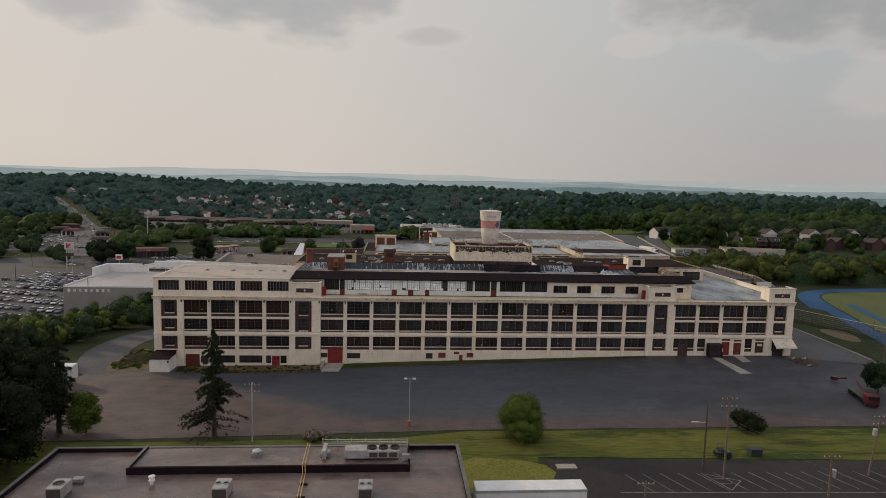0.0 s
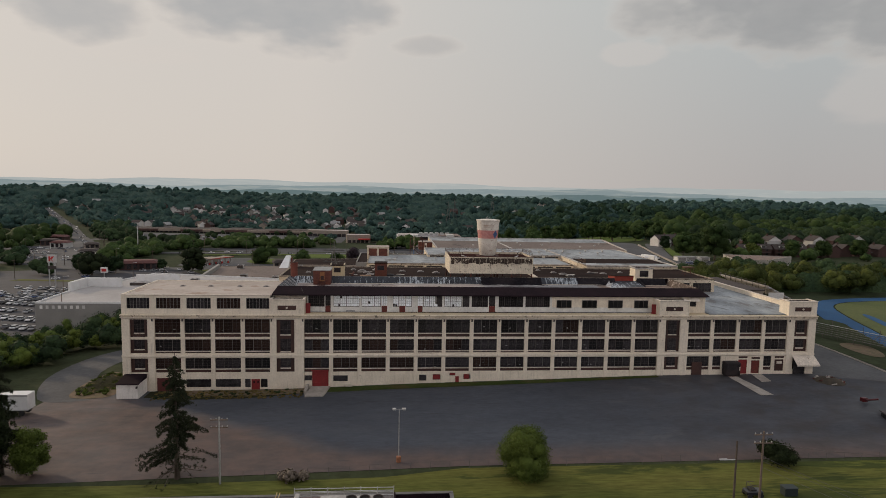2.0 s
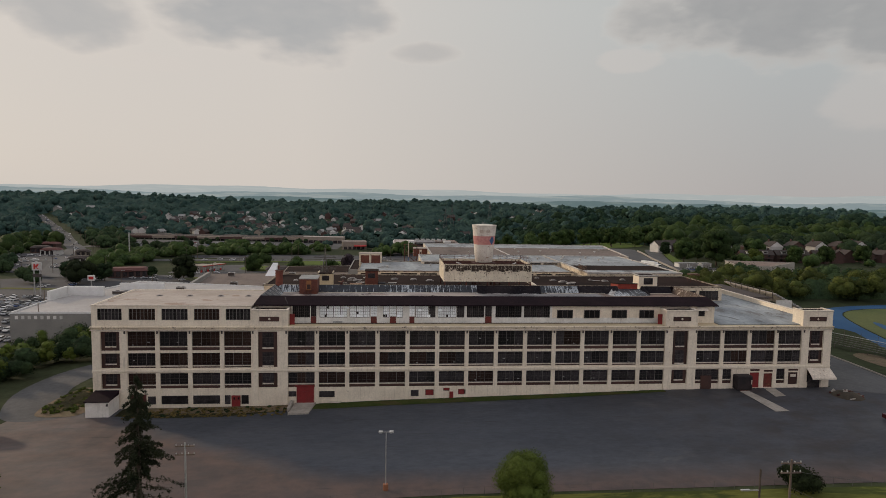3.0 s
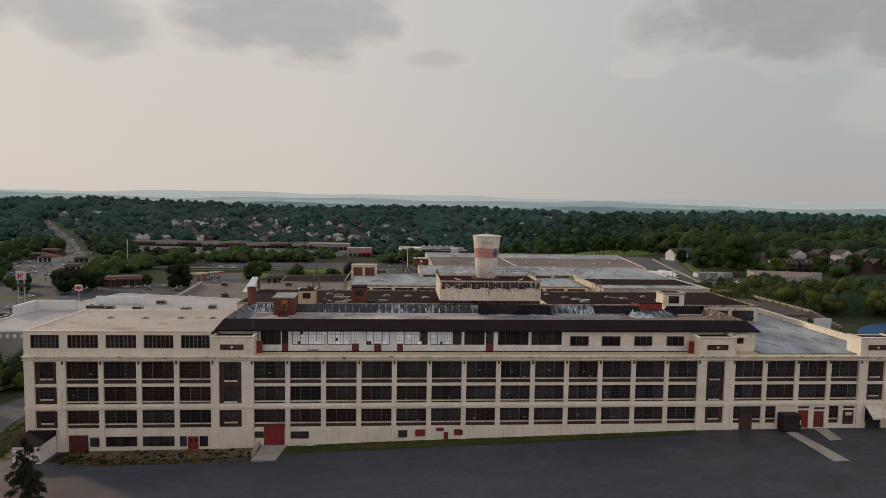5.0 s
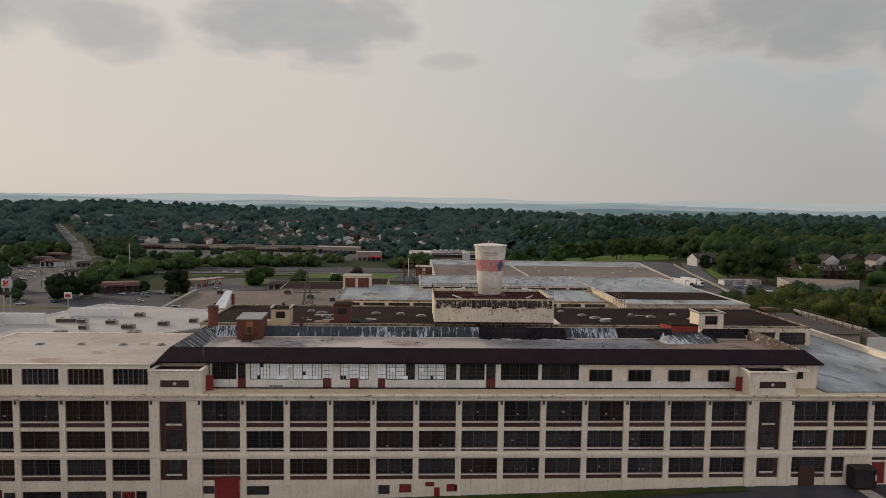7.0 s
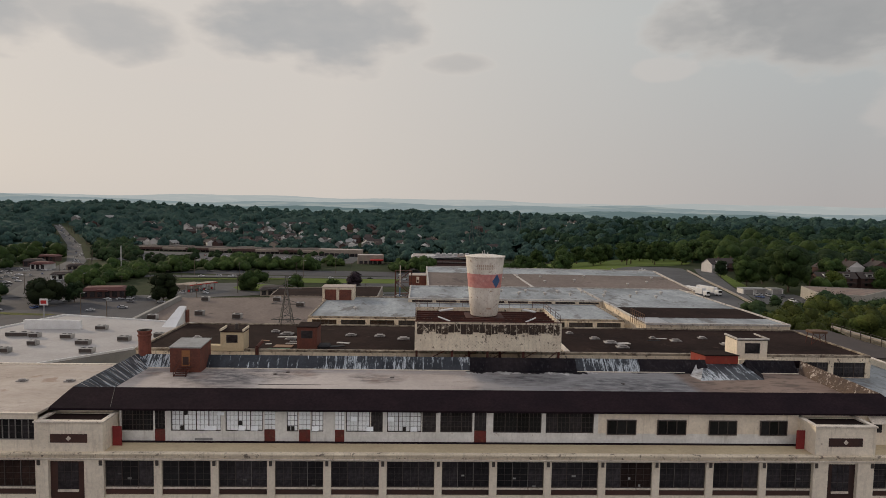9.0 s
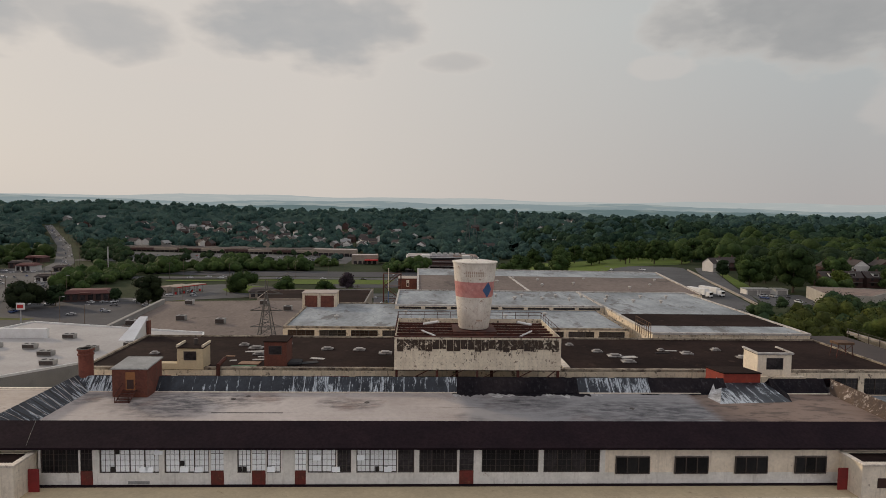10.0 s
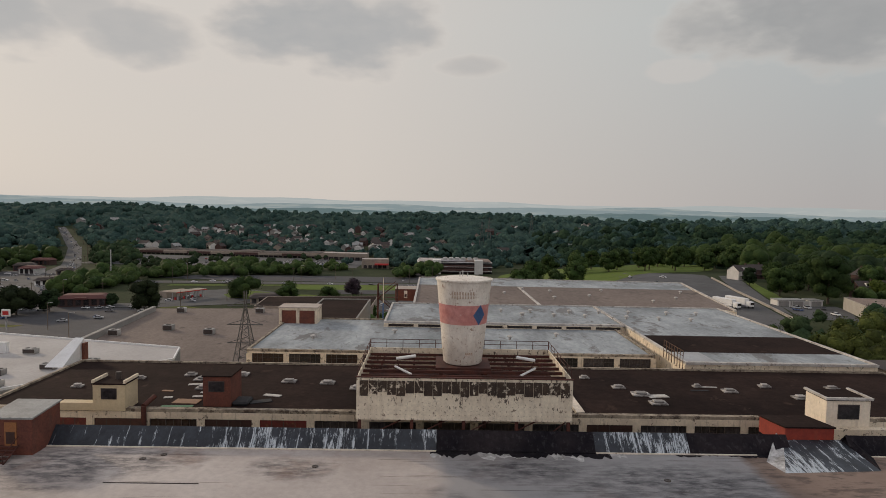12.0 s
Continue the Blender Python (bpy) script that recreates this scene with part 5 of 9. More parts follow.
def sign_material():
    """Cream sheet with a peeling brown band near the top, flaked spots and rows of bulb holes."""
    m = mat("sign_sheet", (0.70, 0.62, 0.48), 0.7, (0.55, 0.47, 0.36), 0.6, 0.8, 4.0, 0.2, streak=0.4, streak_col=(0.20, 0.12, 0.07), blotch=(1.4, 0.615, 0.85), blotch_col=(0.10, 0.06, 0.04), spots=(4.0, 0.66, 0.7, (0.14, 0.08, 0.05)))
    tr = m.node_tree
    n = nodes_of(tr)
    p = tr.nodes["Principled BSDF"]
    old = p.inputs["Base Color"].links[0].from_socket
    co = n("ShaderNodeTexCoord").outputs["Object"]
    sep = n("ShaderNodeSeparateXYZ", ins={0: co})
    nz = n("ShaderNodeTexNoise", ins={"Vector": co, "Scale": 1.3, "Detail": 8.0, "Roughness": 0.75}).outputs[0]
    nz2 = n("ShaderNodeTexNoise", ins={"Vector": co, "Scale": 0.35, "Detail": 2.0}).outputs[0]

    def mth(op, a, b=0.0):
        return n("ShaderNodeMath", operation=op, ins={0: a, 1: b}).outputs[0]
    up = n("ShaderNodeMapRange", ins={0: sep.outputs[2], 1: 21.0, 2: 21.6, 3: 0.0, 4: 1.0}).outputs[0]
    dn = n("ShaderNodeMapRange", ins={0: sep.outputs[2], 1: 23.0, 2: 23.2, 3: 1.0, 4: 0.0}).outputs[0]
    band = mth("MULTIPLY", up, dn)
    thr = mth("ADD", mth("MULTIPLY", band, 0.30), mth("MULTIPLY", mth("SUBTRACT", nz, 0.62), 1.6))
    thr = mth("ADD", thr, mth("MULTIPLY", mth("SUBTRACT", nz2, 0.5), 0.7))
    peel = n("ShaderNodeMapRange", ins={0: thr, 1: 0.36, 2: 0.42, 3: 0.0, 4: 0.92}).outputs[0]
    # flaked spots below the band
    drip = n("ShaderNodeVectorMath", operation="MULTIPLY", ins={0: co, 1: (1.0, 1.0, 0.45)}).outputs[0]
    nd3 = n("ShaderNodeTexNoise", ins={"Vector": drip, "Scale": 3.2, "Detail": 6.0, "Roughness": 0.7}).outputs[0]
    foot = n("ShaderNodeMapRange", ins={0: sep.outputs[2], 1: 19.6, 2: 21.6, 3: 0.0, 4: 0.07}).outputs[0]
    flake = n("ShaderNodeMapRange", ins={0: mth("ADD", nd3, foot), 1: 0.645, 2: 0.68, 3: 0.0, 4: 0.9}).outputs[0]
    # faint rows of bulb holes
    fx = mth("SUBTRACT", mth("FRACT", mth("MULTIPLY", sep.outputs[0], 1.7)), 0.5)
    fz = mth("SUBTRACT", mth("FRACT", mth("MULTIPLY", sep.outputs[2], 2.2)), 0.5)
    dd = mth("ADD", mth("MULTIPLY", fx, fx), mth("MULTIPLY", fz, fz))
    hole = n("ShaderNodeMapRange", ins={0: dd, 1: 0.006, 2: 0.014, 3: 0.5, 4: 0.0}).outputs[0]
    lowz = n("ShaderNodeMapRange", ins={0: sep.outputs[2], 1: 20.7, 2: 20.75, 3: 1.0, 4: 0.0}).outputs[0]
    fac = mth("MAXIMUM", mth("MAXIMUM", peel, flake), mth("MULTIPLY", hole, lowz))
    mx = n("ShaderNodeMix", data_type="RGBA", ins={0: fac})
    tr.links.new(old, mx.inputs[6])
    mx.inputs[7].default_value = (0.05, 0.032, 0.024, 1)
    tr.links.new(mx.outputs[2], p.inputs["Base Color"])
    return m


SIGN = sign_material()
PEEL = mat("peeling_brown_panel", (0.034, 0.023, 0.017), 0.8, (0.062, 0.040, 0.026), 1.0, 0.8, 4.0, 0.3, blotch=(1.6, 0.565, 0.95), blotch_col=(0.62, 0.545, 0.43), spots=(5.0, 0.63, 0.9, (0.66, 0.58, 0.46)), stretch=(1.0, 1.0, 0.7))
sign_box()


def cup_tank():
    """A water tank in the shape of a paper cup."""
    cx, cy = 44.45, 30.6
    t = thing("cup_water_tank", "giant faded white cup-shaped water tank with a red band", "water tank")
    zb, zt, rb, rt = 23.2, 32.5, 2.15, 3.05

    def rad(z):
        return rb + (rt - rb) * (z - zb) / (zt - zb)
    za, zc = 27.75, 29.9
    part("lower_wall", Mesh().lathe(cx, cy, [(rb - 0.15, zb), (rb, zb + 0.15), (rad(25.0), 25.0), (rad(25.04) + 0.02, 25.04), (rad(26.4), 26.4), (rad(za), za)], 48), CUP_WHITE, t, smooth=True)
    part("red_band", Mesh().lathe(cx, cy, [(rad(za) + 0.012, za), (rad(28.8) + 0.012, 28.8), (rad(zc) + 0.012, zc)], 48), CUP_RED, t, "faded red band", smooth=True)
    part("upper_wall", Mesh().lathe(cx, cy, [(rad(zc), zc), (rad(31.2), 31.2), (rad(zt), zt)], 48), CUP_WHITE, t, smooth=True)
    part("rim", Mesh().lathe(cx, cy, [(rt - 0.05, zt - 0.1), (rt + 0.14, zt - 0.05), (rt + 0.14, zt + 0.12), (rt - 0.1, zt + 0.16)], 48), CUP_WHITE, t, "rolled pale rim")
    part("lid", Mesh().lathe(cx, cy, [(rt - 0.1, zt + 0.1), (1.6, zt + 0.3), (0.02, zt + 0.38)], 48), CUP_WHITE, t)
    for dx, h in ((-0.5, 0.5), (-0.2, 0.7), (0.35, 0.45)):
        part("vent_pipe", Mesh().bar((cx + dx, cy - 0.5, zt + 0.3), (cx + dx, cy - 0.5, zt + 0.3 + h), 0.06), GALV, t)
    # blue diamond wrapped on the band, towards the east side
    m = Mesh()
    nseg = 6
    mid, half, hz = math.atan2(-0.80, 0.60), 0.30, 1.12
    zm = 28.83
    rows = []
    for i in range(nseg + 1):
        u = -1 + 2 * i / nseg
        a = mid + half * u
        hh = max(hz * (1 - abs(u)), 0.001)
        rows.append([(cx + (rad(z) + 0.03) * math.cos(a), cy + (rad(z) + 0.03) * math.sin(a), z) for z in (zm - hh, zm, zm + hh)])
    for i in range(nseg):
        for j in range(2):
            m.face([rows[i][j], rows[i + 1][j], rows[i + 1][j + 1], rows[i][j + 1]])
    part("blue_diamond", m, CUP_BLUE, t, "faded blue diamond")
    # faint lettering near the rim and foot, as worn bars
    worn = mat("worn_letter_paint", (0.28, 0.16, 0.09), 0.8, (0.62, 0.55, 0.47), 2.2, 1.0)

    def bars(z, h, a0, a1, count, name):
        for i in range(count):
            a = a0 + (a1 - a0) * i / (count - 1)
            r = rad(z) + 0.015
            b = Mesh().box(-0.09, 0.09, -0.01, 0.02, -h / 2, h / 2)
            part(name, b, worn, t, at=(cx + r * math.cos(a), cy + r * math.sin(a), z), rot=(0, 0, a + math.pi / 2))
    bars(31.1, 0.85, radians(-118), radians(-72), 9, "worn_letter")
    bars(24.5, 0.3, radians(-84), radians(-68), 4, "worn_letter")
    m = Mesh().box(cx - 3.0, cx + 3.0, cy - 2.6, cy + 2.6, zb - 0.5, zb - 0.1)
    part("plinth", m, RUST, t, "rusty steel plinth")
    for a in (-2.4, 2.4):
        for b in (-2.4, 2.4):
            part("leg", Mesh().box(cx + a - 0.2, cx + a + 0.2, cy + b - 0.2, cy + b + 0.2, 16.5, zb - 0.5), RUST, t)


cup_tank()


RAIL = mat("yellowed_rail", (0.13, 0.075, 0.04), 0.8, (0.06, 0.03, 0.02), 1.0, 0.9)
GREEN_BOARD = mat("faded_green_board", (0.07, 0.16, 0.09), 0.8)
TAN_BOARD = mat("tan_plywood", (0.26, 0.16, 0.10), 0.85)
DARK_BOARD = mat("dark_roofing_sheet", (0.02, 0.02, 0.022), 0.85)


def roof_hut(name, label, x0, x1, y0, y1, z0, z1, wall, roof, win=None, door=None, over=0.12, slope_to=0.0):
    t = thing(name, label, "roof hut")
    m = Mesh()
    zb = z1 + slope_to
    m.box(x0, x1, y0, y1, z0, z1)
    m.v = [(x, y, z if z < z1 else (z1 if y == y0 else zb)) for x, y, z in m.v]
    part("wall", m, wall, t)
    r = Mesh()
    k = [(x0 - over, y0 - over, z1), (x1 + over, y0 - over, z1), (x1 + over, y1 + over, zb), (x0 - over, y1 + over, zb)]
    r.face(k[::-1])
    r.face([(a, b, c + 0.16) for a, b, c in k])
    for i in range(4):
        j = (i + 1) % 4
        r.face([k[i], k[j], (k[j][0], k[j][1], k[j][2] + 0.16), (k[i][0], k[i][1], k[i][2] + 0.16)])
    part("roof", r, roof, t)
    if win:
        a, b, c, d = win
        w = part("window", Mesh().box(a - 0.08, b + 0.08, y0 - 0.05, y0 + 0.05, c - 0.08, d + 0.08), STEEL, t)
        part("pane", Mesh().box(a, b, y0 - 0.08, y0 - 0.05, c, d), PANE, w)
    if door:
        a, b, c, d, mt = door
        w = part("door", Mesh().box(a, b, y0 - 0.06, y0, c, d), mt, t)
        part("door_panel", Mesh().box(a + 0.15, b - 0.15, y0 - 0.1, y0 - 0.06, c + 0.2, d - 0.9), BROWN, w)
    return t


h = roof_hut("stair_penthouse", "cream rendered stair head with a dark window", 2.9, 6.5, 31.0, 34.0, 16.8, 19.8, CREAM_CLEAN, ROOF_BROWN, (3.9, 5.5, 18.2, 19.3))
part("lower_block", Mesh().box(-1.0, 2.9, 31.0, 32.2, 16.8, 17.65), CREAM_CLEAN, h)
for x in (2.8, 6.35):
    part("parapet", Mesh().box(x, x + 0.22, 30.9, 34.1, 19.8, 20.3), CREAM_OLD, h)
part("flue", Mesh().bar((4.9, 32.8, 19.8), (4.9, 32.8, 20.8), 0.3, 10), STEEL, h)
h = roof_hut("stair_penthouse", "cream rendered stair head with a broad window", 84.6, 89.5, 28.4, 32.2, 15.5, 20.0, CREAM, ROOF_BROWN, (85.95, 88.2, 18.0, 19.5))
part("base_wall", Mesh().box(84.6, 91.2, 27.6, 28.4, 14.0, 17.05), CREAM_OLD, h)
for a, b, c, d in ((84.4, 84.7, 28.2, 32.4), (84.7, 89.4, 28.2, 28.5), (89.4, 89.7, 28.2, 32.4)):
    part("parapet", Mesh().box(a, b, c, d, 20.1, 20.35), COPING, h)
h = roof_hut("brick_roof_hut", "dark red brick hut on the brown roof", 14.5, 17.7, 33.0, 37.0, 16.8, 20.3, BRICK, ROOF_BROWN, (15.2, 16.9, 18.6, 19.7))
part("hood", Mesh().box(17.7, 19.6, 33.2, 35.6, 16.8, 17.3), DARK_BOARD, h, bevel=0.2)
h = roof_hut("stair_hut", "bright red stair hut with a brown roof", 77.0, 82.0, 23.05, 28.0, 16.6, 18.75, ORANGE, ROOF_BROWN, slope_to=-0.5)
h = roof_hut("brick_roof_hut", "red brick hut with a wooden door and sheet roof", 0.0, 4.1, 18.7, 23.0, 16.7, 20.1, BRICK, GREY_METAL, door=(1.6, 2.7, 17.6, 19.8, mat("orange_wood_door", (0.28, 0.12, 0.045), 0.7)), slope_to=0.35)
for i in range(5):
    x = 0.3 + i * 0.9
    part("roof_rib", Mesh().box(x, x + 0.06, 18.6, 18.75, 20.1, 20.32), GREY_METAL, h)
m = Mesh()
for i in range(5):
    m.box(1.3, 2.9, 16.6 + i * 0.42, 17.0 + i * 0.42, 16.75 + i * 0.2, 16.8 + i * 0.2)
for x in (1.3, 2.9):
    m.bar((x, 16.5, 16.72), (x, 18.6, 17.65), 0.06)
    m.bar((x, 16.5, 16.72), (x, 16.5, 17.6), 0.04)
    m.bar((x, 16.5, 17.6), (x, 18.6, 18.5), 0.04)
solid("roof_steps", m, RUST, "rusty steel steps up to the brick hut door", "steps")


def chimney(x, y, z0, z1, r=0.85):
    t = thing("brick_chimney", "short red brick chimney with a banded head", "chimney")
    part("shaft", Mesh().lathe(x, y, [(r, z0), (r, z1 - 0.9), (r + 0.12, z1 - 0.85), (r + 0.12, z1 - 0.65), (r, z1 - 0.6), (r, z1 - 0.3), (r + 0.15, z1 - 0.25), (r + 0.15, z1)], 16), CHIM, t)
    part("flue", Mesh().lathe(x, y, [(r + 0.15, z1), (r - 0.25, z1 - 0.02), (r - 0.3, z1 - 0.7), (0.02, z1 - 0.7)], 16), DARK, t)


chimney(-5.25, 22.9, 17.0, 21.7)
h = roof_hut("brick_roof_hut", "cream lift house with two brick panels and a pale cap", 10.4, 18.0, 84.0, 88.8, 15.8, 20.0, CREAM_OLD, ROOF_WARM)
for a, b in ((11.0, 13.8), (14.5, 17.5)):
    part("brick_panel", Mesh().box(a, b, 83.94, 84.0, 16.9, 19.5), BRICK, h, "dark red brick panel")
roof_hut("brick_roof_hut", "red brick lift house with a pale cap", 30.6, 36.2, 130.0, 136.0, 14.8, 18.0, BRICK, ROOF_WARM, door=(33.0, 33.9, 15.6, 17.6, SILL))
def fire_stair():
    t = thing("fire_stair", "dark rusty steel fire stair against the rear works", "stair")
    for x in (26.6, 31.6):
        for y in (121.0, 123.4):
            part("post", Mesh().bar((x, y, 0.0), (x, y, 20.4), 0.14, 5), RUST, t)
    for k in range(4):
        z = 6.0 + k * 3.6
        a, b = ((26.8, 31.4) if k % 2 else (31.4, 26.8))
        fl = Mesh()
        for i in range(14):
            x, zz = lerp(a, b, i / 13), lerp(z, z + 3.6, i / 13)
            fl.box(x - 0.2, x + 0.2, 121.1, 122.2, zz, zz + 0.08)
        fl.bar((a, 121.05, z + 0.9), (b, 121.05, z + 4.5), 0.06, 4)
        fl.bar((a, 121.05, z), (b, 121.05, z + 3.6), 0.10, 4)
        part("flight", fl, RUST, t)
        part("landing", Mesh().box(26.5, 31.7, 122.2, 123.4, z + 3.5, z + 3.6), RUST, t)
    part("slim_post", Mesh().bar((28.1, 120.6, 15.5), (28.1, 120.6, 22.1), 0.12, 6), SILL, t, "slim pale post")
    part("post_sleeve", Mesh().bar((28.1, 120.6, 0.0), (28.1, 120.6, 15.5), 0.17, 6), CUP_BLUE, t, "blue painted post foot")


fire_stair()
# pale wedge-shaped roof vent
m = Mesh()
m.v = [(-13.6, 48.5, 16.9), (-11.0, 48.5, 16.9), (-11.0, 54.0, 16.9), (-13.6, 54.0, 16.9), (-12.4, 54.0, 20.0), (-11.0, 54.0, 20.0)]
m.f = [(0, 1, 5, 4), (0, 4, 3), (1, 2, 5), (2, 3, 4, 5), (0, 3, 2, 1)]
m.mi = [0] * 5
solid("roof_vent_hood", m, WHITE, "pale wedge-shaped sheet vent hood on the roof", "vent")


solid("brick_upstand", Mesh().box(-10.95, -10.55, 53.2, 54.2, 16.8, 19.3), BRICK, "short brick wall beside the vent hood", "wall", bevel=0.02)
CURB = mat("weathered_curb", (0.36, 0.34, 0.32), 0.8, (0.14, 0.125, 0.115), 0.9, 1.0, 3.0, 0.35, blotch=(1.1, 0.58, 0.8), blotch_col=(0.05, 0.04, 0.035), rand=0.3)


def skylight(x, y, z):
    t = thing("roof_skylight", "low weathered white roof vent curb", "skylight", "skylights on the brown roof", at=(x, y, z))
    part("curb", Mesh().box(-0.95, 0.95, -0.7, 0.7, 0, 0.2), CURB, t, bevel=0.04)
    part("lid", Mesh().box(-0.6, 0.6, -0.42, 0.42, 0.2, 0.42), CURB, t, bevel=0.08)
    return t


sk = skylight(27.2, 43.1, 16.8)
for x, y, s in ((31.5, 41.0, 1.1), (22.0, 43.5, 1.0), (12.0, 40.0, 1.0), (8.0, 46.0, 0.8), (10.5, 44.0, 1.2), (14.6, 46.5, 1.2), (2.0, 44.0, 0.7), (-4.0, 40.0, 0.7), (66.0, 43.0, 0.9), (68.0, 40.0, 1.2), (69.0, 36.5, 1.1),
                (80.5, 42.0, 1.0), (86.5, 44.5, 0.8), (88.5, 39.5, 1.0), (95.5, 44.0, 0.9), (77.0, 44.0, 0.6), (62.5, 47.5, 0.7)):
    c = copy_thing(sk, pose(x, y, 16.8, 0, 0, 4 * math.sin(x)))
    for ch in c.children:
        ch.scale = (s, s, 1)


for x in (-28.7, -22.4, -15.9, -10.0):
    c = tagged(copy_thing(sk, pose(x, 12.3, 17.18, 0, 0, 3)), "low weathered vent curb on the west roof", "skylight")
    for ch in c.children:
        ch.scale = (0.6, 0.6, 0.7)
def roof_frame(x, y, z):
    t = thing("roof_frame", "rusty steel frame standing on the brown roof edge", "frame", at=(x, y, z))
    for a in (-1.1, 1.1):
        for b in (-0.8, 0.8):
            part("leg", Mesh().bar((a * 1.25, b, 0), (a, b, 2.1), 0.07, 5), RUST, t)
    part("tray", Mesh().box(-1.4, 1.4, -1.0, 1.0, 2.1, 2.5), RAIL, t, bevel=0.03)
    part("brace", Mesh().bar((-1.3, -0.8, 0.2), (1.1, -0.8, 2.0), 0.05, 5).bar((1.3, -0.8, 0.2), (-1.1, -0.8, 2.0), 0.05, 5), RUST, t)


roof_frame(105.6, 40.8, 16.8)
UNIT_GREY = mat("weathered_unit_casing", (0.36, 0.35, 0.33), 0.6, (0.22, 0.205, 0.19), 0.8, 0.9, 3.0, 0.25, streak=0.3, rand=0.25)


def ac_unit(x, y, z, w=2.0, d=1.6, h=1.3, fans=1, label="grey rooftop cooling unit", rz=0.0):
    t = thing("roof_cooling_unit", label, "cooling unit", "rooftop cooling units", at=(x, y, z))
    t.rotation_euler = (0, 0, rz)
    part("casing", Mesh().box(-w / 2, w / 2, -d / 2, d / 2, 0.15, h), UNIT_GREY, t, bevel=0.04)
    part("base_rail", Mesh().box(-w / 2 + 0.1, w / 2 - 0.1, -d / 2 + 0.1, d / 2 - 0.1, 0, 0.15), GREY_METAL, t)
    part("grille", Mesh().box(-w / 2 + 0.1, w / 2 - 0.1, -d / 2 - 0.02, -d / 2, 0.3, h - 0.15), STEEL, t)
    for i in range(fans):
        cx = (i - (fans - 1) / 2) * (w / fans)
        r = min(w / fans, d) * 0.38
        f = part("fan_ring", Mesh().lathe(cx, 0, [(r, h), (r, h + 0.08), (r - 0.06, h + 0.08), (r - 0.06, h + 0.01)], 20), GREY_METAL, t)
        part("fan_well", Mesh().lathe(cx, 0, [(r - 0.06, h + 0.012), (0.05, h + 0.012)], 20), DARK, f)
    return t


# small vents on the higher roofs
def roof_vent(x, y, z):
    t = thing("roof_vent", "small pale mushroom roof vent", "vent", "vents on the rear roofs", at=(x, y, z))
    part("stem", Mesh().bar((0, 0, 0), (0, 0, 0.5), 0.22, 8), COPING, t)
    part("cap", Mesh().lathe(0, 0, [(0.02, 0.45), (0.5, 0.45), (0.5, 0.62), (0.2, 0.8), (0.02, 0.82)], 10), COPING, t)
    return t


rv = roof_vent(60.0, 92.0, ZU)
for k in range(13):
    copy_thing(rv, pose(56.0 + k * 3.6 + 0.8 * math.sin(k * 2.1), 96.5 - (k % 2) * 3.4 - 0.4 * k * (k % 2), ZU))
for x, y in ((52, 116), (60, 125), (72, 118), (73, 130), (82, 122), (96, 114), (104, 120), (110, 132), (66, 134), (88, 133)):
    copy_thing(rv, pose(x, y, ZU + 0.02))
for x, y in ((20, 70), (34, 76), (55, 72), (64, 75), (48, 66)):
    copy_thing(rv, pose(x, y, 16.9))

# rails at the end of the court, loose boards and broken curbs on the brown roof
t = thing("roof_railing", "rusty yellowed guard rail above the court", "railing", at=(0, 0, 0))
for k in range(8):
    part("post", Mesh().bar((78.7, 53.0 + k * 1.1, 16.8), (78.7, 53.0 + k * 1.1, 19.7), 0.06, 5), RAIL, t)
for z in (18.0, 18.9, 19.65):
    part("rail", Mesh().bar((78.7, 53.0, z), (78.7, 60.7, z), 0.05, 5), RAIL, t)
for x, y, w, d, rz, mt, lab in ((11.6, 32.6, 3.6, 0.9, 3, GREEN_BOARD, "faded green board lying on the roof"), (12.0, 34.6, 3.0, 1.6, -4, TAN_BOARD, "tan plywood sheet lying on the roof"), (13.0, 36.6, 2.2, 0.5, 2, COPING, "pale loose board on the roof"),
                               (13.2, 38.2, 1.9, 0.4, 0, COPING, "pale loose board on the roof"), (11.5, 41.8, 4.2, 0.6, 9, COPING, "pale loose board on the roof"), (20.6, 35.0, 2.6, 1.2, 24, DARK_BOARD, "dark broken roofing sheet against the hut"),
                               (21.4, 37.4, 2.2, 0.8, -14, COPING, "pale loose board on the roof"), (9.2, 36.0, 1.0, 0.5, 8, COPING, "pale loose board on the roof"), (8.0, 38.6, 1.4, 0.5, -6, TAN_BOARD, "tan plywood scrap on the roof"),
                               (78.6, 43.8, 2.0, 0.35, -3, COPING, "pale loose board on the roof"), (76.6, 42.2, 2.4, 0.35, 2, DARK_BOARD, "dark loose strip on the roof"), (70.0, 39.4, 2.6, 1.2, 8, COPING, "pale patch sheet on the roof")):
    b = tagged(new("loose_board", Mesh().box(-w / 2, w / 2, -d / 2, d / 2, 0, 0.09).data("loose_board", mt, 0.015)), lab, "board")
    b.location, b.rotation_euler = (x, y, 16.8), (0, 0, radians(rz))
t = thing("roof_pipe", "thick rusty pipe bent over the roof edge", "pipe")
part("pipe", Mesh().bar((8.6, 30.95, 14.0), (8.6, 30.95, 17.4), 0.28, 10).bar((8.6, 30.95, 17.4), (8.9, 33.0, 17.9), 0.28, 10), RUST, t)
# a dark vent cap and a long split batten on the membrane roof
for x, y in ((30.6, 17.0), (14.5, 18.2), (16.0, 19.2), (62.0, 15.0)):
    t = thing("roof_drain", "small dark drain in the membrane roof", "drain", at=(x, y, 16.71))
    part("rim", Mesh().lathe(0, 0, [(0.3, 0), (0.3, 0.06), (0.2, 0.08), (0.02, 0.02)], 12), STEEL, t)
solid("roof_batten", Mesh().box(13.5, 21.5, 13.2, 13.3, 16.71, 16.76), STEEL, "long dark batten on the membrane roof", "batten")


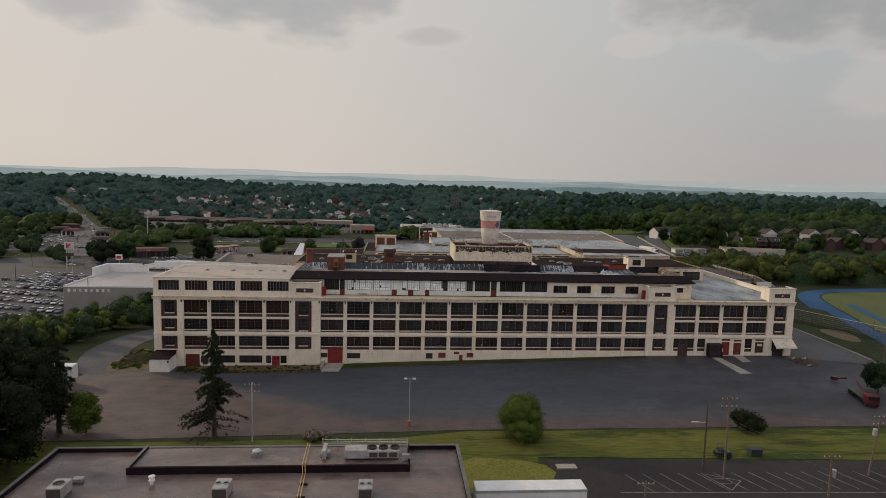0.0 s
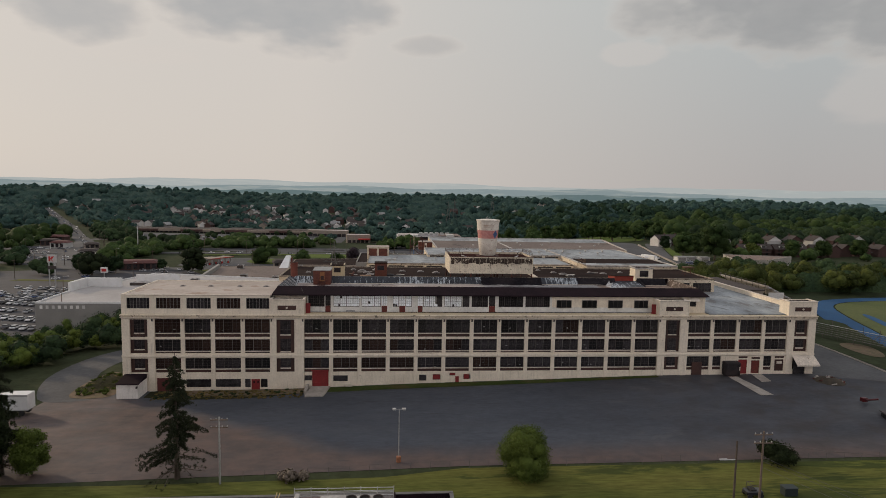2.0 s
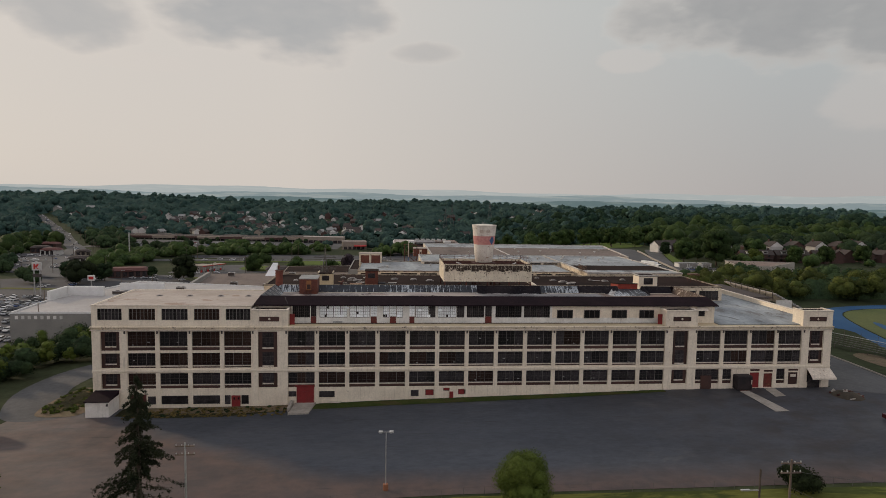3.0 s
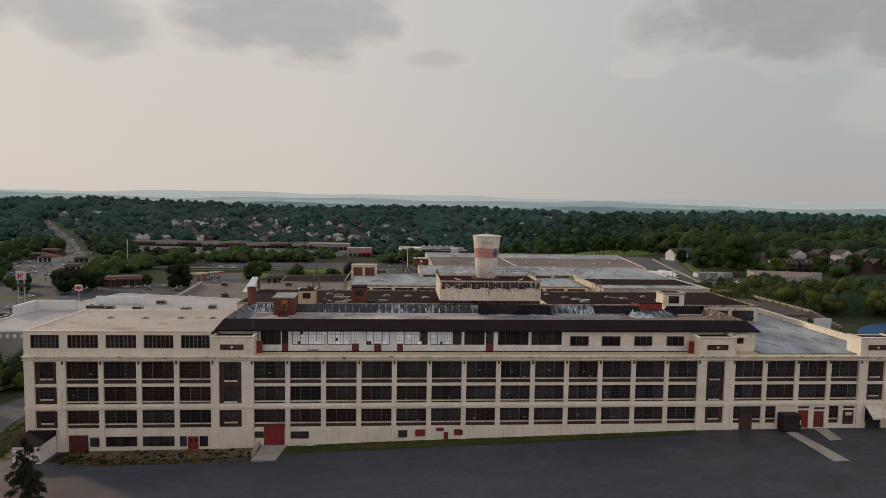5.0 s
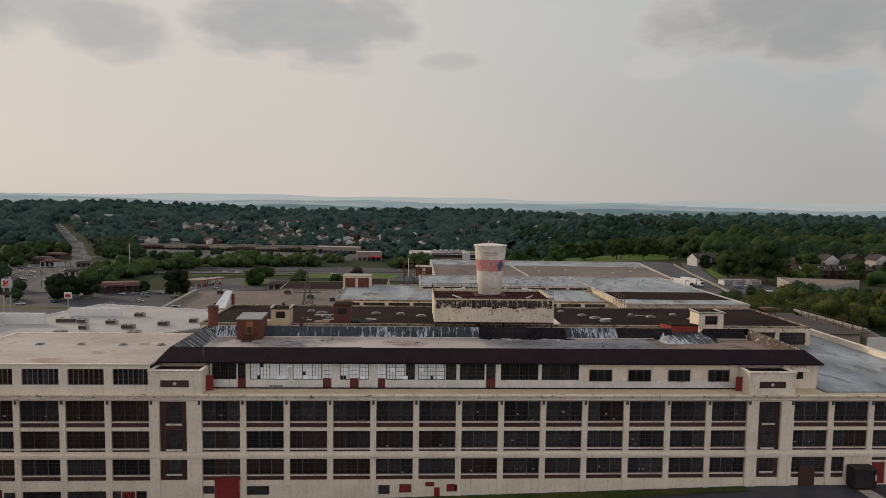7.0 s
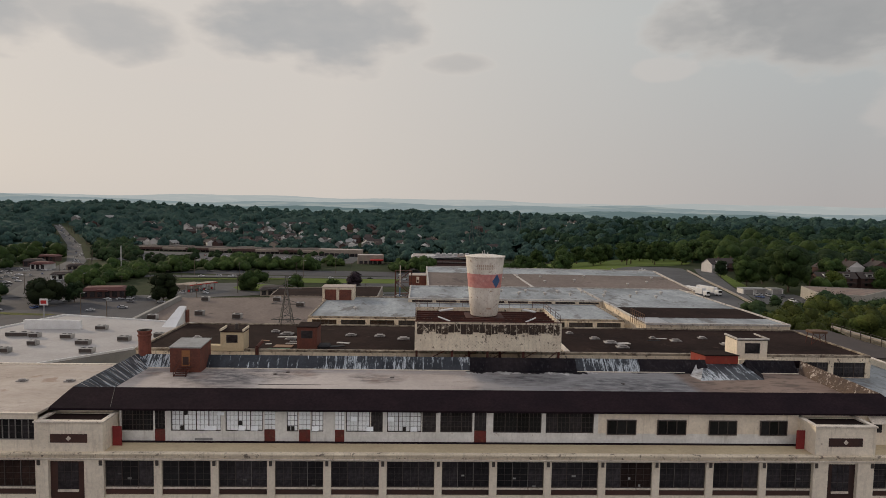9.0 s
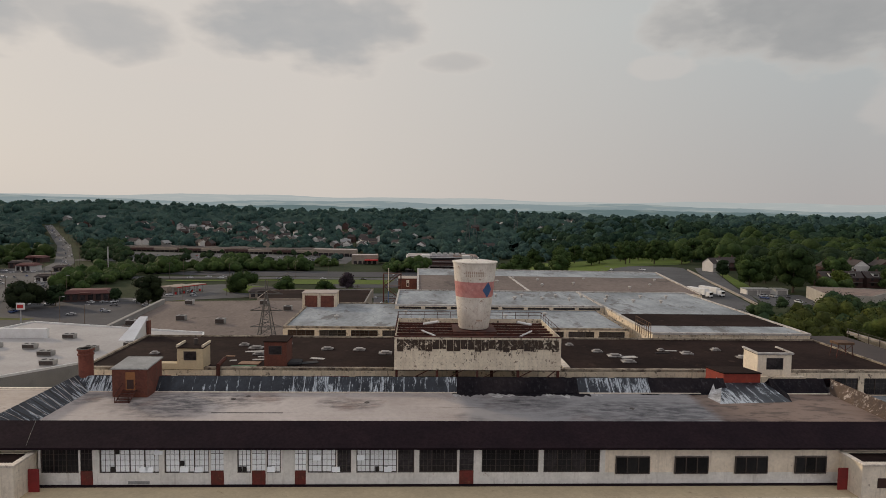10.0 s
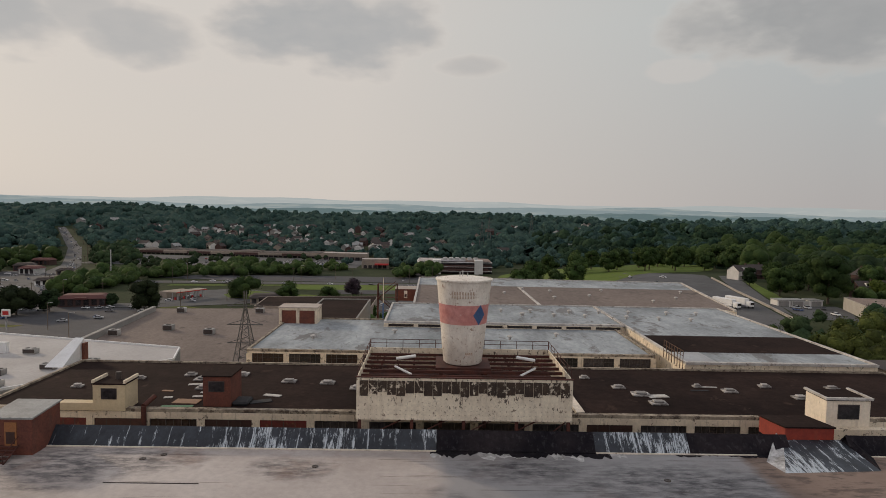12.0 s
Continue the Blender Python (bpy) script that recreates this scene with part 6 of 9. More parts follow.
# ---- open ground ----
def rounded(poly, times=2):
    """Cuts the corners of an outline."""
    for _ in range(times):
        out = []
        for (xa, ya), (xb, yb) in zip(poly, poly[1:] + poly[:1]):
            out += [(lerp(xa, xb, 0.25), lerp(ya, yb, 0.25)), (lerp(xa, xb, 0.75), lerp(ya, yb, 0.75))]
        poly = out
    return poly


def patch(name, poly, mt, lift, label, category, step=4.0, kind="structure", smooth=0):
    """A surface laid on the land over a polygon, cut into a grid that follows the slopes."""
    poly = np.array(rounded(poly, smooth), float)
    bm = bmesh.new()
    vs = [bm.verts.new((x, y, 0)) for x, y in poly]
    bm.faces.new(vs)
    x0, y0 = poly.min(0)
    x1, y1 = poly.max(0)
    for k in range(1, int((x1 - x0) / step)):
        bmesh.ops.bisect_plane(bm, geom=bm.verts[:] + bm.edges[:] + bm.faces[:], plane_co=(x0 + k * step, 0, 0), plane_no=(1, 0, 0))
    for k in range(1, int((y1 - y0) / step)):
        bmesh.ops.bisect_plane(bm, geom=bm.verts[:] + bm.edges[:] + bm.faces[:], plane_co=(0, y0 + k * step, 0), plane_no=(0, 1, 0))
    for v in bm.verts:
        v.co.z = float(land(v.co.x, v.co.y)) + lift
    bmesh.ops.recalc_face_normals(bm, faces=bm.faces[:])
    if bm.faces and sum(f.normal.z for f in bm.faces) < 0:
        bmesh.ops.reverse_faces(bm, faces=bm.faces[:])
    me = bpy.data.meshes.new(name)
    bm.to_mesh(me)
    bm.free()
    me.materials.append(mt)
    return tagged(new(name, me), label, category, "", kind)


def ground_sheet():
    xs = np.unique(np.concatenate([np.linspace(-4200, -400, 40), np.linspace(-400, 400, 161), np.linspace(400, 4200, 40)]))
    ys = np.unique(np.concatenate([np.linspace(-900, -160, 12), np.linspace(-160, 400, 113), np.linspace(400, 1700, 60), np.linspace(1700, 4800, 24)]))
    X, Y = np.meshgrid(xs, ys)
    V = np.stack([X, Y, land(X, Y)], -1).reshape(-1, 3)
    nx = len(xs)
    i = (np.arange(len(ys) - 1)[:, None] * nx + np.arange(nx - 1)[None, :]).ravel()
    Q = np.stack([i, i + 1, i + nx + 1, i + nx], -1)
    me = mesh_np("ground", V, Q, EARTH)
    me.polygons.foreach_set("use_smooth", [True] * len(me.polygons))
    tagged(new("ground", me), "green and bare ground reaching to the horizon", "ground", "", "structure")


ground_sheet()
patch("parking_lot", [(-52, -46), (18, -42.5), (30, -41.8), (128, -41), (130, -4), (117, 0.1), (-37, 0.1), (-50, -6)], ASPHALT, 0.05, "blue-grey asphalt yard with reddish fields", "yard")
patch("worn_grass", [(26.5, -52), (40, -54), (42, -59), (36, -64), (26.5, -64)], STRAW, 0.1, "straw and yellow-green worn grass beside the building", "grass", 3.0, smooth=1)
patch("side_road", [(-50, -8), (-38, -4), (-46, 6), (-49, 16), (-46, 30), (-38, 40), (-43, 46), (-56, 32), (-59, 14), (-56, 2)], ASPHALT_ROAD, 0.07, "grey side road curving round the factory", "road", smooth=2)
patch("grass_strip", [(-70, -56), (-70, -45), (-20, -46), (18, -45), (30, -42.5), (128, -42.5), (150, -50), (150, -57), (40, -52.5), (38, -64), (-70, -64)], GRASS, 0.06, "strip of mown grass between the yards", "grass")
patch("grass_bank", [(-6, -0.2), (79, -0.2), (79, -1.6), (50, -2.8), (20, -3.4), (6, -3.6)], BANK_GRASS, 0.12, "thin grass along the factory wall", "grass", 3.0)
patch("soil_bank", [(-28, -0.2), (1.5, -0.2), (1.5, -3.6), (-10, -4.2), (-27, -3.4)], SOIL, 0.14, "bare weedy soil along the wall", "soil", 3.0)
patch("soil_bank", [(-47.5, -3.5), (-43, -4.6), (-38, -3.8), (-37.6, 5), (-42, 13), (-46, 15), (-48, 6)], SOIL, 0.12, "bare soil at the grass corner", "soil", 3.0, smooth=2)
def corner_mound():
    """A low rough grassy mound by the side road."""
    rs = np.random.RandomState(12)
    n = 26
    gx, gy = np.meshgrid(np.linspace(-47.6, -39.5, n), np.linspace(-2.5, 13.5, n))
    e = np.clip(1 - ((gx + 43.4) / 4.0) ** 2 - ((gy - 5.5) / 7.6) ** 2, -0.4, 1)
    V = np.stack([gx, gy, land(gx, gy) + 0.05 + 0.5 * e + 0.10 * rs.normal(size=e.shape)], -1).reshape(-1, 3)
    i = (np.arange(n - 1)[:, None] * n + np.arange(n - 1)[None, :]).ravel()
    me = mesh_np("grass_mound", V, np.stack([i, i + 1, i + n + 1, i + n], -1), WEEDY)
    me.polygons.foreach_set("use_smooth", [True] * len(me.polygons))
    tagged(new("grass_mound", me), "rough grassy mound by the side road", "mound", "", "structure")


corner_mound()
patch("car_park", [(41, -53.5), (150, -57.5), (170, -170), (41, -170)], CAR_PARK, 0.08, "dark asphalt car park with faded lines", "car park")
patch("concrete_walk", [(94.9, -1.9), (97.0, -1.9), (98.2, -13.6), (95.3, -13.8)], CONCRETE, 0.14, "pale concrete drive strip", "pavement", 3.0)
patch("concrete_walk", [(101.4, -0.3), (103.8, -0.3), (103.0, -5.4), (100.5, -5.8)], CONCRETE, 0.14, "short stained concrete ramp at the loading doors", "pavement", 3.0)
patch("east_road", [(117, -2), (129, -6), (138.5, -10), (139.5, 35), (143, 62), (152, 95), (136, 95), (126, 62), (117, 40)], ASPHALT_ROAD, 0.08, "grey road along the works' east side", "road")


# ---- trees ----
def leaf_cloud(rs, centres, radii, count, size, flat=0.8, ruffle=0.55, lo=0.72, span=0.34, slim=0.75):
    """Many small leaf clumps on and round lumps; returns corners and faces."""
    k = rs.randint(0, len(centres), count)
    d = rs.normal(size=(count, 3))
    d /= np.linalg.norm(d, axis=1)[:, None]
    r = radii[k] * (lo + span * rs.rand(count))
    p = centres[k] + d * r[:, None] * np.array([1, 1, flat])
    nrm = d + rs.normal(size=(count, 3)) * ruffle
    nrm /= np.linalg.norm(nrm, axis=1)[:, None]
    u = np.cross(nrm, rs.normal(size=(count, 3)))
    u /= np.linalg.norm(u, axis=1)[:, None] + 1e-9
    w = np.cross(nrm, u)
    s = size * (0.6 + 0.8 * rs.rand(count))[:, None]
    a, b = u * s, w * s * slim
    V = np.stack([p - a * 0.9, p - b + a * 0.1, p + a, p + b - a * 0.15], 1).reshape(-1, 3)
    Q = np.arange(count * 4).reshape(-1, 4)
    return V, Q


def leaf_lumps(rs, centres, radii, ns=8, nl=5, flat=0.85, rough=0.10):
    """Uneven rounded masses of foliage; returns corners and faces."""
    th = np.linspace(radians(3), radians(150), nl)
    ph = np.arange(ns) * 2 * math.pi / ns
    c = len(centres)
    spin = (rs.rand(c) * 6.28)[:, None, None] + ph[None, None, :]
    st, ct = np.sin(th)[None, :, None], np.cos(th)[None, :, None]
    B = np.stack([np.cos(spin) * st, np.sin(spin) * st, np.broadcast_to(ct, (c, nl, ns)) * flat], -1)
    B = B * (1 + rough * rs.normal(size=(c, nl, ns, 1)).clip(-1.8, 1.8))
    V = centres[:, None, None] + radii[:, None, None, None] * B
    i, j = np.arange(ns), np.arange(nl - 1)[:, None]
    i2 = (i + 1) % ns
    q = np.stack([j * ns + i, (j + 1) * ns + i, (j + 1) * ns + i2, j * ns + i2], -1).reshape(-1, 4)
    Q = q[None] + (np.arange(c) * ns * nl)[:, None, None]
    return V.reshape(-1, 3), Q.reshape(-1, 4)


def foliage(name, sets, leaf):
    """Joins sets of corners and faces into one smooth crown."""
    VV, QQ, base = [], [], 0
    for V, Q in sets:
        VV.append(V)
        QQ.append(Q + base)
        base += len(V)
    me = mesh_np(name, np.concatenate(VV), np.concatenate(QQ), [leaf])
    me.polygons.foreach_set("use_smooth", [True] * len(me.polygons))
    return me


def tree(name, label, x, y, h, w, leaf, seed, count=1600, size=0.42, trunk_h=0.28, lumps=16, flat=0.85, z=None):
    rs = np.random.RandomState(seed)
    z = float(land(x, y)) if z is None else z
    t = thing(name, label, "tree", at=(x, y, z))
    th = h * trunk_h
    m = Mesh()
    m.bar((0, 0, -0.3), (0.1, 0, th), h * 0.028, 8, h * 0.02)
    cs, rr = [], []
    for i in range(lumps):
        a = rs.rand() * 2 * math.pi
        f = (i + rs.rand()) / lumps
        zz = th + (h - th) * (0.10 + 0.76 * f)
        env = math.sin(math.pi * (0.20 + 0.66 * f)) ** 0.7 if trunk_h > 0.05 else math.sin(math.pi * (0.34 + 0.56 * f)) ** 0.8
        rad = w / 2 * env * (0.40 + 0.34 * rs.rand())
        cs.append((math.cos(a) * rad, math.sin(a) * rad, zz))
        rr.append(w * (0.13 + 0.09 * rs.rand()))
    for c in cs[:7]:
        m.bar((0.1, 0, th * 0.9), (c[0] * 0.8, c[1] * 0.8, c[2]), h * 0.012, 5, h * 0.004)
    m.bar((0.1, 0, th), (0, 0, h * 0.85), h * 0.02, 6, h * 0.005)
    part("trunk", m, BARK, t)
    cs, rr = np.array(cs), np.array(rr)
    near = size < 0.3
    sets = [leaf_cloud(rs, cs, rr, count, size, flat, 0.6, 0.66 if near else 0.86, 0.62 if near else 0.32), leaf_lumps(rs, cs, rr * (0.66 if near else 0.84), 8, 5, flat, 0.1)]
    part("crown", foliage("crown", sets, leaf), None, t)
    return t


def spruce(x, y, h, w, seed):
    rs = np.random.RandomState(seed)
    t = thing("spruce_tree", "dark ragged spruce with bare lower limbs", "tree", at=(x, y, float(land(x, y))))
    m = Mesh()
    m.bar((0, 0, -0.3), (0, 0, h), h * 0.022, 8, 0.03)
    P = []
    whorls = 30
    for i in range(whorls * 4):
        f = (i // 4 + 0.3 * rs.rand()) / whorls
        z = h * (0.08 + 0.91 * f)
        reach = 1.0 - 0.35 * (i // 4 % 3 == 1)
        L = w / 2 * (1 - f) ** 0.85 * (0.45 + 0.65 * rs.rand()) * reach + 0.2
        a = rs.rand() * 2 * math.pi
        tip = Vector((math.cos(a) * L, math.sin(a) * L, z - L * (0.30 + 0.25 * rs.rand()) + 0.1))
        m.bar((0, 0, z), tip, 0.05 * (1 - f) + 0.02, 4, 0.012, cap=False)
        dens = 0.08 if f < 0.12 else (0.35 if rs.rand() < 0.3 else 1.0)
        for k in range(int((L + 0.4) * 22 * dens)):
            s = 0.12 + 0.90 * rs.rand()
            side = rs.normal() * 0.13 * L * (1.15 - s)
            P.append((tip.x * s - math.sin(a) * side, tip.y * s + math.cos(a) * side, z + (tip.z - z) * s ** 1.3 - 0.45 * rs.rand() ** 2))
    part("trunk", m, BARK, t)
    P = np.array(P)
    V, Q = leaf_cloud(rs, P, np.full(len(P), 0.16), len(P) * 7, 0.20, 1.3, 0.9, 0.2, 0.9, 0.16)
    part("crown", mesh_np("crown", V, Q, NEEDLE), None, t)
    return t


def grove(name, label, pts, hs, ws, leaf, seed, per=70, size=1.5, category="woodland", mass=1.0):
    """Woods: crowns of rounded leafy masses dressed with leaf clumps, as one mesh."""
    rs = np.random.RandomState(seed)
    n, ns, nl = (4, 7, 4) if size > 1.2 else ((5, 8, 5) if size > 0.45 else (8, 6, 5))
    P, hs, ws = np.array(pts, float), np.asarray(hs, float)[:, None], np.asarray(ws, float)[:, None]
    K = len(P)
    z = land(P[:, 0], P[:, 1])[:, None]
    a = rs.rand(K, 1) * 6.28 + np.arange(n) * 6.28 / (n - 1) + 0.5 * rs.rand(K, n)
    f = rs.rand(K, n)
    off = ws * 0.25 * (0.6 + 0.5 * rs.rand(K, n))
    zz = z + hs * (0.32 + 0.26 * f)
    rr = ws * (0.22 + 0.10 * rs.rand(K, n)) * mass
    off[:, 0] *= 0.25
    zz[:, 0] = (z + hs * 0.62)[:, 0]
    rr[:, 0] = (ws * (0.29 + 0.06 * rs.rand(K, 1)) * mass)[:, 0]
    rr = np.minimum(rr, hs * 0.36)
    C = np.stack([P[:, :1] + np.cos(a) * off, P[:, 1:] + np.sin(a) * off, zz], -1).reshape(-1, 3)
    R = rr.reshape(-1)
    near = size < 0.32
    sets = [leaf_cloud(rs, C, R, per * K, size, 0.92, 0.6, 0.74 if near else 0.93, 0.46 if near else 0.19), leaf_lumps(rs, C, R * (0.76 if near else 0.93), ns, nl, 0.92, 0.12 if near else 0.07)]
    me = foliage(name, sets, leaf)
    return tagged(new(name, me), label, category, "", "stuff")


def understory(name, label, x0, x1, y0, y1, step, height, keep, leaf, seed):
    """The lower canopy that closes the gaps between the crowns of a wood: one uneven leafy sheet."""
    rs = np.random.RandomState(seed)
    gx, gy = np.meshgrid(np.arange(x0, x1, step), np.arange(y0, y1, step))
    ok = np.array([[keep(x, y) for x, y in zip(a, b)] for a, b in zip(gx, gy)])
    gx, gy = gx + (rs.rand(*gx.shape) - 0.5) * step * 0.7, gy + (rs.rand(*gx.shape) - 0.5) * step * 0.7
    inner = ok.copy()
    inner[1:-1, 1:-1] &= ok[:-2, 1:-1] & ok[2:, 1:-1] & ok[1:-1, :-2] & ok[1:-1, 2:]
    z = land(gx, gy) + np.where(inner, height * (0.15 + 1.25 * rs.rand(*gx.shape) ** 1.3), -0.6)
    ny, nx = gx.shape
    i = (np.arange(ny - 1)[:, None] * nx + np.arange(nx - 1)[None, :])
    use = (ok[:-1, :-1] | ok[1:, :-1] | ok[:-1, 1:] | ok[1:, 1:])
    i = i[use]
    me = mesh_np(name, np.stack([gx, gy, z], -1).reshape(-1, 3), np.stack([i, i + 1, i + nx + 1, i + nx], -1), leaf)
    me.polygons.foreach_set("use_smooth", [True] * len(me.polygons))
    return tagged(new(name, me), label, "woodland", "", "stuff")


def scatter(n, x0, x1, y0, y1, seed, keep=None):
    rs = np.random.RandomState(seed)
    out = []
    while len(out) < n:
        p = (lerp(x0, x1, rs.rand()), lerp(y0, y1, rs.rand()))
        if keep is None or keep(*p):
            out.append(p)
    return out


def woods(name, label, pts, h, w, leaf, seed, per=60, size=1.6):
    rs = np.random.RandomState(seed + 1)
    k = len(pts)
    hs, ws = h * (0.6 + 0.75 * rs.rand(k) ** 1.5), w * (0.6 + 0.8 * rs.rand(k))
    return grove(name, label, pts, hs, ws, leaf, seed, per, size)


tree("round_tree", "bushy bright green tree on the grass strip", 38.6, -45.8, 7.6, 8.2, LEAF_LIGHT, 11, 30000, 0.10, 0.02, 52)
spruce(-11.4, -44.0, 18.4, 12.5, 3)

# hedge bank by the side road, tall dark trees at the yard's west end
def near_line(x, y, line, d):
    for (xa, ya), (xb, yb) in zip(line[:-1], line[1:]):
        t = min(1, max(0, ((x - xa) * (xb - xa) + (y - ya) * (yb - ya)) / ((xb - xa) ** 2 + (yb - ya) ** 2)))
        if math.hypot(x - lerp(xa, xb, t), y - lerp(ya, yb, t)) < d:
            return True
    return False


HEDGE = [(-54, 60), (-62, 54), (-74, 36), (-80, 14), (-94, 0), (-122, -8)]
# sunlight on the hedge is painted: dark leaves below, light leaves on top
woods("hedge_bank", "dense green hedge and shrubs along the side road", scatter(130, -135, -38, -30, 84, 21, lambda x, y: near_line(x, y, HEDGE, 14)), 7.6, 6.4, LEAF_DARK, 21, 900, 0.21)
woods("hedge_bank", "yellow-green hedge tops with sunlight painted as lighter leaves", scatter(95, -130, -38, -26, 80, 22, lambda x, y: near_line(x, y, HEDGE, 12)), 8.0, 4.8, LEAF_LIGHT, 22, 700, 0.17)
for i, (x, y, h, w) in enumerate(((-38, -46, 12.5, 9), (-46.5, -43, 13, 10), (-43, -54, 14, 11), (-36, -56, 11, 9), (-53, -50, 15, 12), (-39, -66, 13, 11), (-50, -64, 14, 12), (-60, -58, 15, 12), (-61, -40, 13, 12), (-34, -76, 12, 10), (-46, -78, 13, 11))):
    tree("broadleaf_tree", "tall dark tree at the yard's west edge", x, y, h * 1.28, w * 1.1, LEAF_DEEP, 40 + i, 8500, 0.2, 0.12, 34)
spruce(-36.5, -42.0, 18.5, 9.0, 5)
spruce(-44.0, -39.0, 17.0, 9.0, 6)
tree("broadleaf_tree", "light green young tree at the yard's edge", -32.4, -42.0, 7.2, 5.2, LEAF_LIGHT, 58, 12000, 0.13, 0.06, 30)
tree("broadleaf_tree", "dark green tree by the east road", 119.0, -25.0, 6.5, 6.2, LEAF_DARK, 60, 6000, 0.18, 0.2, 20)
woods("rounded_bush", "dark rounded bush on the grass strip", [(78.4, -42.8), (80.2, -43.4)], 5.0, 5.2, LEAF_DEEP, 62, 1800, 0.14)

# woods out to the hills
far = lambda x, y: abs(x - 30) < 0.78 * (y + 200)
AVENUE = [(-200, 312), (-246, 436), (-316, 576), (-431, 780), (-509, 893), (-579, 994)]
hp = random.Random(3)
FAR_HOUSES = []
for i in range(150):
    y = hp.uniform(790, 1130)
    x = hp.gauss(-0.26, 0.14) * (y + 120) + 60 if i % 3 else hp.uniform(-0.5, 0.25) * (y + 120) + 60
    if not near_line(x, y, AVENUE, 22):
        FAR_HOUSES.append((x, y, hp.uniform(9, 15), hp.uniform(5, 8), hp.choice((0, 0, 1, 2, 3, 4)), hp.uniform(-0.5, 0.5) + (math.pi / 2 if hp.random() < 0.5 else 0)))


def open_wood(x, y):
    """Keeps the avenue and the ground before the houses free of trees."""
    if not far(x, y) or near_line(x, y, AVENUE, 17):
        return False
    return not any(abs(x - h[0]) < 11 and -20 < y - h[1] < 6 for h in FAR_HOUSES)


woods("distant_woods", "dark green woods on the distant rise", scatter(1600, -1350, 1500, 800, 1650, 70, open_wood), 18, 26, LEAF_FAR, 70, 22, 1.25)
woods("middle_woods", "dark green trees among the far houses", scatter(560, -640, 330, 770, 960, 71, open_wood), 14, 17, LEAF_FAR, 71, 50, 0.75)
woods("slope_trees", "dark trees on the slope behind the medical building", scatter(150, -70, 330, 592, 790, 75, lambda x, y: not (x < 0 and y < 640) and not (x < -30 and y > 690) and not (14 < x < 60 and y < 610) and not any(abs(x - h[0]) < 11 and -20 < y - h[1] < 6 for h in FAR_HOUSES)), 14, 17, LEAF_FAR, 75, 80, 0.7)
woods("east_woods", "deep green woods east of the works", scatter(250, 240, 760, 400, 600, 72, lambda x, y: x > 262 + (y - 400) * 0.1), 18, 22, LEAF, 72, 260, 0.62)
woods("east_woods", "deep blue-green woods on the eastern rise", scatter(560, 190, 1000, 590, 950, 74, lambda x, y: x > 130 + (y - 600) * 0.2), 18, 23, LEAF_EAST, 74, 80, 1.21)
woods("track_trees", "row of leafy trees beside the sports track", scatter(120, 128, 330, 112, 150, 73, lambda x, y: y > 106 + (x - 128) * 0.06), 13.0, 10, LEAF_ROW, 73, 560, 0.3)

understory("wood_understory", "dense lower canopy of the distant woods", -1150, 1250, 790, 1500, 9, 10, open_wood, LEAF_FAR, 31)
understory("wood_understory", "dense lower canopy of the eastern woods", 190, 800, 400, 800, 8, 9, lambda x, y: x > (262 + (y - 400) * 0.1 if y < 600 else 150 + (y - 600) * 0.2), LEAF_EAST, 32)
understory("row_understory", "dark hedge under the row of trees by the track", 128, 330, 110, 152, 3.0, 6, lambda x, y: 112 + (x - 128) * 0.06 < y < 150, LEAF_DARK, 33)

# far hills
def far_hills():
    for k, (d, left, right, wave, seed) in enumerate(((3000, 30, 14, 13, 4), (3750, 58, 44, 15, 9), (4600, 84, 92, 14, 2))):
        xs = np.linspace(-3900, 4200, 700)
        rs = np.random.RandomState(seed)
        ph = rs.rand(8) * 6.28
        top = lerp(left, right, sstep(-1800, 2200, xs)) + wave * (0.6 * np.sin(xs / 760 + ph[0]) + 0.45 * np.sin(xs / 290 + ph[1]) + 0.25 * np.sin(xs / 120 + ph[2]))
        top = top + (2.2 - 0.5 * k) * np.abs(np.sin(xs / 31 + ph[3]) * np.sin(xs / 47 + ph[4])) + (1.4 - 0.4 * k) * rs.rand(len(xs))
        V, Q = [], []
        for dy, f in ((-700, 0.0), (-420, 0.45), (-200, 0.8), (0, 1.0), (150, 0.4)):
            yy = np.minimum(np.sqrt(np.maximum(d * d - xs * xs * 0.35, 4e6)), 4700) + dy * 0.5
            V.append(np.stack([xs, yy, -60 + (top + 60) * f], -1))
        n = len(xs)
        for r in range(4):
            i = np.arange(n - 1) + r * n
            Q.append(np.stack([i, i + 1, i + n + 1, i + n], -1))
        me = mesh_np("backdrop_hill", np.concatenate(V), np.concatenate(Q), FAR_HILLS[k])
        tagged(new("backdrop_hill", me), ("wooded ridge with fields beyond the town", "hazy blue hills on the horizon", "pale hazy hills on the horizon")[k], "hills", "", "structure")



far_hills()


# ---- the yards and the near buildings ----
HUT_WHITE = mat("white_block_paint", (0.80, 0.76, 0.70), 0.85, (0.66, 0.62, 0.56), 0.5, 0.7, 4.0, 0.15, streak=0.3)


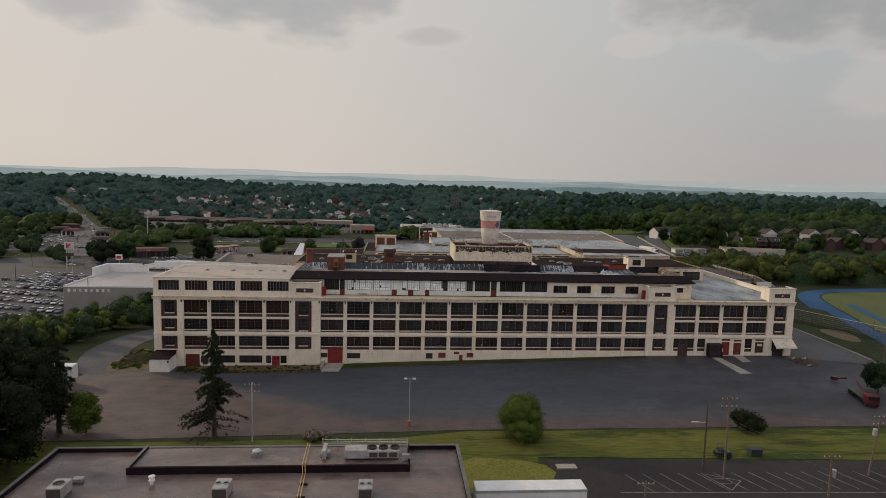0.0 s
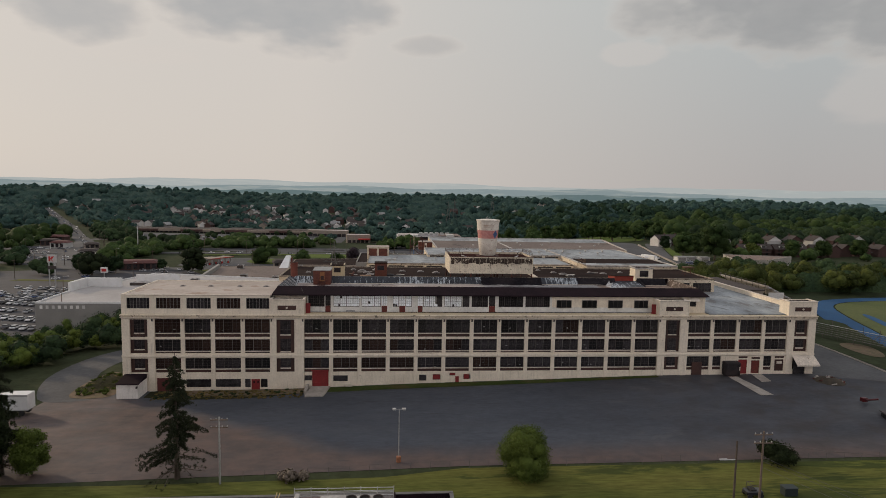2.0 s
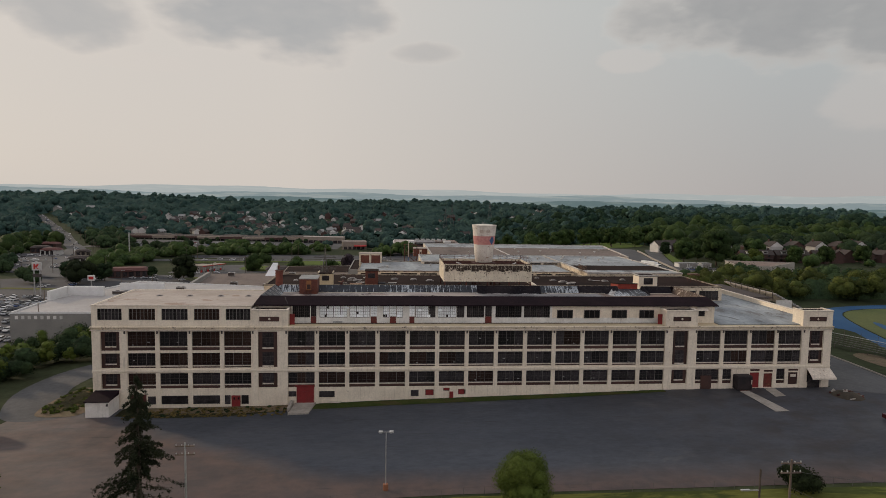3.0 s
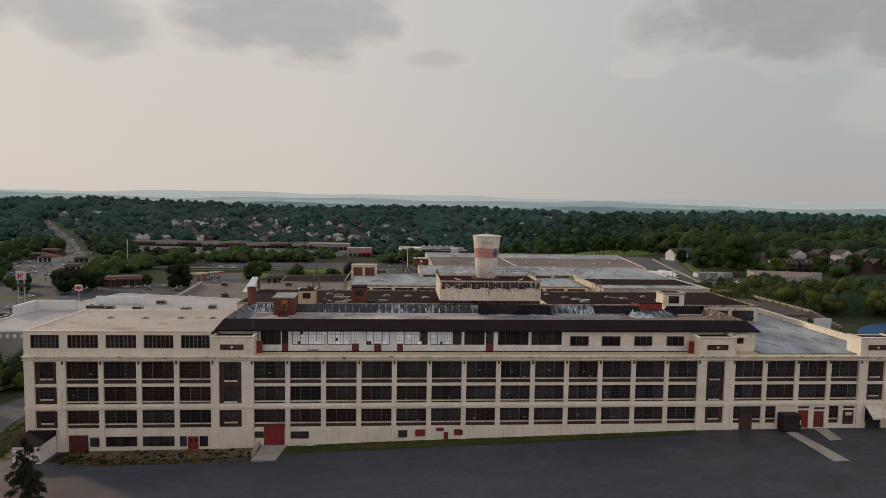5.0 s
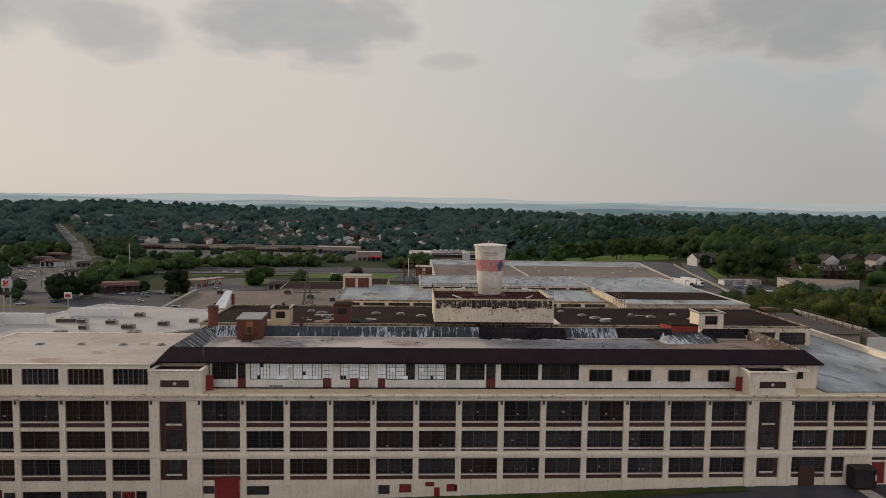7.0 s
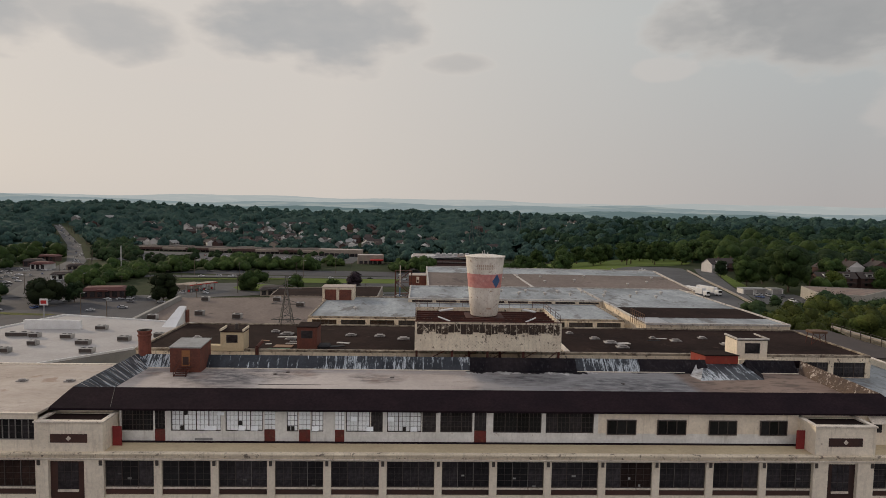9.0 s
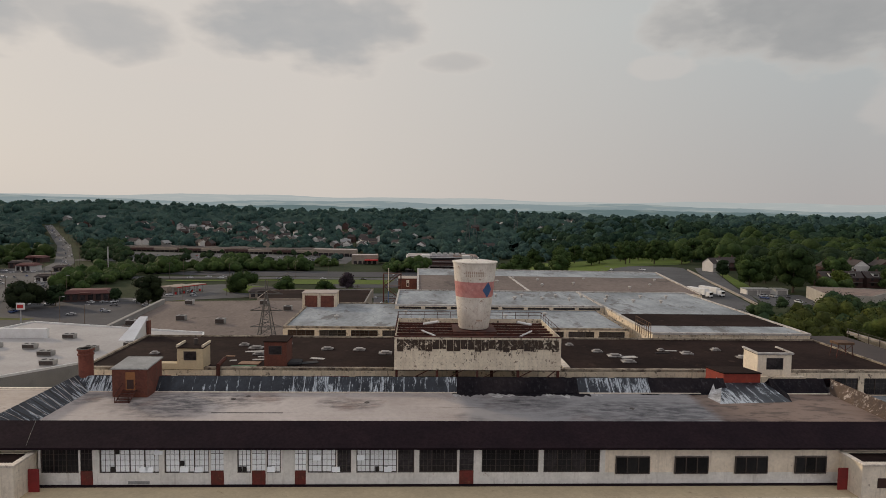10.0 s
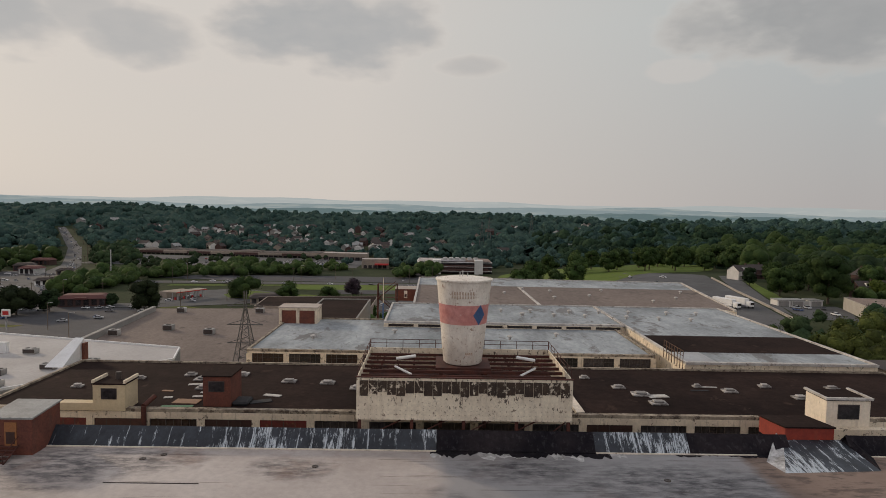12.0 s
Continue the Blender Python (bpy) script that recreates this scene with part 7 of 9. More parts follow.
def corner_hut():
    t = thing("corner_hut", "white painted block hut with a brown lean-to roof", "hut")
    x0, x1, y0, y1 = -36.6, -32.3, -4.8, -0.2
    part("wall", Mesh().box(x0, x1, y0, y1, -4.6, -0.45), HUT_WHITE, t)
    m = Mesh()
    for z in (0, 0.14):
        k = [(x0 - 0.15, y0 - 0.2, -0.45 + z), (x1 + 0.15, y0 - 0.2, -0.45 + z), (x1 + 0.15, y1, 0.3 + z), (x0 - 0.15, y1, 0.3 + z)]
        m.face(k if z else k[::-1])
    m.face([(x0 - 0.15, y0 - 0.2, -0.45), (x1 + 0.15, y0 - 0.2, -0.45), (x1 + 0.15, y0 - 0.2, -0.31), (x0 - 0.15, y0 - 0.2, -0.31)])
    m.face([(x1, y0, -0.45), (x1, y1, -0.45), (x1, y1, 0.3)], 0)
    m.face([(x0, y1, -0.45), (x0, y0, -0.45), (x0, y1, 0.3)], 0)
    part("roof", m, SHINGLE, t)
    part("lamp", Mesh().box(x1 - 0.4, x1 - 0.1, y0 - 0.3, y0, -1.2, -0.8), STEEL, t)


corner_hut()
# garage ramp and its flanking wall
solid("garage_ramp", Mesh().prism([(1.3, -6.2), (5.2, -6.2), (6.0, -0.1), (1.8, -0.1)], -4.0, -2.55), CONCRETE, "stained concrete ramp before the red garage door", "ramp", bevel=0.03)
solid("ramp_wall", Mesh().box(0.9, 1.5, -4.6, -0.1, -4.0, -2.0), CONCRETE, "low concrete wall beside the ramp", "wall", bevel=0.04)
solid("timber_pile", Mesh().box(8.5, 10.8, -1.3, -1.1, -2.3, -2.15).box(8.9, 11.2, -1.0, -0.75, -2.3, -2.1).box(8.7, 10.4, -1.2, -0.9, -2.1, -1.98), SILL, "pale boards piled on the grass", "boards")
def rubble(x, y):
    rs = random.Random(4)
    t = thing("rubble_heap", "dark heap of broken rubble and scrap", "heap", at=(x, y, float(land(x, y))))
    part("mound", Mesh().lathe(0, 0, [(3.4, -0.1), (2.3, 0.5), (1.2, 0.9), (0.1, 1.0)], 14), DIRT, t)
    for i in range(26):
        a, r = rs.uniform(0, 6.28), rs.uniform(0.2, 3.2)
        ob = part("scrap", Mesh().box(-0.5, 0.5, -0.2, 0.2, -0.12, 0.12), RUST if i % 3 else CONCRETE, t, at=(r * math.cos(a), r * math.sin(a), 1.0 - r * 0.28))
        ob.rotation_euler = (rs.uniform(-0.5, 0.5), rs.uniform(-0.5, 0.5), rs.uniform(0, 3))


DIRT = mat("dark_heap_soil", (0.035, 0.030, 0.022), 0.95, (0.06, 0.045, 0.03), 0.8, 0.9)
rubble(116.4, -5.6)


def lamp_post(x, y, h):
    z = float(land(x, y))
    t = thing("parking_lamp", "grey steel car park lamp with two heads", "street lamp", at=(x, y, z))
    part("base", Mesh().lathe(0, 0, [(0.38, -0.1), (0.38, 0.9), (0.30, 0.95), (0.02, 0.95)], 12), mat("orange_base_paint", (0.30, 0.13, 0.07), 0.8), t, "rusty orange concrete base")
    part("pole", Mesh().bar((0, 0, 0.9), (0, 0, h), 0.09, 8, 0.06), GALV, t)
    part("arm", Mesh().bar((-0.75, 0, h), (0.75, 0, h), 0.04, 6), GALV, t)
    for s in (-1, 1):
        hd = part("lamp_head", Mesh().box(s * 0.75 - 0.28, s * 0.75 + 0.28, -0.25, 0.25, h - 0.08, h + 0.16), GALV, t, bevel=0.04)
        part("lens", Mesh().box(s * 0.75 - 0.2, s * 0.75 + 0.2, -0.18, 0.18, h - 0.12, h - 0.08), WHITE, hd)


lamp_post(20.3, -39.9, 8.4)


def utility_pole(x, y, h, arms=1, can=False, mt=None, lean=0.0):
    z = float(land(x, y))
    t = thing("utility_pole", "weathered wooden utility pole with cross-arms", "utility pole", at=(x, y, z))
    part("pole", Mesh().bar((0, 0, -0.5), (lean, 0, h), 0.16, 8, 0.11), mt or WOODPOLE, t)
    for i in range(arms):
        zz = h - 0.5 - i * 1.1
        a = part("cross_arm", Mesh().box(-1.2 + lean, 1.2 + lean, -0.07, 0.07, zz, zz + 0.14), WOODPOLE, t)
        for dx in (-1.1, -0.4, 0.4, 1.1):
            part("insulator", Mesh().lathe(dx + lean, 0, [(0.05, zz + 0.14), (0.08, zz + 0.22), (0.05, zz + 0.34), (0.01, zz + 0.36)], 8), GALV, a)
    if can:
        part("transformer", Mesh().lathe(0.45, 0, [(0.02, h - 3.2), (0.32, h - 3.2), (0.32, h - 2.2), (0.02, h - 2.15)], 12), GALV, t, "grey transformer can")
    return t


utility_pole(-4.9, -46.0, 9.8, 2, mt=GALV)
utility_pole(65.6, -60.6, 12.6, 2)
p = utility_pole(64.2, -57.3, 10.0, 0, mt=BARK)
part("lamp_arm", Mesh().box(-1.9, 0.1, -0.06, 0.06, 7.4, 7.5), GALV, p)
part("lamp_head", Mesh().box(-2.3, -1.2, -0.16, 0.16, 7.42, 7.58), GALV, p, "pale flat lamp head", bevel=0.03)
utility_pole(88.6, -59.8, 9.5, 2, True, lean=1.2)
utility_pole(77.9, -65.8, 6.2, 1, True)
utility_pole(51.9, -65.2, 2.4, 1)
utility_pole(134.0, -8.5, 8.5, 0)


def wires(a, b, sag, name="power_line"):
    """One hanging cable."""
    cu = bpy.data.curves.new(name, "CURVE")
    cu.dimensions, cu.bevel_depth, cu.bevel_resolution = "3D", 0.02, 0
    sp = cu.splines.new("POLY")
    sp.points.add(14)
    for i in range(15):
        t = i / 14
        sp.points[i].co = (lerp(a[0], b[0], t), lerp(a[1], b[1], t), lerp(a[2], b[2], t) - sag * 4 * t * (1 - t), 1)
    cu.materials.append(PYLON)
    tagged(new(name, cu), "thin dark power line between poles", "cable")


wires((65.6, -60.6, 9.6), (88.6, -59.8, 7.2), 0.7)
wires((65.6, -60.6, 7.6), (77.9, -65.8, 3.8), 0.3)
wires((65.6, -60.6, 7.0), (95.0, -86.0, 0.5), 0.3)
wires((65.6, -60.6, 6.2), (95.0, -110.0, 6.0), 1.0)
wires((88.6, -59.8, 7.2), (130.0, -64.0, 7.2), 1.0)


DARK_COPING = mat("dull_coping_metal", (0.13, 0.125, 0.12), 0.55, (0.07, 0.066, 0.063), 0.5, 0.9)


def near_building():
    t = thing("flat_roof_building", "low building with a stained dark flat roof", "building")
    x0, x1, y0, y1, zr = -25.4, 26.2, -112.0, -63.4, 4.75
    part("wall", Mesh().box(x0, x1, y0, y1, -2.6, zr - 0.25), GREY_WALL, t)
    part("roof", Mesh().box(x0 + 0.35, x1 - 0.35, y0 + 0.35, y1 - 0.35, zr - 0.25, zr), NEAR_ROOF, t, "brown black stained membrane roof")
    dark = SHINGLE
    for a, b, c, d in ((x0, x1, y1 - 0.35, y1), (x0, x0 + 0.35, y0, y1 - 0.35), (x1 - 0.35, x1, y0, y1 - 0.35)):
        part("parapet", Mesh().box(a, b, c, d, zr - 0.25, zr + 0.55), dark, t)
        part("coping", Mesh().box(a - 0.05, b + 0.05, c - 0.05, d + 0.05, zr + 0.55, zr + 0.63), DARK_COPING, t)
    a, b, c, d = -14.2, 19.6, -70.0, -63.75
    part("raised_roof", Mesh().box(a + 0.25, b - 0.25, c + 0.25, d, zr, zr + 0.55), NEAR_ROOF, t)
    for q in ((a, b, c, c + 0.25), (a, a + 0.25, c + 0.25, d), (b - 0.25, b, c + 0.25, d)):
        part("parapet", Mesh().box(*q, zr, zr + 0.85), dark, t)
    part("coping", Mesh().box(a - 0.04, a + 0.29, c - 0.04, d, zr + 0.85, zr + 0.92), DARK_COPING, t)
    part("coping", Mesh().box(a + 0.29, b + 0.04, c - 0.04, c + 0.29, zr + 0.85, zr + 0.92), dark, t)
    yel = mat("yellow_pipe_paint", (0.42, 0.30, 0.12), 0.6)
    for dx in (0, 0.32):
        part("gas_pipe", Mesh().bar((6.3 + dx, -63.9, zr + 1.1), (6.5 + dx, -70.0, zr + 1.1), 0.06, 8), yel, t, "yellow gas pipe")
        part("gas_pipe", Mesh().bar((6.5 + dx, -70.0, zr + 1.1), (6.6 + dx, -70.6, zr + 0.25), 0.06, 8), yel, t)
        part("gas_pipe", Mesh().bar((6.6 + dx, -70.6, zr + 0.25), (8.4 + dx, -111, zr + 0.25), 0.06, 8), yel, t)
    for i in range(8):
        y = -73.0 - i * 3.0
        part("pipe_block", Mesh().box(6.4, 7.4, y - 0.1, y + 0.1, zr, zr + 0.19), SHINGLE, t, at=(max(0, (-70 - y)) * 0.043, 0, 0))


NEAR_ROOF = mat("near_membrane_roof", (0.158, 0.108, 0.090), 0.6, (0.070, 0.062, 0.064), 0.12, 1.0, 1.2, 0.3, blotch=(0.16, 0.57, 0.6), blotch_col=(0.22, 0.152, 0.118), spec=0.5, spots=(0.5, 0.60, 0.6, (0.04, 0.034, 0.034)), gloss=(0.22, 0.16, 0.7), stretch=(0.6, 1.0, 1.0))
near_building()
ac_unit(-19.4, -74.6, 4.75, 1.7, 2.4, 1.4, 1, "grey rooftop cooling unit with one fan")
ac_unit(-1.6, -75.2, 4.75, 1.7, 2.5, 1.5, 2, "grey rooftop cooling unit with two fans")
ac_unit(14.4, -75.8, 4.75, 1.6, 2.4, 1.5, 2, "grey rooftop cooling unit with two fans")
ac_unit(-18.9, -71.5, 4.75, 1.1, 0.8, 0.5, 0, "small grey roof box")


def roof_fan(x, y, z, mush=False):
    t = thing("roof_vent", "white spun-metal roof ventilator", "vent", at=(x, y, z))
    if mush:
        part("stack", Mesh().lathe(0, 0, [(0.16, 0), (0.16, 0.4), (0.36, 0.45), (0.36, 0.6), (0.18, 0.66), (0.18, 0.85), (0.38, 0.9), (0.38, 1.05), (0.02, 1.15)], 14), WHITE, t)
    else:
        part("curb", Mesh().box(-0.6, 0.6, -0.6, 0.6, 0, 0.35), GREY_METAL, t)
        part("hood", Mesh().lathe(0, 0, [(0.35, 0.35), (0.55, 0.4), (0.55, 0.58), (0.36, 0.7), (0.02, 0.74)], 16), GALV, t)


roof_fan(-10.3, -72.4, 4.75, mush=True)
roof_fan(0.2, -66.0, 5.3)
roof_fan(8.9, -66.2, 5.3)


def chiller():
    t = thing("roof_chiller", "long grey rooftop chiller with three fans and pipes", "cooling unit", at=(14.0, -67.0, 5.3))
    part("tank_section", Mesh().box(-2.6, 0.2, -0.9, 0.9, 0.2, 1.3), UNIT_GREY, t, bevel=0.06)
    part("coil_section", Mesh().box(0.2, 4.2, -0.9, 0.9, 0.2, 1.2), UNIT_GREY, t, bevel=0.06)
    for i in range(3):
        x = 0.8 + i * 1.45
        f = part("fan_ring", Mesh().lathe(x, 0, [(0.6, 1.25), (0.6, 1.45), (0.52, 1.45), (0.52, 1.27)], 18), STEEL, t)
        part("fan_well", Mesh().lathe(x, 0, [(0.52, 1.28), (0.05, 1.28)], 18), DARK, f)
    for x in (0.5, 1.7, 3.0):
        part("louvre", Mesh().box(x, x + 1.0, -1.03, -1.0, 0.45, 1.05), STEEL, t)
    rail = Mesh()
    for z in (0.7, 1.2):
        rail.bar((-5.6, 1.9, z), (5.4, 1.9, z), 0.05)
        rail.bar((-5.6, 2.4, z + 0.1), (5.4, 2.4, z + 0.1), 0.05)
    for i in range(7):
        rail.bar((-5.6 + i * 1.83, 1.9, 0), (-5.6 + i * 1.83, 1.9, 1.7), 0.05)
    part("pipe_rack", rail, GALV, t)
    part("duct", Mesh().box(-5.4, -4.9, -1.0, 1.4, 0.2, 1.3), UNIT_GREY, t, bevel=0.03)
    part("control_box", Mesh().box(4.6, 5.6, -1.2, -0.7, 0, 0.8), UNIT_GREY, t, bevel=0.03)


chiller()


def trailer(x0, x1, y0, y1, label="long white box trailer"):
    z = float(land((x0 + x1) / 2, y0))
    t = thing("box_trailer", label, "trailer", at=(0, 0, z))
    part("box", Mesh().box(x0, x1, y0, y1, 1.1, 4.1), WHITE, t, bevel=0.08)
    part("roof_rim", Mesh().box(x0 - 0.02, x1 + 0.02, y0 - 0.03, y0, 3.75, 4.1), GALV, t)
    part("chassis", Mesh().box(x0 + 0.5, x1 - 0.3, y0 + 0.5, y1 - 0.5, 0.8, 1.1), STEEL, t)
    for x in (x1 - 1.2, x1 - 2.6):
        for y in (y0 + 0.1, y1 - 0.4):
            w = Mesh().bar((x, y, 0.5), (x, y + 0.3, 0.5), 0.5, 14)
            part("wheel", w, TYRE, t)


trailer(27.8, 42.0, -70.4, -67.7)
trailer(-53.5, -48.0, -15.0, -12.4, "white box trailer parked by the side road")
trailer(-64.0, -59.5, -14.0, -11.5, "white box trailer parked by the side road")


# car park lines
def lines():
    rows = [(51.5 + i * 2.75, -58.4) for i in range(24)]
    for x, y in rows:
        m = Mesh()
        a = Vector((x, y, 0))
        b = Vector((x + 2.3, y - 5.4, 0))
        d = (b - a).normalized()
        s = Vector((-d.y, d.x, 0)) * 0.07
        pts = [a - s, b - s, b + s, a + s]
        m.face([(p.x, p.y, float(land(p.x, p.y)) + 0.10) for p in pts])
        part("parking_line", m, STRIPE, LINES)
    m = Mesh()
    m.face([(49, -63.9, float(land(49, -64)) + 0.1), (118, -65.9, float(land(118, -66)) + 0.1), (118, -65.75, float(land(118, -66)) + 0.1), (49, -63.75, float(land(49, -64)) + 0.1)])
    part("parking_line", m, STRIPE, LINES)
    for a, b in (((63.2, -58.6), (68.0, -61.0)), ((63.2, -58.6), (65.2, -63.6)), ((68.0, -61.0), (65.2, -63.6)), ((64.2, -60.2), (66.8, -60.4)), ((64.6, -61.8), (66.4, -61.6))):
        d = Vector((b[0] - a[0], b[1] - a[1], 0)).normalized()
        s = Vector((-d.y, d.x, 0)) * 0.08
        m = Mesh()
        m.face([(p[0] + k * s.x, p[1] + k * s.y, float(land(*p)) + 0.10) for p, k in ((a, -1), (b, -1), (b, 1), (a, 1))])
        part("parking_line", m, STRIPE, LINES)


LINES = thing("parking_lines", "faded white painted parking lines on the asphalt", "parking lines", kind="structure")
lines()

solid("waste_skip", Mesh().box(74.2, 76.1, -53.3, -52.1, -1.8, -0.6).box(74.15, 76.15, -53.4, -52.0, -0.6, -0.5), mat("dark_green_steel", (0.02, 0.03, 0.03), 0.6), "dark steel waste container on the asphalt edge", "container", bevel=0.04)
solid("concrete_slab", Mesh().box(42.0, 45.0, -56.8, -55.4, -1.75, -1.45), CONCRETE, "pale concrete slab lying on the asphalt", "slab", bevel=0.03)


# ---- cars ----
def car(paint, label, at, rz=0.0, kind="car"):
    t = thing(kind, label, "car", at=at)
    t.rotation_euler = (0, 0, rz)
    m = Mesh()
    prof = [(-2.2, 0.35), (2.2, 0.35), (2.25, 0.62), (2.1, 0.82), (1.1, 0.92), (-1.75, 0.95), (-2.2, 0.88)]
    k = len(prof)
    for s in (-0.87, 0.87):
        m.v += [(x, s, z) for x, z in prof]
    m.f = [tuple(range(k - 1, -1, -1))[::-1], tuple(range(2 * k - 1, k - 1, -1))] + [(i + k, (i + 1) % k + k, (i + 1) % k, i) for i in range(k)]
    m.mi = [0] * len(m.f)
    part("body", m.data("body", paint, 0.06), None, t)
    c = Mesh()
    cab = [(-1.75, 0.93, 0.80), (1.0, 0.90, 0.80), (0.35, 1.42, 0.66), (-1.25, 1.44, 0.66)]
    c.v = [(x, -w, z) for x, z, w in cab] + [(x, w, z) for x, z, w in cab]
    c.f = [(0, 1, 2, 3), (7, 6, 5, 4), (1, 5, 6, 2), (4, 0, 3, 7), (3, 2, 6, 7)]
    c.mi = [0, 0, 0, 0, 1]
    part("cabin", c.data("cabin", [CAR_GLASS, paint], 0.0), None, t)
    for x in (-1.35, 1.4):
        for y in (-0.88, 0.70):
            part("wheel", Mesh().bar((x, y, 0.32), (x, y + 0.18, 0.32), 0.32, 10), TYRE, t)
    return t


PROTO = [car(p, lab, (0, 0, 0)) for p, lab in zip(CAR_PAINTS, ("parked white saloon car", "parked black saloon car", "parked silver saloon car", "parked red saloon car", "parked dark blue saloon car", "parked dark grey saloon car"))]
spots = []
rng = random.Random(9)
# rows in the shop car park
for r in range(10):
    for i in range(17):
        x = -99 - i * 3.4 - r * 2.4
        y = 70 + r * 13.0 + i * 1.0
        if rng.random() < (0.78 if r < 7 else 0.5):
            spots.append((x, y, radians(96 + rng.uniform(-3, 3)) + (math.pi if rng.random() < 0.4 else 0)))
for i in range(9):
    spots.append((rng.uniform(-185, -95), rng.uniform(245, 300), radians(rng.choice((12, 96, 192)))))
for r in range(4):
    for i in range(26):
        if rng.random() < 0.6:
            spots.append((-300 + i * 9 + rng.uniform(-1, 1), 640 + r * 16, radians(90)))
for (xa, ya), (xb, yb) in zip(AVENUE[:-1], AVENUE[1:]):
    for i in range(13):
        t = (i + rng.uniform(0.1, 0.9)) / 13
        spots.append((lerp(xa, xb, t) + rng.choice((-5, -2, 2, 5)), lerp(ya, yb, t), math.atan2(yb - ya, xb - xa)))
for r in range(3):
    for i in range(14):
        if rng.random() < 0.75:
            spots.append((-112 + i * 4 + rng.uniform(-0.6, 0.6), 636 + r * 18, radians(90)))
for x, y in ((-150, 300), (-143, 301), (-138, 303), (-170, 295), (-180, 292), (-128, 306), (-118, 331), (-106, 338), (-112, 350), (-103, 330), (-60, 358), (-30, 366), (-20, 352), (-5, 350), (-280, 462), (-285, 458), (-270, 466), (-262, 440)):
    spots.append((x, y, rng.uniform(0, 6)))
for i in range(14):
    spots.append((rng.uniform(-230, 60), rng.choice((428, 436)), 0.1))
for i in range(34):
    t = rng.random()
    spots.append((lerp(-325, -225, t) + rng.uniform(-16, 16), lerp(472, 352, t) + rng.uniform(-14, 14), rng.choice((0.3, 2.1))))
for i in range(16):
    spots.append((rng.uniform(-50, 36), rng.choice((296, 304, 327)) + rng.uniform(-2, 2), rng.choice((0.15, 1.7))))
for i in range(9):
    spots.append((rng.uniform(14, 44), rng.uniform(395, 580), 1.4))
for x, y in ((203, 233), (208, 232), (214, 230), (209, 214), (176, 330), (188, 352), (170, 362), (200, 226)):
    spots.append((x, y, rng.uniform(0, 6)))
for k, (x, y, rz) in enumerate(spots):
    z = float(land(x, y)) + 0.08
    i = rng.choices(range(6), (8, 4, 5, 0.8, 0.8, 3))[0]
    if k < 6:
        i = k
        PROTO[i].location, PROTO[i].rotation_euler = (x, y, z), (0, 0, rz)
    else:
        copy_thing(PROTO[i], pose(x, y, z, 0, 0, math.degrees(rz)))


TRUCK_RED = mat("dark_red_truck_paint", (0.085, 0.009, 0.011), 0.4, (0.06, 0.009, 0.009), 0.8, 0.7)


def tow_truck(x, y, rz):
    t = thing("flatbed_tow_truck", "red flatbed tow truck with a loaded bed", "truck", at=(x, y, float(land(x, y)) + 0.06))
    t.rotation_euler = (0, 0, rz)
    part("cab", Mesh().box(-2.2, 0, -1.1, 1.1, 0.6, 2.4), TRUCK_RED, t, bevel=0.15)
    part("windscreen", Mesh().box(-2.23, -2.2, -0.95, 0.95, 1.5, 2.2), CAR_GLASS, t)
    part("bed", Mesh().box(0.1, 7.0, -1.15, 1.15, 0.95, 1.15), STEEL, t, bevel=0.04)
    part("boom", Mesh().bar((0.6, 0, 1.2), (5.6, 0, 3.0), 0.16, 6), TRUCK_RED, t)
    for bx in (-1.3, 4.6, 5.8):
        for by in (-1.15, 0.85):
            part("wheel", Mesh().bar((bx, by, 0.5), (bx, by + 0.3, 0.5), 0.5, 12), TYRE, t)


tow_truck(112.0, -31.0, radians(74))
solid("red_auger", Mesh().bar((114.0, -18.6, -0.3), (115.6, -20.4, 0.5), 0.2, 8).box(113.6, 114.7, -18.9, -18.0, -0.6, 0.2), TRUCK_RED, "small red implement parked in the yard", "implement", bevel=0.05)
def quad_bike(x, y):
    t = thing("farm_vehicle", "small dark utility vehicle parked on the grass edge", "vehicle", at=(x, y, float(land(x, y)) + 0.08))
    part("body", Mesh().box(-1.2, 1.2, -0.7, 0.7, 0.4, 1.0), CAR_PAINTS[1], t, bevel=0.12)
    part("seat", Mesh().box(-0.6, 0.2, -0.6, 0.6, 1.0, 1.25), TYRE, t, bevel=0.05)
    part("cage", Mesh().bar((-0.7, -0.6, 1.0), (-0.6, -0.6, 1.9), 0.04).bar((-0.7, 0.6, 1.0), (-0.6, 0.6, 1.9), 0.04).bar((-0.6, -0.6, 1.9), (-0.6, 0.6, 1.9), 0.04).bar((-0.6, 0.6, 1.9), (0.5, 0.6, 1.8), 0.04).bar((-0.6, -0.6, 1.9), (0.5, -0.6, 1.8), 0.04), STEEL, t)
    for a in (-0.8, 0.8):
        for b in (-0.8, 0.55):
            part("wheel", Mesh().bar((a, b, 0.35), (a, b + 0.25, 0.35), 0.35, 10), TYRE, t)


quad_bike(69.6, -53.0)
# faint chain-link fence along the yard's edge
DRY_GRASS = mat("dry_grass", (0.16, 0.12, 0.05), 0.95, (0.09, 0.07, 0.03), 0.5, 0.9, 3.0, 0.5, island=0.3, spec=0.05)
FENCE = mat("dull_fence_wire", (0.10, 0.098, 0.09), 0.7)


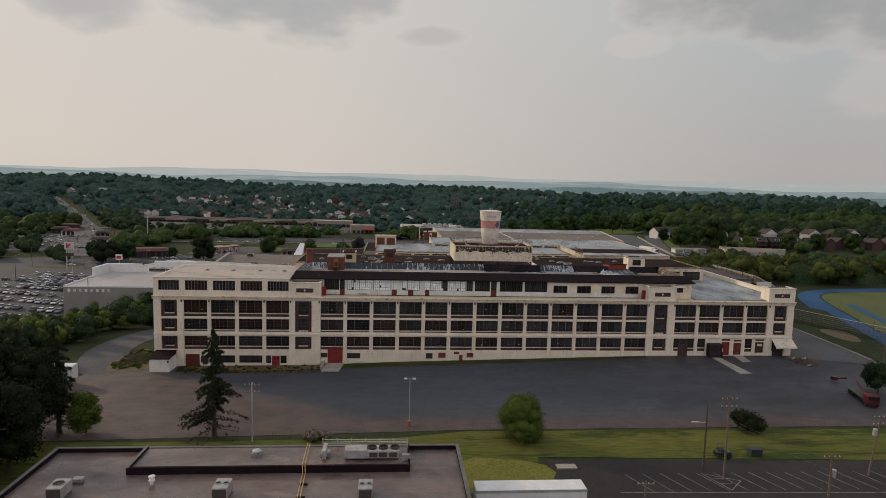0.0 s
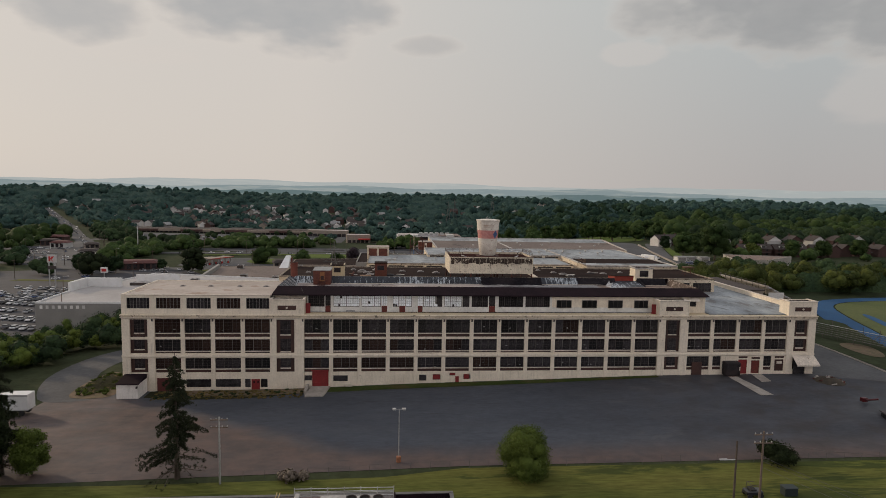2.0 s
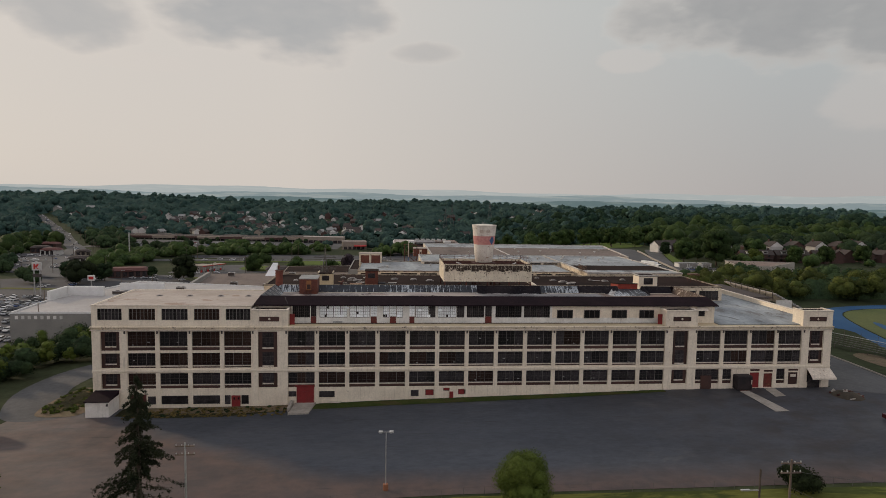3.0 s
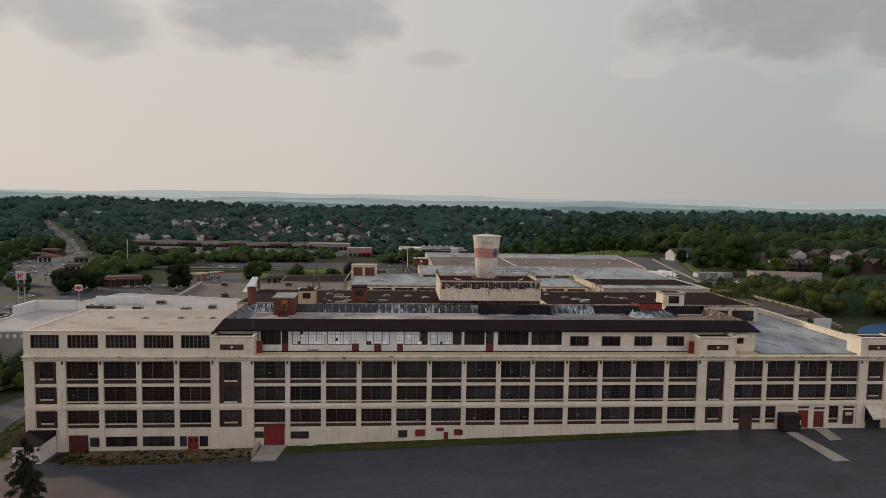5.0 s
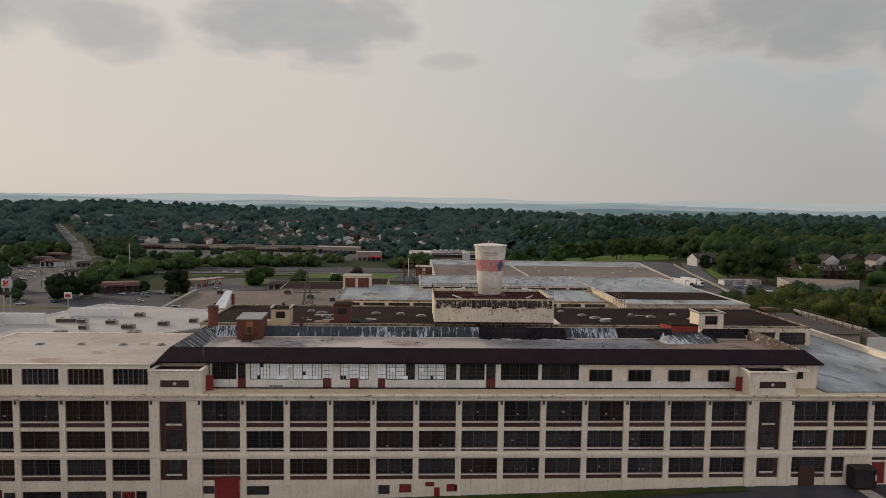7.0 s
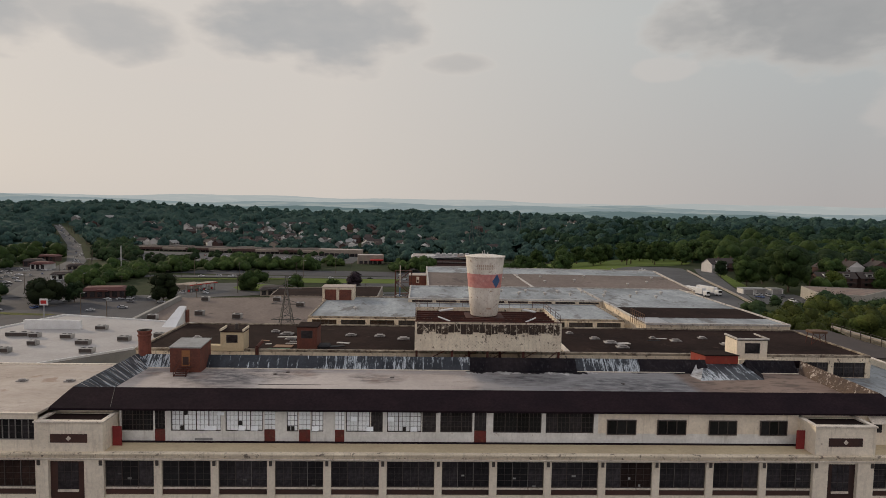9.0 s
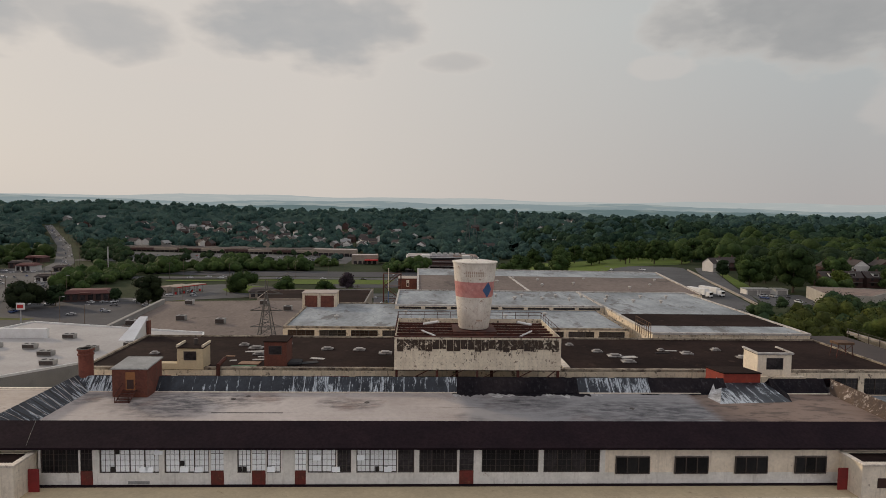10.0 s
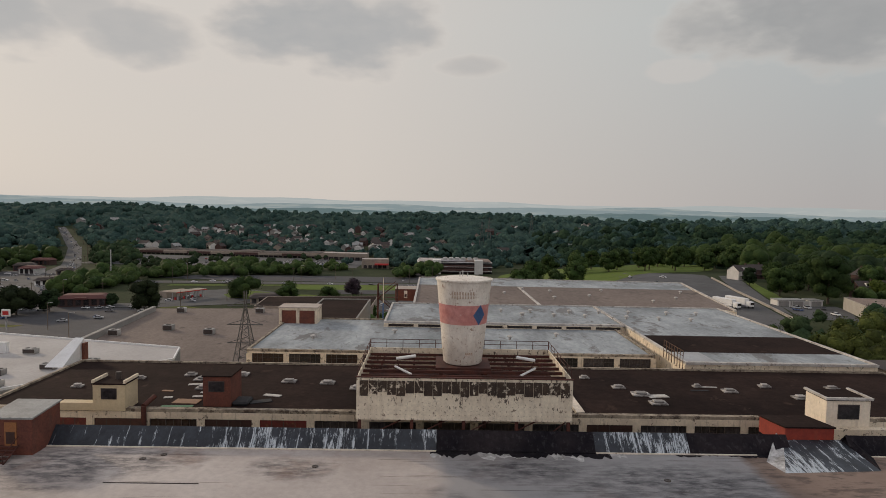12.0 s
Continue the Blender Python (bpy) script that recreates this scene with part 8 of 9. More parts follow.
def fence(pts, h, name="chain_fence", step=3.0):
    t = thing(name, "thin galvanised fence along the yard's grass edge", "fence")
    for (xa, ya), (xb, yb) in zip(pts[:-1], pts[1:]):
        L = math.hypot(xb - xa, yb - ya)
        n = max(1, int(L / step))
        m = Mesh()
        for i in range(n + 1):
            x, y = lerp(xa, xb, i / n), lerp(ya, yb, i / n)
            z = float(land(x, y))
            part("post", Mesh().bar((x, y, z - 0.2), (x, y, z + h), 0.022, 5), FENCE, t)
        za, zb = float(land(xa, ya)), float(land(xb, yb))
        m.bar((xa, ya, za + h * 0.98), (xb, yb, zb + h * 0.98), 0.008, 4)
        part("rail", m, FENCE, t)


wires((-1.3, 6.2, 18.42), (0.0, 2.4, 17.3), -0.05, "loose_cable")
fence([(-2, -44.8), (34, -42.2), (125, -42.0)], 1.3)
brush = scatter(6, 3.5, 7.5, -46.5, -44.5, 5)
woods("cut_branches", "heap of cut pale branches on the grass", brush, 1.6, 2.0, mat("dry_branches", (0.16, 0.13, 0.10), 0.9), 6, 160, 0.18)
woods("wall_weeds", "weeds and shrubs along the factory wall", scatter(45, -29, 0.6, -5.4, -0.8, 8), 0.5, 1.0, LEAF_DARK, 9, 90, 0.08)
woods("wall_weeds", "dry yellow grass tufts along the factory wall", scatter(220, -30, 0.4, -6.0, -1.0, 18), 0.32, 0.9, DRY_GRASS, 19, 90, 0.09)
woods("corner_weeds", "sunlit weeds on the mound by the side road", scatter(60, -47, -40, -2.5, 13, 28), 0.7, 1.2, LEAF_LIGHT, 29, 110, 0.1)


# ---- town behind ----
def flat_block(name, label, poly, z0, z1, wall, roof, parapet=0.5, category="shop", white=None):
    """A flat-roofed block over a polygon, with parapet and roof."""
    t = thing(name, label, category)
    part("wall", Mesh().prism(poly, z0, z1), wall, t)
    c = (sum(p[0] for p in poly) / len(poly), sum(p[1] for p in poly) / len(poly))
    part("roof", Mesh().prism([(lerp(x, c[0], 0.01), lerp(y, c[1], 0.01)) for x, y in poly], z1, z1 + 0.12), roof, t)
    for (xa, ya), (xb, yb) in zip(poly, poly[1:] + poly[:1]):
        d = Vector((xb - xa, yb - ya, 0))
        n = Vector((-d.y, d.x, 0)).normalized() * 0.4
        part("parapet", Mesh().prism([(xa, ya), (xb, yb), (xb + n.x, yb + n.y), (xa + n.x, ya + n.y)], z1, z1 + parapet), white or wall, t)
    return t


patch("shop_car_park", [(-330, 10), (-125, 10), (-93, 60), (-84, 130), (-84, 255), (-120, 305), (-205, 305), (-330, 260)], LOT, 0.06, "grey asphalt shop car park", "car park", 8.0)
patch("shop_yard", [(-84, 118), (20, 118), (20, 260), (-84, 255)], ASPHALT_ROAD, 0.06, "grey service yard behind the shops", "yard", 8.0)
patch("grass_verge", [(-120, 306), (-60, 262), (-40, 268), (-100, 318)], GRASS, 0.12, "grass verge beside the car park", "grass", 8.0, smooth=2)
patch("grass_verge", [(-205, 246), (-150, 240), (-148, 246), (-203, 254)], GRASS, 0.14, "grass island in the car park", "grass", 8.0)
patch("highway_lot", [(-196, 446), (110, 452), (112, 500), (-150, 500)], LOT, 0.2, "grey lots and slip roads along the highway", "car park", 10.0, smooth=1)
patch("grass_verge", [(-66, 392), (14, 396), (18, 428), (-62, 424)], LAWN, 0.3, "green field beyond the shops", "grass", 10.0)
patch("highway", [(-460, 386), (-120, 424), (120, 432), (120, 445), (-120, 440), (-462, 404)], ASPHALT_ROAD, 0.35, "grey highway crossing behind the shops", "road", 10.0)
patch("avenue", [(-188, 308), (-212, 300), (-326, 570), (-441, 776), (-516, 889), (-584, 990), (-574, 996), (-503, 893), (-423, 776), (-307, 572)], ASPHALT_ROAD, 0.4, "long grey avenue climbing the far slope", "road", 12.0)
patch("plaza_car_park", [(-330, 600), (-40, 600), (-40, 716), (-330, 736)], ASPHALT_ROAD, 0.3, "car park before the shopping plaza", "car park", 12.0)
patch("side_street", [(-215, 302), (-120, 306), (-60, 330), (40, 340), (40, 350), (-60, 342), (-120, 320), (-215, 318)], ASPHALT_ROAD, 0.2, "grey street beside the filling station", "road", 8.0)
patch("junction", [(-335, 352), (-205, 318), (-192, 340), (-205, 372), (-250, 430), (-275, 490), (-330, 500), (-360, 430)], LOT, 0.16, "grey road junction and forecourts by the avenue", "road", 10.0, smooth=1)
patch("station_forecourt", [(-138, 318), (-62, 334), (-58, 372), (-92, 392), (-138, 372)], ASPHALT_ROAD, 0.22, "pale asphalt forecourt of the filling station", "forecourt", 8.0, smooth=1)
patch("shop_street", [(-60, 286), (40, 300), (44, 330), (30, 338), (-58, 322)], LOT, 0.18, "grey street and parking beyond the stores", "road", 8.0)
patch("store_street", [(-30, 372), (60, 384), (64, 440), (48, 520), (20, 600), (-4, 596), (24, 516), (34, 436), (-34, 396)], LOT, 0.24, "grey street running out to the hills", "road", 10.0)
patch("grass_verge", [(-60, 344), (-34, 348), (-34, 368), (-62, 366)], LAWN, 0.2, "bright green verge by the street", "grass", 8.0, smooth=1)
patch("grass_verge", [(-36, 300), (2, 306), (4, 318), (-34, 314)], LAWN, 0.24, "bright green verge by the street", "grass", 8.0, smooth=1)
patch("grass_verge", [(-150, 402), (-66, 414), (-66, 421), (-150, 410)], LAWN, 0.36, "grass verge along the highway", "grass", 8.0)
patch("grass_verge", [(-96, 352), (-66, 340), (-62, 372), (-92, 386)], LAWN, 0.3, "grass island before the filling station", "grass", 6.0, smooth=1)
patch("east_yard", [(127, 92), (150, 92), (184, 205), (204, 293), (220, 355), (228, 384), (180, 392), (150, 400), (140, 300), (126, 180)], ASPHALT_ROAD, 0.1, "grey service yard east of the works", "yard", 8.0, smooth=2)
patch("east_car_park", [(190, 206), (210, 200), (224, 228), (226, 240), (200, 238)], ASPHALT_ROAD, 0.1, "small asphalt car park by the garages", "car park", 6.0)
patch("east_street", [(190, 212), (199, 236), (206, 262), (219, 300), (234, 342), (246, 372), (234, 374), (223, 346), (207, 296), (197, 256)], ASPHALT_ROAD, 0.14, "grey street beside the barrier wall", "road", 6.0)
patch("grass_verge", [(203, 240), (216, 262), (232, 320), (240, 340), (234, 340), (220, 300), (207, 262)], LAWN, 0.18, "grass verge before the houses", "grass", 6.0, smooth=1)
patch("park_lawn", [(96, 330), (150, 345), (196, 394), (244, 412), (276, 470), (284, 520), (262, 600), (90, 560)], LAWN, 0.15, "sunlit park lawn under trees", "grass", 10.0, smooth=2)
patch("track_lane", [(260, 107), (227, 105.5), (205, 102.5), (189, 97.5), (179, 89), (172, 78), (162, 55), (155.3, 33), (148, 13), (131, -30), (143, -34), (154, -2), (160.5, 25), (168, 44), (174, 61), (182, 80), (189, 89), (199, 94.6), (216, 97), (260, 98)], BLUE_TRACK, 0.16, "bright blue running track", "running track", 6.0, smooth=2)
patch("sports_field", [(260, 97.8), (216, 96.8), (199.2, 94.3), (189.3, 88.7), (182.4, 79.5), (174.5, 60.5), (168.5, 43.5), (161, 24.5), (150, -24), (250, -40)], PITCH, 0.12, "green sports field inside the track", "grass", 6.0, smooth=2)
patch("field_path", [(184, 70), (187, 69), (177, 42), (167, 14), (165, 15), (174.5, 43)], BLUE_TRACK, 0.2, "blue sports runway beside the track", "running track", 6.0, smooth=2)
patch("track_bank", [(137.2, 64), (137.0, 27), (136.6, 0), (133.5, -20), (139, -21), (148, 4), (160, 38), (170, 64)], EARTH, 0.22, "dark weedy bank below the track", "bank", 4.0, smooth=2)
patch("bare_bank", [(142, 26), (141.5, 14), (146, 12), (151, 24), (147, 29)], SOIL, 0.3, "bare patch of soil on the bank", "soil", 4.0, smooth=2)

patch("weedy_bank", [(-31.5, -0.3), (-31.5, -4.5), (-22, -6.2), (-11, -6.0), (-4.5, -4.6), (0.6, -3.4), (0.8, -0.3)], WEEDY, 0.12, "weedy bank with dry grass at the wall foot", "bank", 1.5)
gym = flat_block("fitness_hall", "big grey shop hall with a white membrane roof", [(-91, 66), (-58, 66), (-20.5, 108), (-24, 120), (-80, 134), (-92, 92)], -11, 2.9, GREY_WALL, ROOF_WHITE, 0.5, white=WHITE)
part("false_front", Mesh().box(-91, -79, 99, 100, 2.9, 6.2), WHITE, gym, "white stepped false front")
part("false_front", Mesh().box(-79, -63, 112, 113, 2.9, 5.6), WHITE, gym)
part("false_front", Mesh().box(-92, -91, 88, 100, 2.9, 6.2), WHITE, gym)
for i in range(8):
    part("wall_letter", Mesh().box(-89.5 + i * 1.8, -88.7 + i * 1.8, 65.85, 66.0, 1.3, 2.3), HOUSE_WHITE, gym)
for x, y, w in ((-60, 100, 3.0), (-46.5, 84.5, 3.2), (-66, 84, 3.0), (-44, 98, 3.0), (-52, 93, 3.4), (-57, 112, 3.0), (-74, 102, 6.0), (-69, 101, 2.5), (-37, 103, 2.4), (-64, 92, 2.2)):
    ac_unit(x, y, 3.02, w, 1.9, 1.3, 2)

store = flat_block("discount_store", "very large store with a tan ballast roof", [(-73, 141), (-13, 139), (2, 243), (-82, 234)], -18, -6.6, SHOP_WALL, ROOF_TAN, 0.3)
part("sloped_wall", Mesh().prism([(-73.5, 150), (-72, 150), (-79, 228), (-80.5, 228)], -6.6, -4.4), GREY_WALL, store, "grey upstand wall along the roof")
for x, y in ((-39.2, 182), (-56.3, 188), (-67, 226), (-71, 178), (-34, 228), (-20, 213), (-8, 205)):
    ac_unit(x, y, -6.48, 3.4, 2.8, 2.1, 1, "large grey rooftop cooling unit")
flat_block("rear_store", "low store with a dark brown roof", [(-42, 246), (12, 246), (12, 285), (-44, 276)], -18, -6.8, SHOP_WALL, ROOF_BROWN, 0.4)
flat_block("works_annex", "grey annex with a plain side wall and dark roof", [(4, 128), (20, 128), (20, 168), (4, 168)], -14, 9.0, GREY_WALL, ROOF_BROWN, 0.4, "annex")

# shops by the avenue
def diner(x, y, w, d, h, wall, roof, label, rz=0.0):
    z = float(land(x, y))
    t = thing("roadside_restaurant", label, "restaurant", at=(x, y, z))
    t.rotation_euler = (0, 0, rz)
    part("wall", Mesh().box(-w / 2, w / 2, -d / 2, d / 2, -1, h), wall, t)
    m = Mesh()
    a = 0.9
    b = [(-w / 2 - a, -d / 2 - a, h), (w / 2 + a, -d / 2 - a, h), (w / 2 + a, d / 2 + a, h), (-w / 2 - a, d / 2 + a, h)]
    q = [(-w / 2 + 2, -d / 2 + 2, h + 1.8), (w / 2 - 2, -d / 2 + 2, h + 1.8), (w / 2 - 2, d / 2 - 2, h + 1.8), (-w / 2 + 2, d / 2 - 2, h + 1.8)]
    for i in range(4):
        j = (i + 1) % 4
        m.face([b[i], b[j], q[j], q[i]])
    m.face(q)
    m.face(b[::-1])
    part("roof", m, roof, t)
    for i in range(int(w / 4)):
        x0 = -w / 2 + 1 + i * 4
        part("window", Mesh().box(x0, x0 + 2.6, -d / 2 - 0.08, -d / 2, 0.8, h - 0.5), PANE, t)
    part("porch", Mesh().box(-3, 3, -d / 2 - 2, -d / 2 - 0.1, h - 0.4, h + 0.9), roof, t, bevel=0.1)


PURPLE = mat("purple_leaves", (0.022, 0.013, 0.022), 0.75, (0.035, 0.02, 0.03), 0.3, 0.8, 1.0, 0.3, island=0.4)
RED_ROOF = mat("dull_red_roof", (0.11, 0.040, 0.034), 0.8, (0.08, 0.033, 0.03), 0.2, 0.7)
diner(-157, 312, 24, 13, 4.6, HOUSE_BRICK, RED_ROOF, "low restaurant with a red hipped roof", 0.25)
diner(-291, 473, 15, 11, 5.0, HOUSE_WHITE, RED_ROOF, "white and red fast food restaurant")
diner(-346, 575, 18, 12, 5.0, HOUSE_BRICK, RED_ROOF, "small brick restaurant with a red roof")
diner(-60, 330, 16, 12, 4.0, SHOP_WALL, HOUSE_ROOF, "small shop with a brown roof", 0.2)


def canopy(x, y):
    z = float(land(x, y))
    t = thing("filling_station", "filling station canopy with red and white edge", "filling station", at=(x, y, z))
    t.rotation_euler = (0, 0, radians(58))
    part("canopy", Mesh().box(-11, 11, -3.6, 3.6, 4.6, 5.3), SHOP_WALL, t, bevel=0.05)
    part("stripe", Mesh().box(-11.05, 11.05, -3.66, -3.6, 4.7, 5.15), RED_SIGN, t)
    for a in (-9, -3, 3, 9):
        for b in (-2.6, 2.6):
            part("column", Mesh().box(a - 0.25, a + 0.25, b - 0.25, b + 0.25, 0, 4.6), GALV, t)
        part("pump", Mesh().box(a - 0.5, a + 0.5, -0.4, 0.4, 0, 1.7), RED_SIGN, t, bevel=0.05)
    part("kiosk", Mesh().box(-8, 8, 10, 17, 0, 4.0), SHOP_WALL, t)


canopy(-111, 343)


def pole_sign(x, y, ztop, w, h, second=False):
    z = float(land(x, y))
    t = thing("roadside_sign", "tall white roadside sign with a red mark on two posts", "sign", at=(x, y, 0))
    for s in (-1, 1):
        part("post", Mesh().box(s * w * 0.32 - 0.25, s * w * 0.32 + 0.25, -0.25, 0.25, z, ztop - h), GALV, t)
    b = part("sign_face", Mesh().box(-w / 2, w / 2, -0.4, 0.4, ztop - h, ztop), HOUSE_WHITE, t, bevel=0.05)
    part("red_mark", Mesh().box(-w * 0.30, -w * 0.12, -0.46, -0.4, ztop - h * 0.82, ztop - h * 0.18), RED_SIGN, b)
    part("red_mark", Mesh().prism([(0, -0.18), (0.30, 0.30), (0.05, 0.30), (-0.14, 0.0), (0.08, -0.32), (0.33, -0.32)], 0, 0.06), RED_SIGN, b, at=(0, -0.40, ztop - h / 2), rot=(radians(90), 0, 0)).scale = (w, h, 1)
    if second:
        part("lower_board", Mesh().box(-w * 0.45, w * 0.45, -0.3, 0.3, ztop - h - 3.6, ztop - h - 1.8), STEEL, t)


pole_sign(-163, 213, 1.8, 4.7, 4.2, True)
t = thing("round_board_sign", "small red and white roadside sign", "sign", at=(-142, 226, 0))
part("post", Mesh().bar((0, 0, -16), (0, 0, -9.6), 0.3, 8), GALV, t)
part("board", Mesh().box(-1.9, 1.9, -0.3, 0.3, -9.6, -6.4), HOUSE_WHITE, t, bevel=0.2)
part("red_mark", Mesh().box(-1.3, 1.3, -0.36, -0.3, -8.8, -7.2), RED_SIGN, t, bevel=0.1)
t = thing("tall_mast_sign", "tall slim pale mast with a small board", "mast", at=(-206, 434, 0))
part("mast", Mesh().bar((0, 0, -22), (0, 0, 4), 0.45, 8), GALV, t)
for x, y, h in ((-155, 150, 13), (-110, 120, 13), (-130, 235, 12), (-118, 292, 12), (-98, 300, 11), (-220, 300, 12), (-180, 330, 12), (-150, 440, 14), (-60, 430, 14), (-40, 470, 12), (-100, 200, 12), (-84, 68, 14), (-147, 108, 12)):
    t = thing("street_lamp", "slim grey street lamp on a tall pole", "street lamp", "street lamps", at=(x, y, float(land(x, y))))
    part("pole", Mesh().bar((0, 0, -0.5), (0, 0, h), 0.18, 6, 0.11), WOODPOLE, t)
    part("arm", Mesh().bar((0, 0, h), (1.8, 0, h + 0.2), 0.08, 5), GALV, t)
    part("lamp_head", Mesh().box(1.3, 2.3, -0.2, 0.2, h + 0.1, h + 0.35), GALV, t, bevel=0.04)

def street_pole():
    """A tall thin wooden pole with one cross-arm."""
    t = thing("street_pole", "thin dark wooden pole with a cross-arm beside the street", "utility pole", "poles along the streets")
    part("pole", Mesh().bar((0, 0, -0.5), (0, 0, 12.5), 0.2, 6, 0.14), BARK, t)
    part("cross_arm", Mesh().box(-1.4, 1.4, -0.09, 0.09, 11.6, 11.8), BARK, t)
    return t


pole = street_pole()
row = []
for (xa, ya), (xb, yb) in zip(AVENUE[:-1], AVENUE[1:]):
    row += [(lerp(xa, xb, k / 3) + 13, lerp(ya, yb, k / 3)) for k in range(3)]
row += [(-330 + k * 44, 402 + k * 5) for k in range(9)] + [(-196, 190), (-178, 128), (-205, 252), (-150, 318), (-84, 334), (2, 296), (30, 310), (44, 402), (40, 470)]
pole.location = (-214, 326, float(land(-214, 326)))
for x, y in row:
    copy_thing(pole, pose(x, y, float(land(x, y)), 0, 0, 35))


# shopping plaza
def plaza():
    t = thing("shopping_plaza", "long low shopping plaza with a brown roof", "shops")
    for i in range(10):
        a = (-362 + i * 30.5, 750 - i * 2.6)
        part("unit", Mesh().box(a[0], a[0] + 30.4, a[1], a[1] + 34, -29, -19.5 + (i % 3) * 0.5), SHOP_WALL, t)
        part("roof", Mesh().box(a[0] + 0.3, a[0] + 30.1, a[1] + 0.6, a[1] + 33.4, -19.5 + (i % 3) * 0.5, -19.2 + (i % 3) * 0.5), HOUSE_ROOF, t)
        part("fascia", Mesh().box(a[0], a[0] + 30.4, a[1] - 3.4, a[1] - 0.1, -22.3, -19.6), HOUSE_BRICK if i % 2 else SHOP_WALL, t)
        for k in range(5):
            part("shop_window", Mesh().box(a[0] + 1 + k * 6, a[0] + 6 + k * 6, a[1] - 0.3, a[1] - 0.05, -26.5, -22.8), PANE, t)


plaza()


shop = flat_block("corner_shop", "cream flat-roofed shop with a red canopy", [(-34, 600), (-6, 604), (-8, 622), (-36, 618)], -25, -14.5, SHOP_WALL, ROOF_PALE, 0.5)
part("red_canopy", Mesh().box(-20, -6, 594, 602, -19.5, -18.3), RED_SIGN, shop, "bright red shop canopy", bevel=0.1)
for k in range(5):
    part("shop_window", Mesh().prism([(-32 + k * 5, 600.1 + k * 0.7), (-28.5 + k * 5, 600.6 + k * 0.7), (-28.5 + k * 5, 600.4 + k * 0.7), (-32 + k * 5, 599.9 + k * 0.7)][::-1], -23.5, -20.2), PANE, shop)
shop = flat_block("strip_shop", "long pale shop row with a flat roof", [(-95, 712), (-40, 706), (-40, 728), (-95, 734)], -26, -17.0, SHOP_WALL, ROOF_PALE, 0.5)
for k in range(8):
    part("shop_window", Mesh().box(-93 + k * 6.5, -88 + k * 6.5, 708.5 - k * 0.7, 711.4 - k * 0.7, -25, -21), PANE, shop)


def medical():
    t = thing("medical_building", "round-fronted brick building with white bands", "office")
    z0 = -24.3
    x0, x1, y0, y1 = 25, 97, 548, 586
    part("wall", Mesh().box(x0, x1, y0, y1, z0, z0 + 14), HOUSE_BRICK, t, bevel=4.0)
    for k in range(3):
        z = z0 + 2.6 + k * 4.2
        part("window_band", Mesh().box(x0 - 0.2, x1 + 0.2, y0 - 0.3, y1, z, z + 1.7), PANE, t, bevel=4.0)
        part("white_band", Mesh().box(x0 - 0.3, x1 + 0.3, y0 - 0.45, y1, z + 1.9, z + 2.4), HOUSE_WHITE, t, bevel=4.0)
    part("roof", Mesh().box(x0 + 1, x1 - 1, y0 + 1, y1 - 1, z0 + 14, z0 + 14.3), ROOF_PALE, t)
    for x in (40, 80):
        part("pavilion", Mesh().box(x, x + 8, y0 - 2, y0 + 8, z0, z0 + 15.6), HOUSE_WHITE, t, bevel=0.3)
    for i in range(6):
        part("roof_plant", Mesh().box(50 + i * 6, 54 + i * 6, y0 + 12, y0 + 18, z0 + 14.3, z0 + 16.8), GALV, t, bevel=0.2)


medical()


# houses
def house(x, y, w, d, h, wall, roof, label, rz, dormer=False, z=None):
    z = float(land(x, y)) if z is None else z
    t = thing("house", label, "house", "houses of the town", at=(x, y, z))
    t.rotation_euler = (0, 0, rz)
    part("wall", Mesh().box(-w / 2, w / 2, -d / 2, d / 2, -2, h), wall, t)
    r = h + d * 0.34
    m = Mesh()
    e = 0.6
    A, B, C, D = (-w / 2 - e, -d / 2 - e, h - 0.3), (w / 2 + e, -d / 2 - e, h - 0.3), (w / 2 + e, d / 2 + e, h - 0.3), (-w / 2 - e, d / 2 + e, h - 0.3)
    P, Q = (-w / 2 - e, 0, r), (w / 2 + e, 0, r)
    m.face([A, B, Q, P])
    m.face([C, D, P, Q])
    part("roof", m, roof, t)
    for s in (1, -1):
        g = Mesh()
        g.face([(s * w / 2, -s * d / 2, h), (s * w / 2, s * d / 2, h), (s * w / 2, 0, r - 0.3)])
        part("gable", g, wall, t)
    for k in range(2):
        for zz in (0.9, 3.7):
            if zz < h - 1:
                part("window", Mesh().box(-w / 2 + w * (0.2 + 0.42 * k), -w / 2 + w * (0.36 + 0.42 * k), -d / 2 - 0.06, -d / 2, zz, zz + 1.5), PANE, t)
    part("porch", Mesh().box(-w * 0.45, w * 0.45, -d / 2 - 2.2, -d / 2 - 0.08, 2.5, 2.8), roof, t)
    part("chimney", Mesh().box(w * 0.28, w * 0.28 + 0.8, 0.4, 1.2, r - 1.6, r + 1.0), HOUSE_BRICK, t)
    if dormer:
        dm = part("dormer", Mesh().box(-1.6, 1.6, -d / 2 + 0.8, 0, h + 0.3, h + 2.2), HOUSE_WHITE, t)
        part("window", Mesh().box(-1.2, 1.2, -d / 2 + 0.72, -d / 2 + 0.8, h + 0.8, h + 1.8), PANE, dm)
        part("dormer_roof", Mesh().box(-1.9, 1.9, -d / 2 + 0.5, 0.3, h + 2.2, h + 2.45), roof, dm)


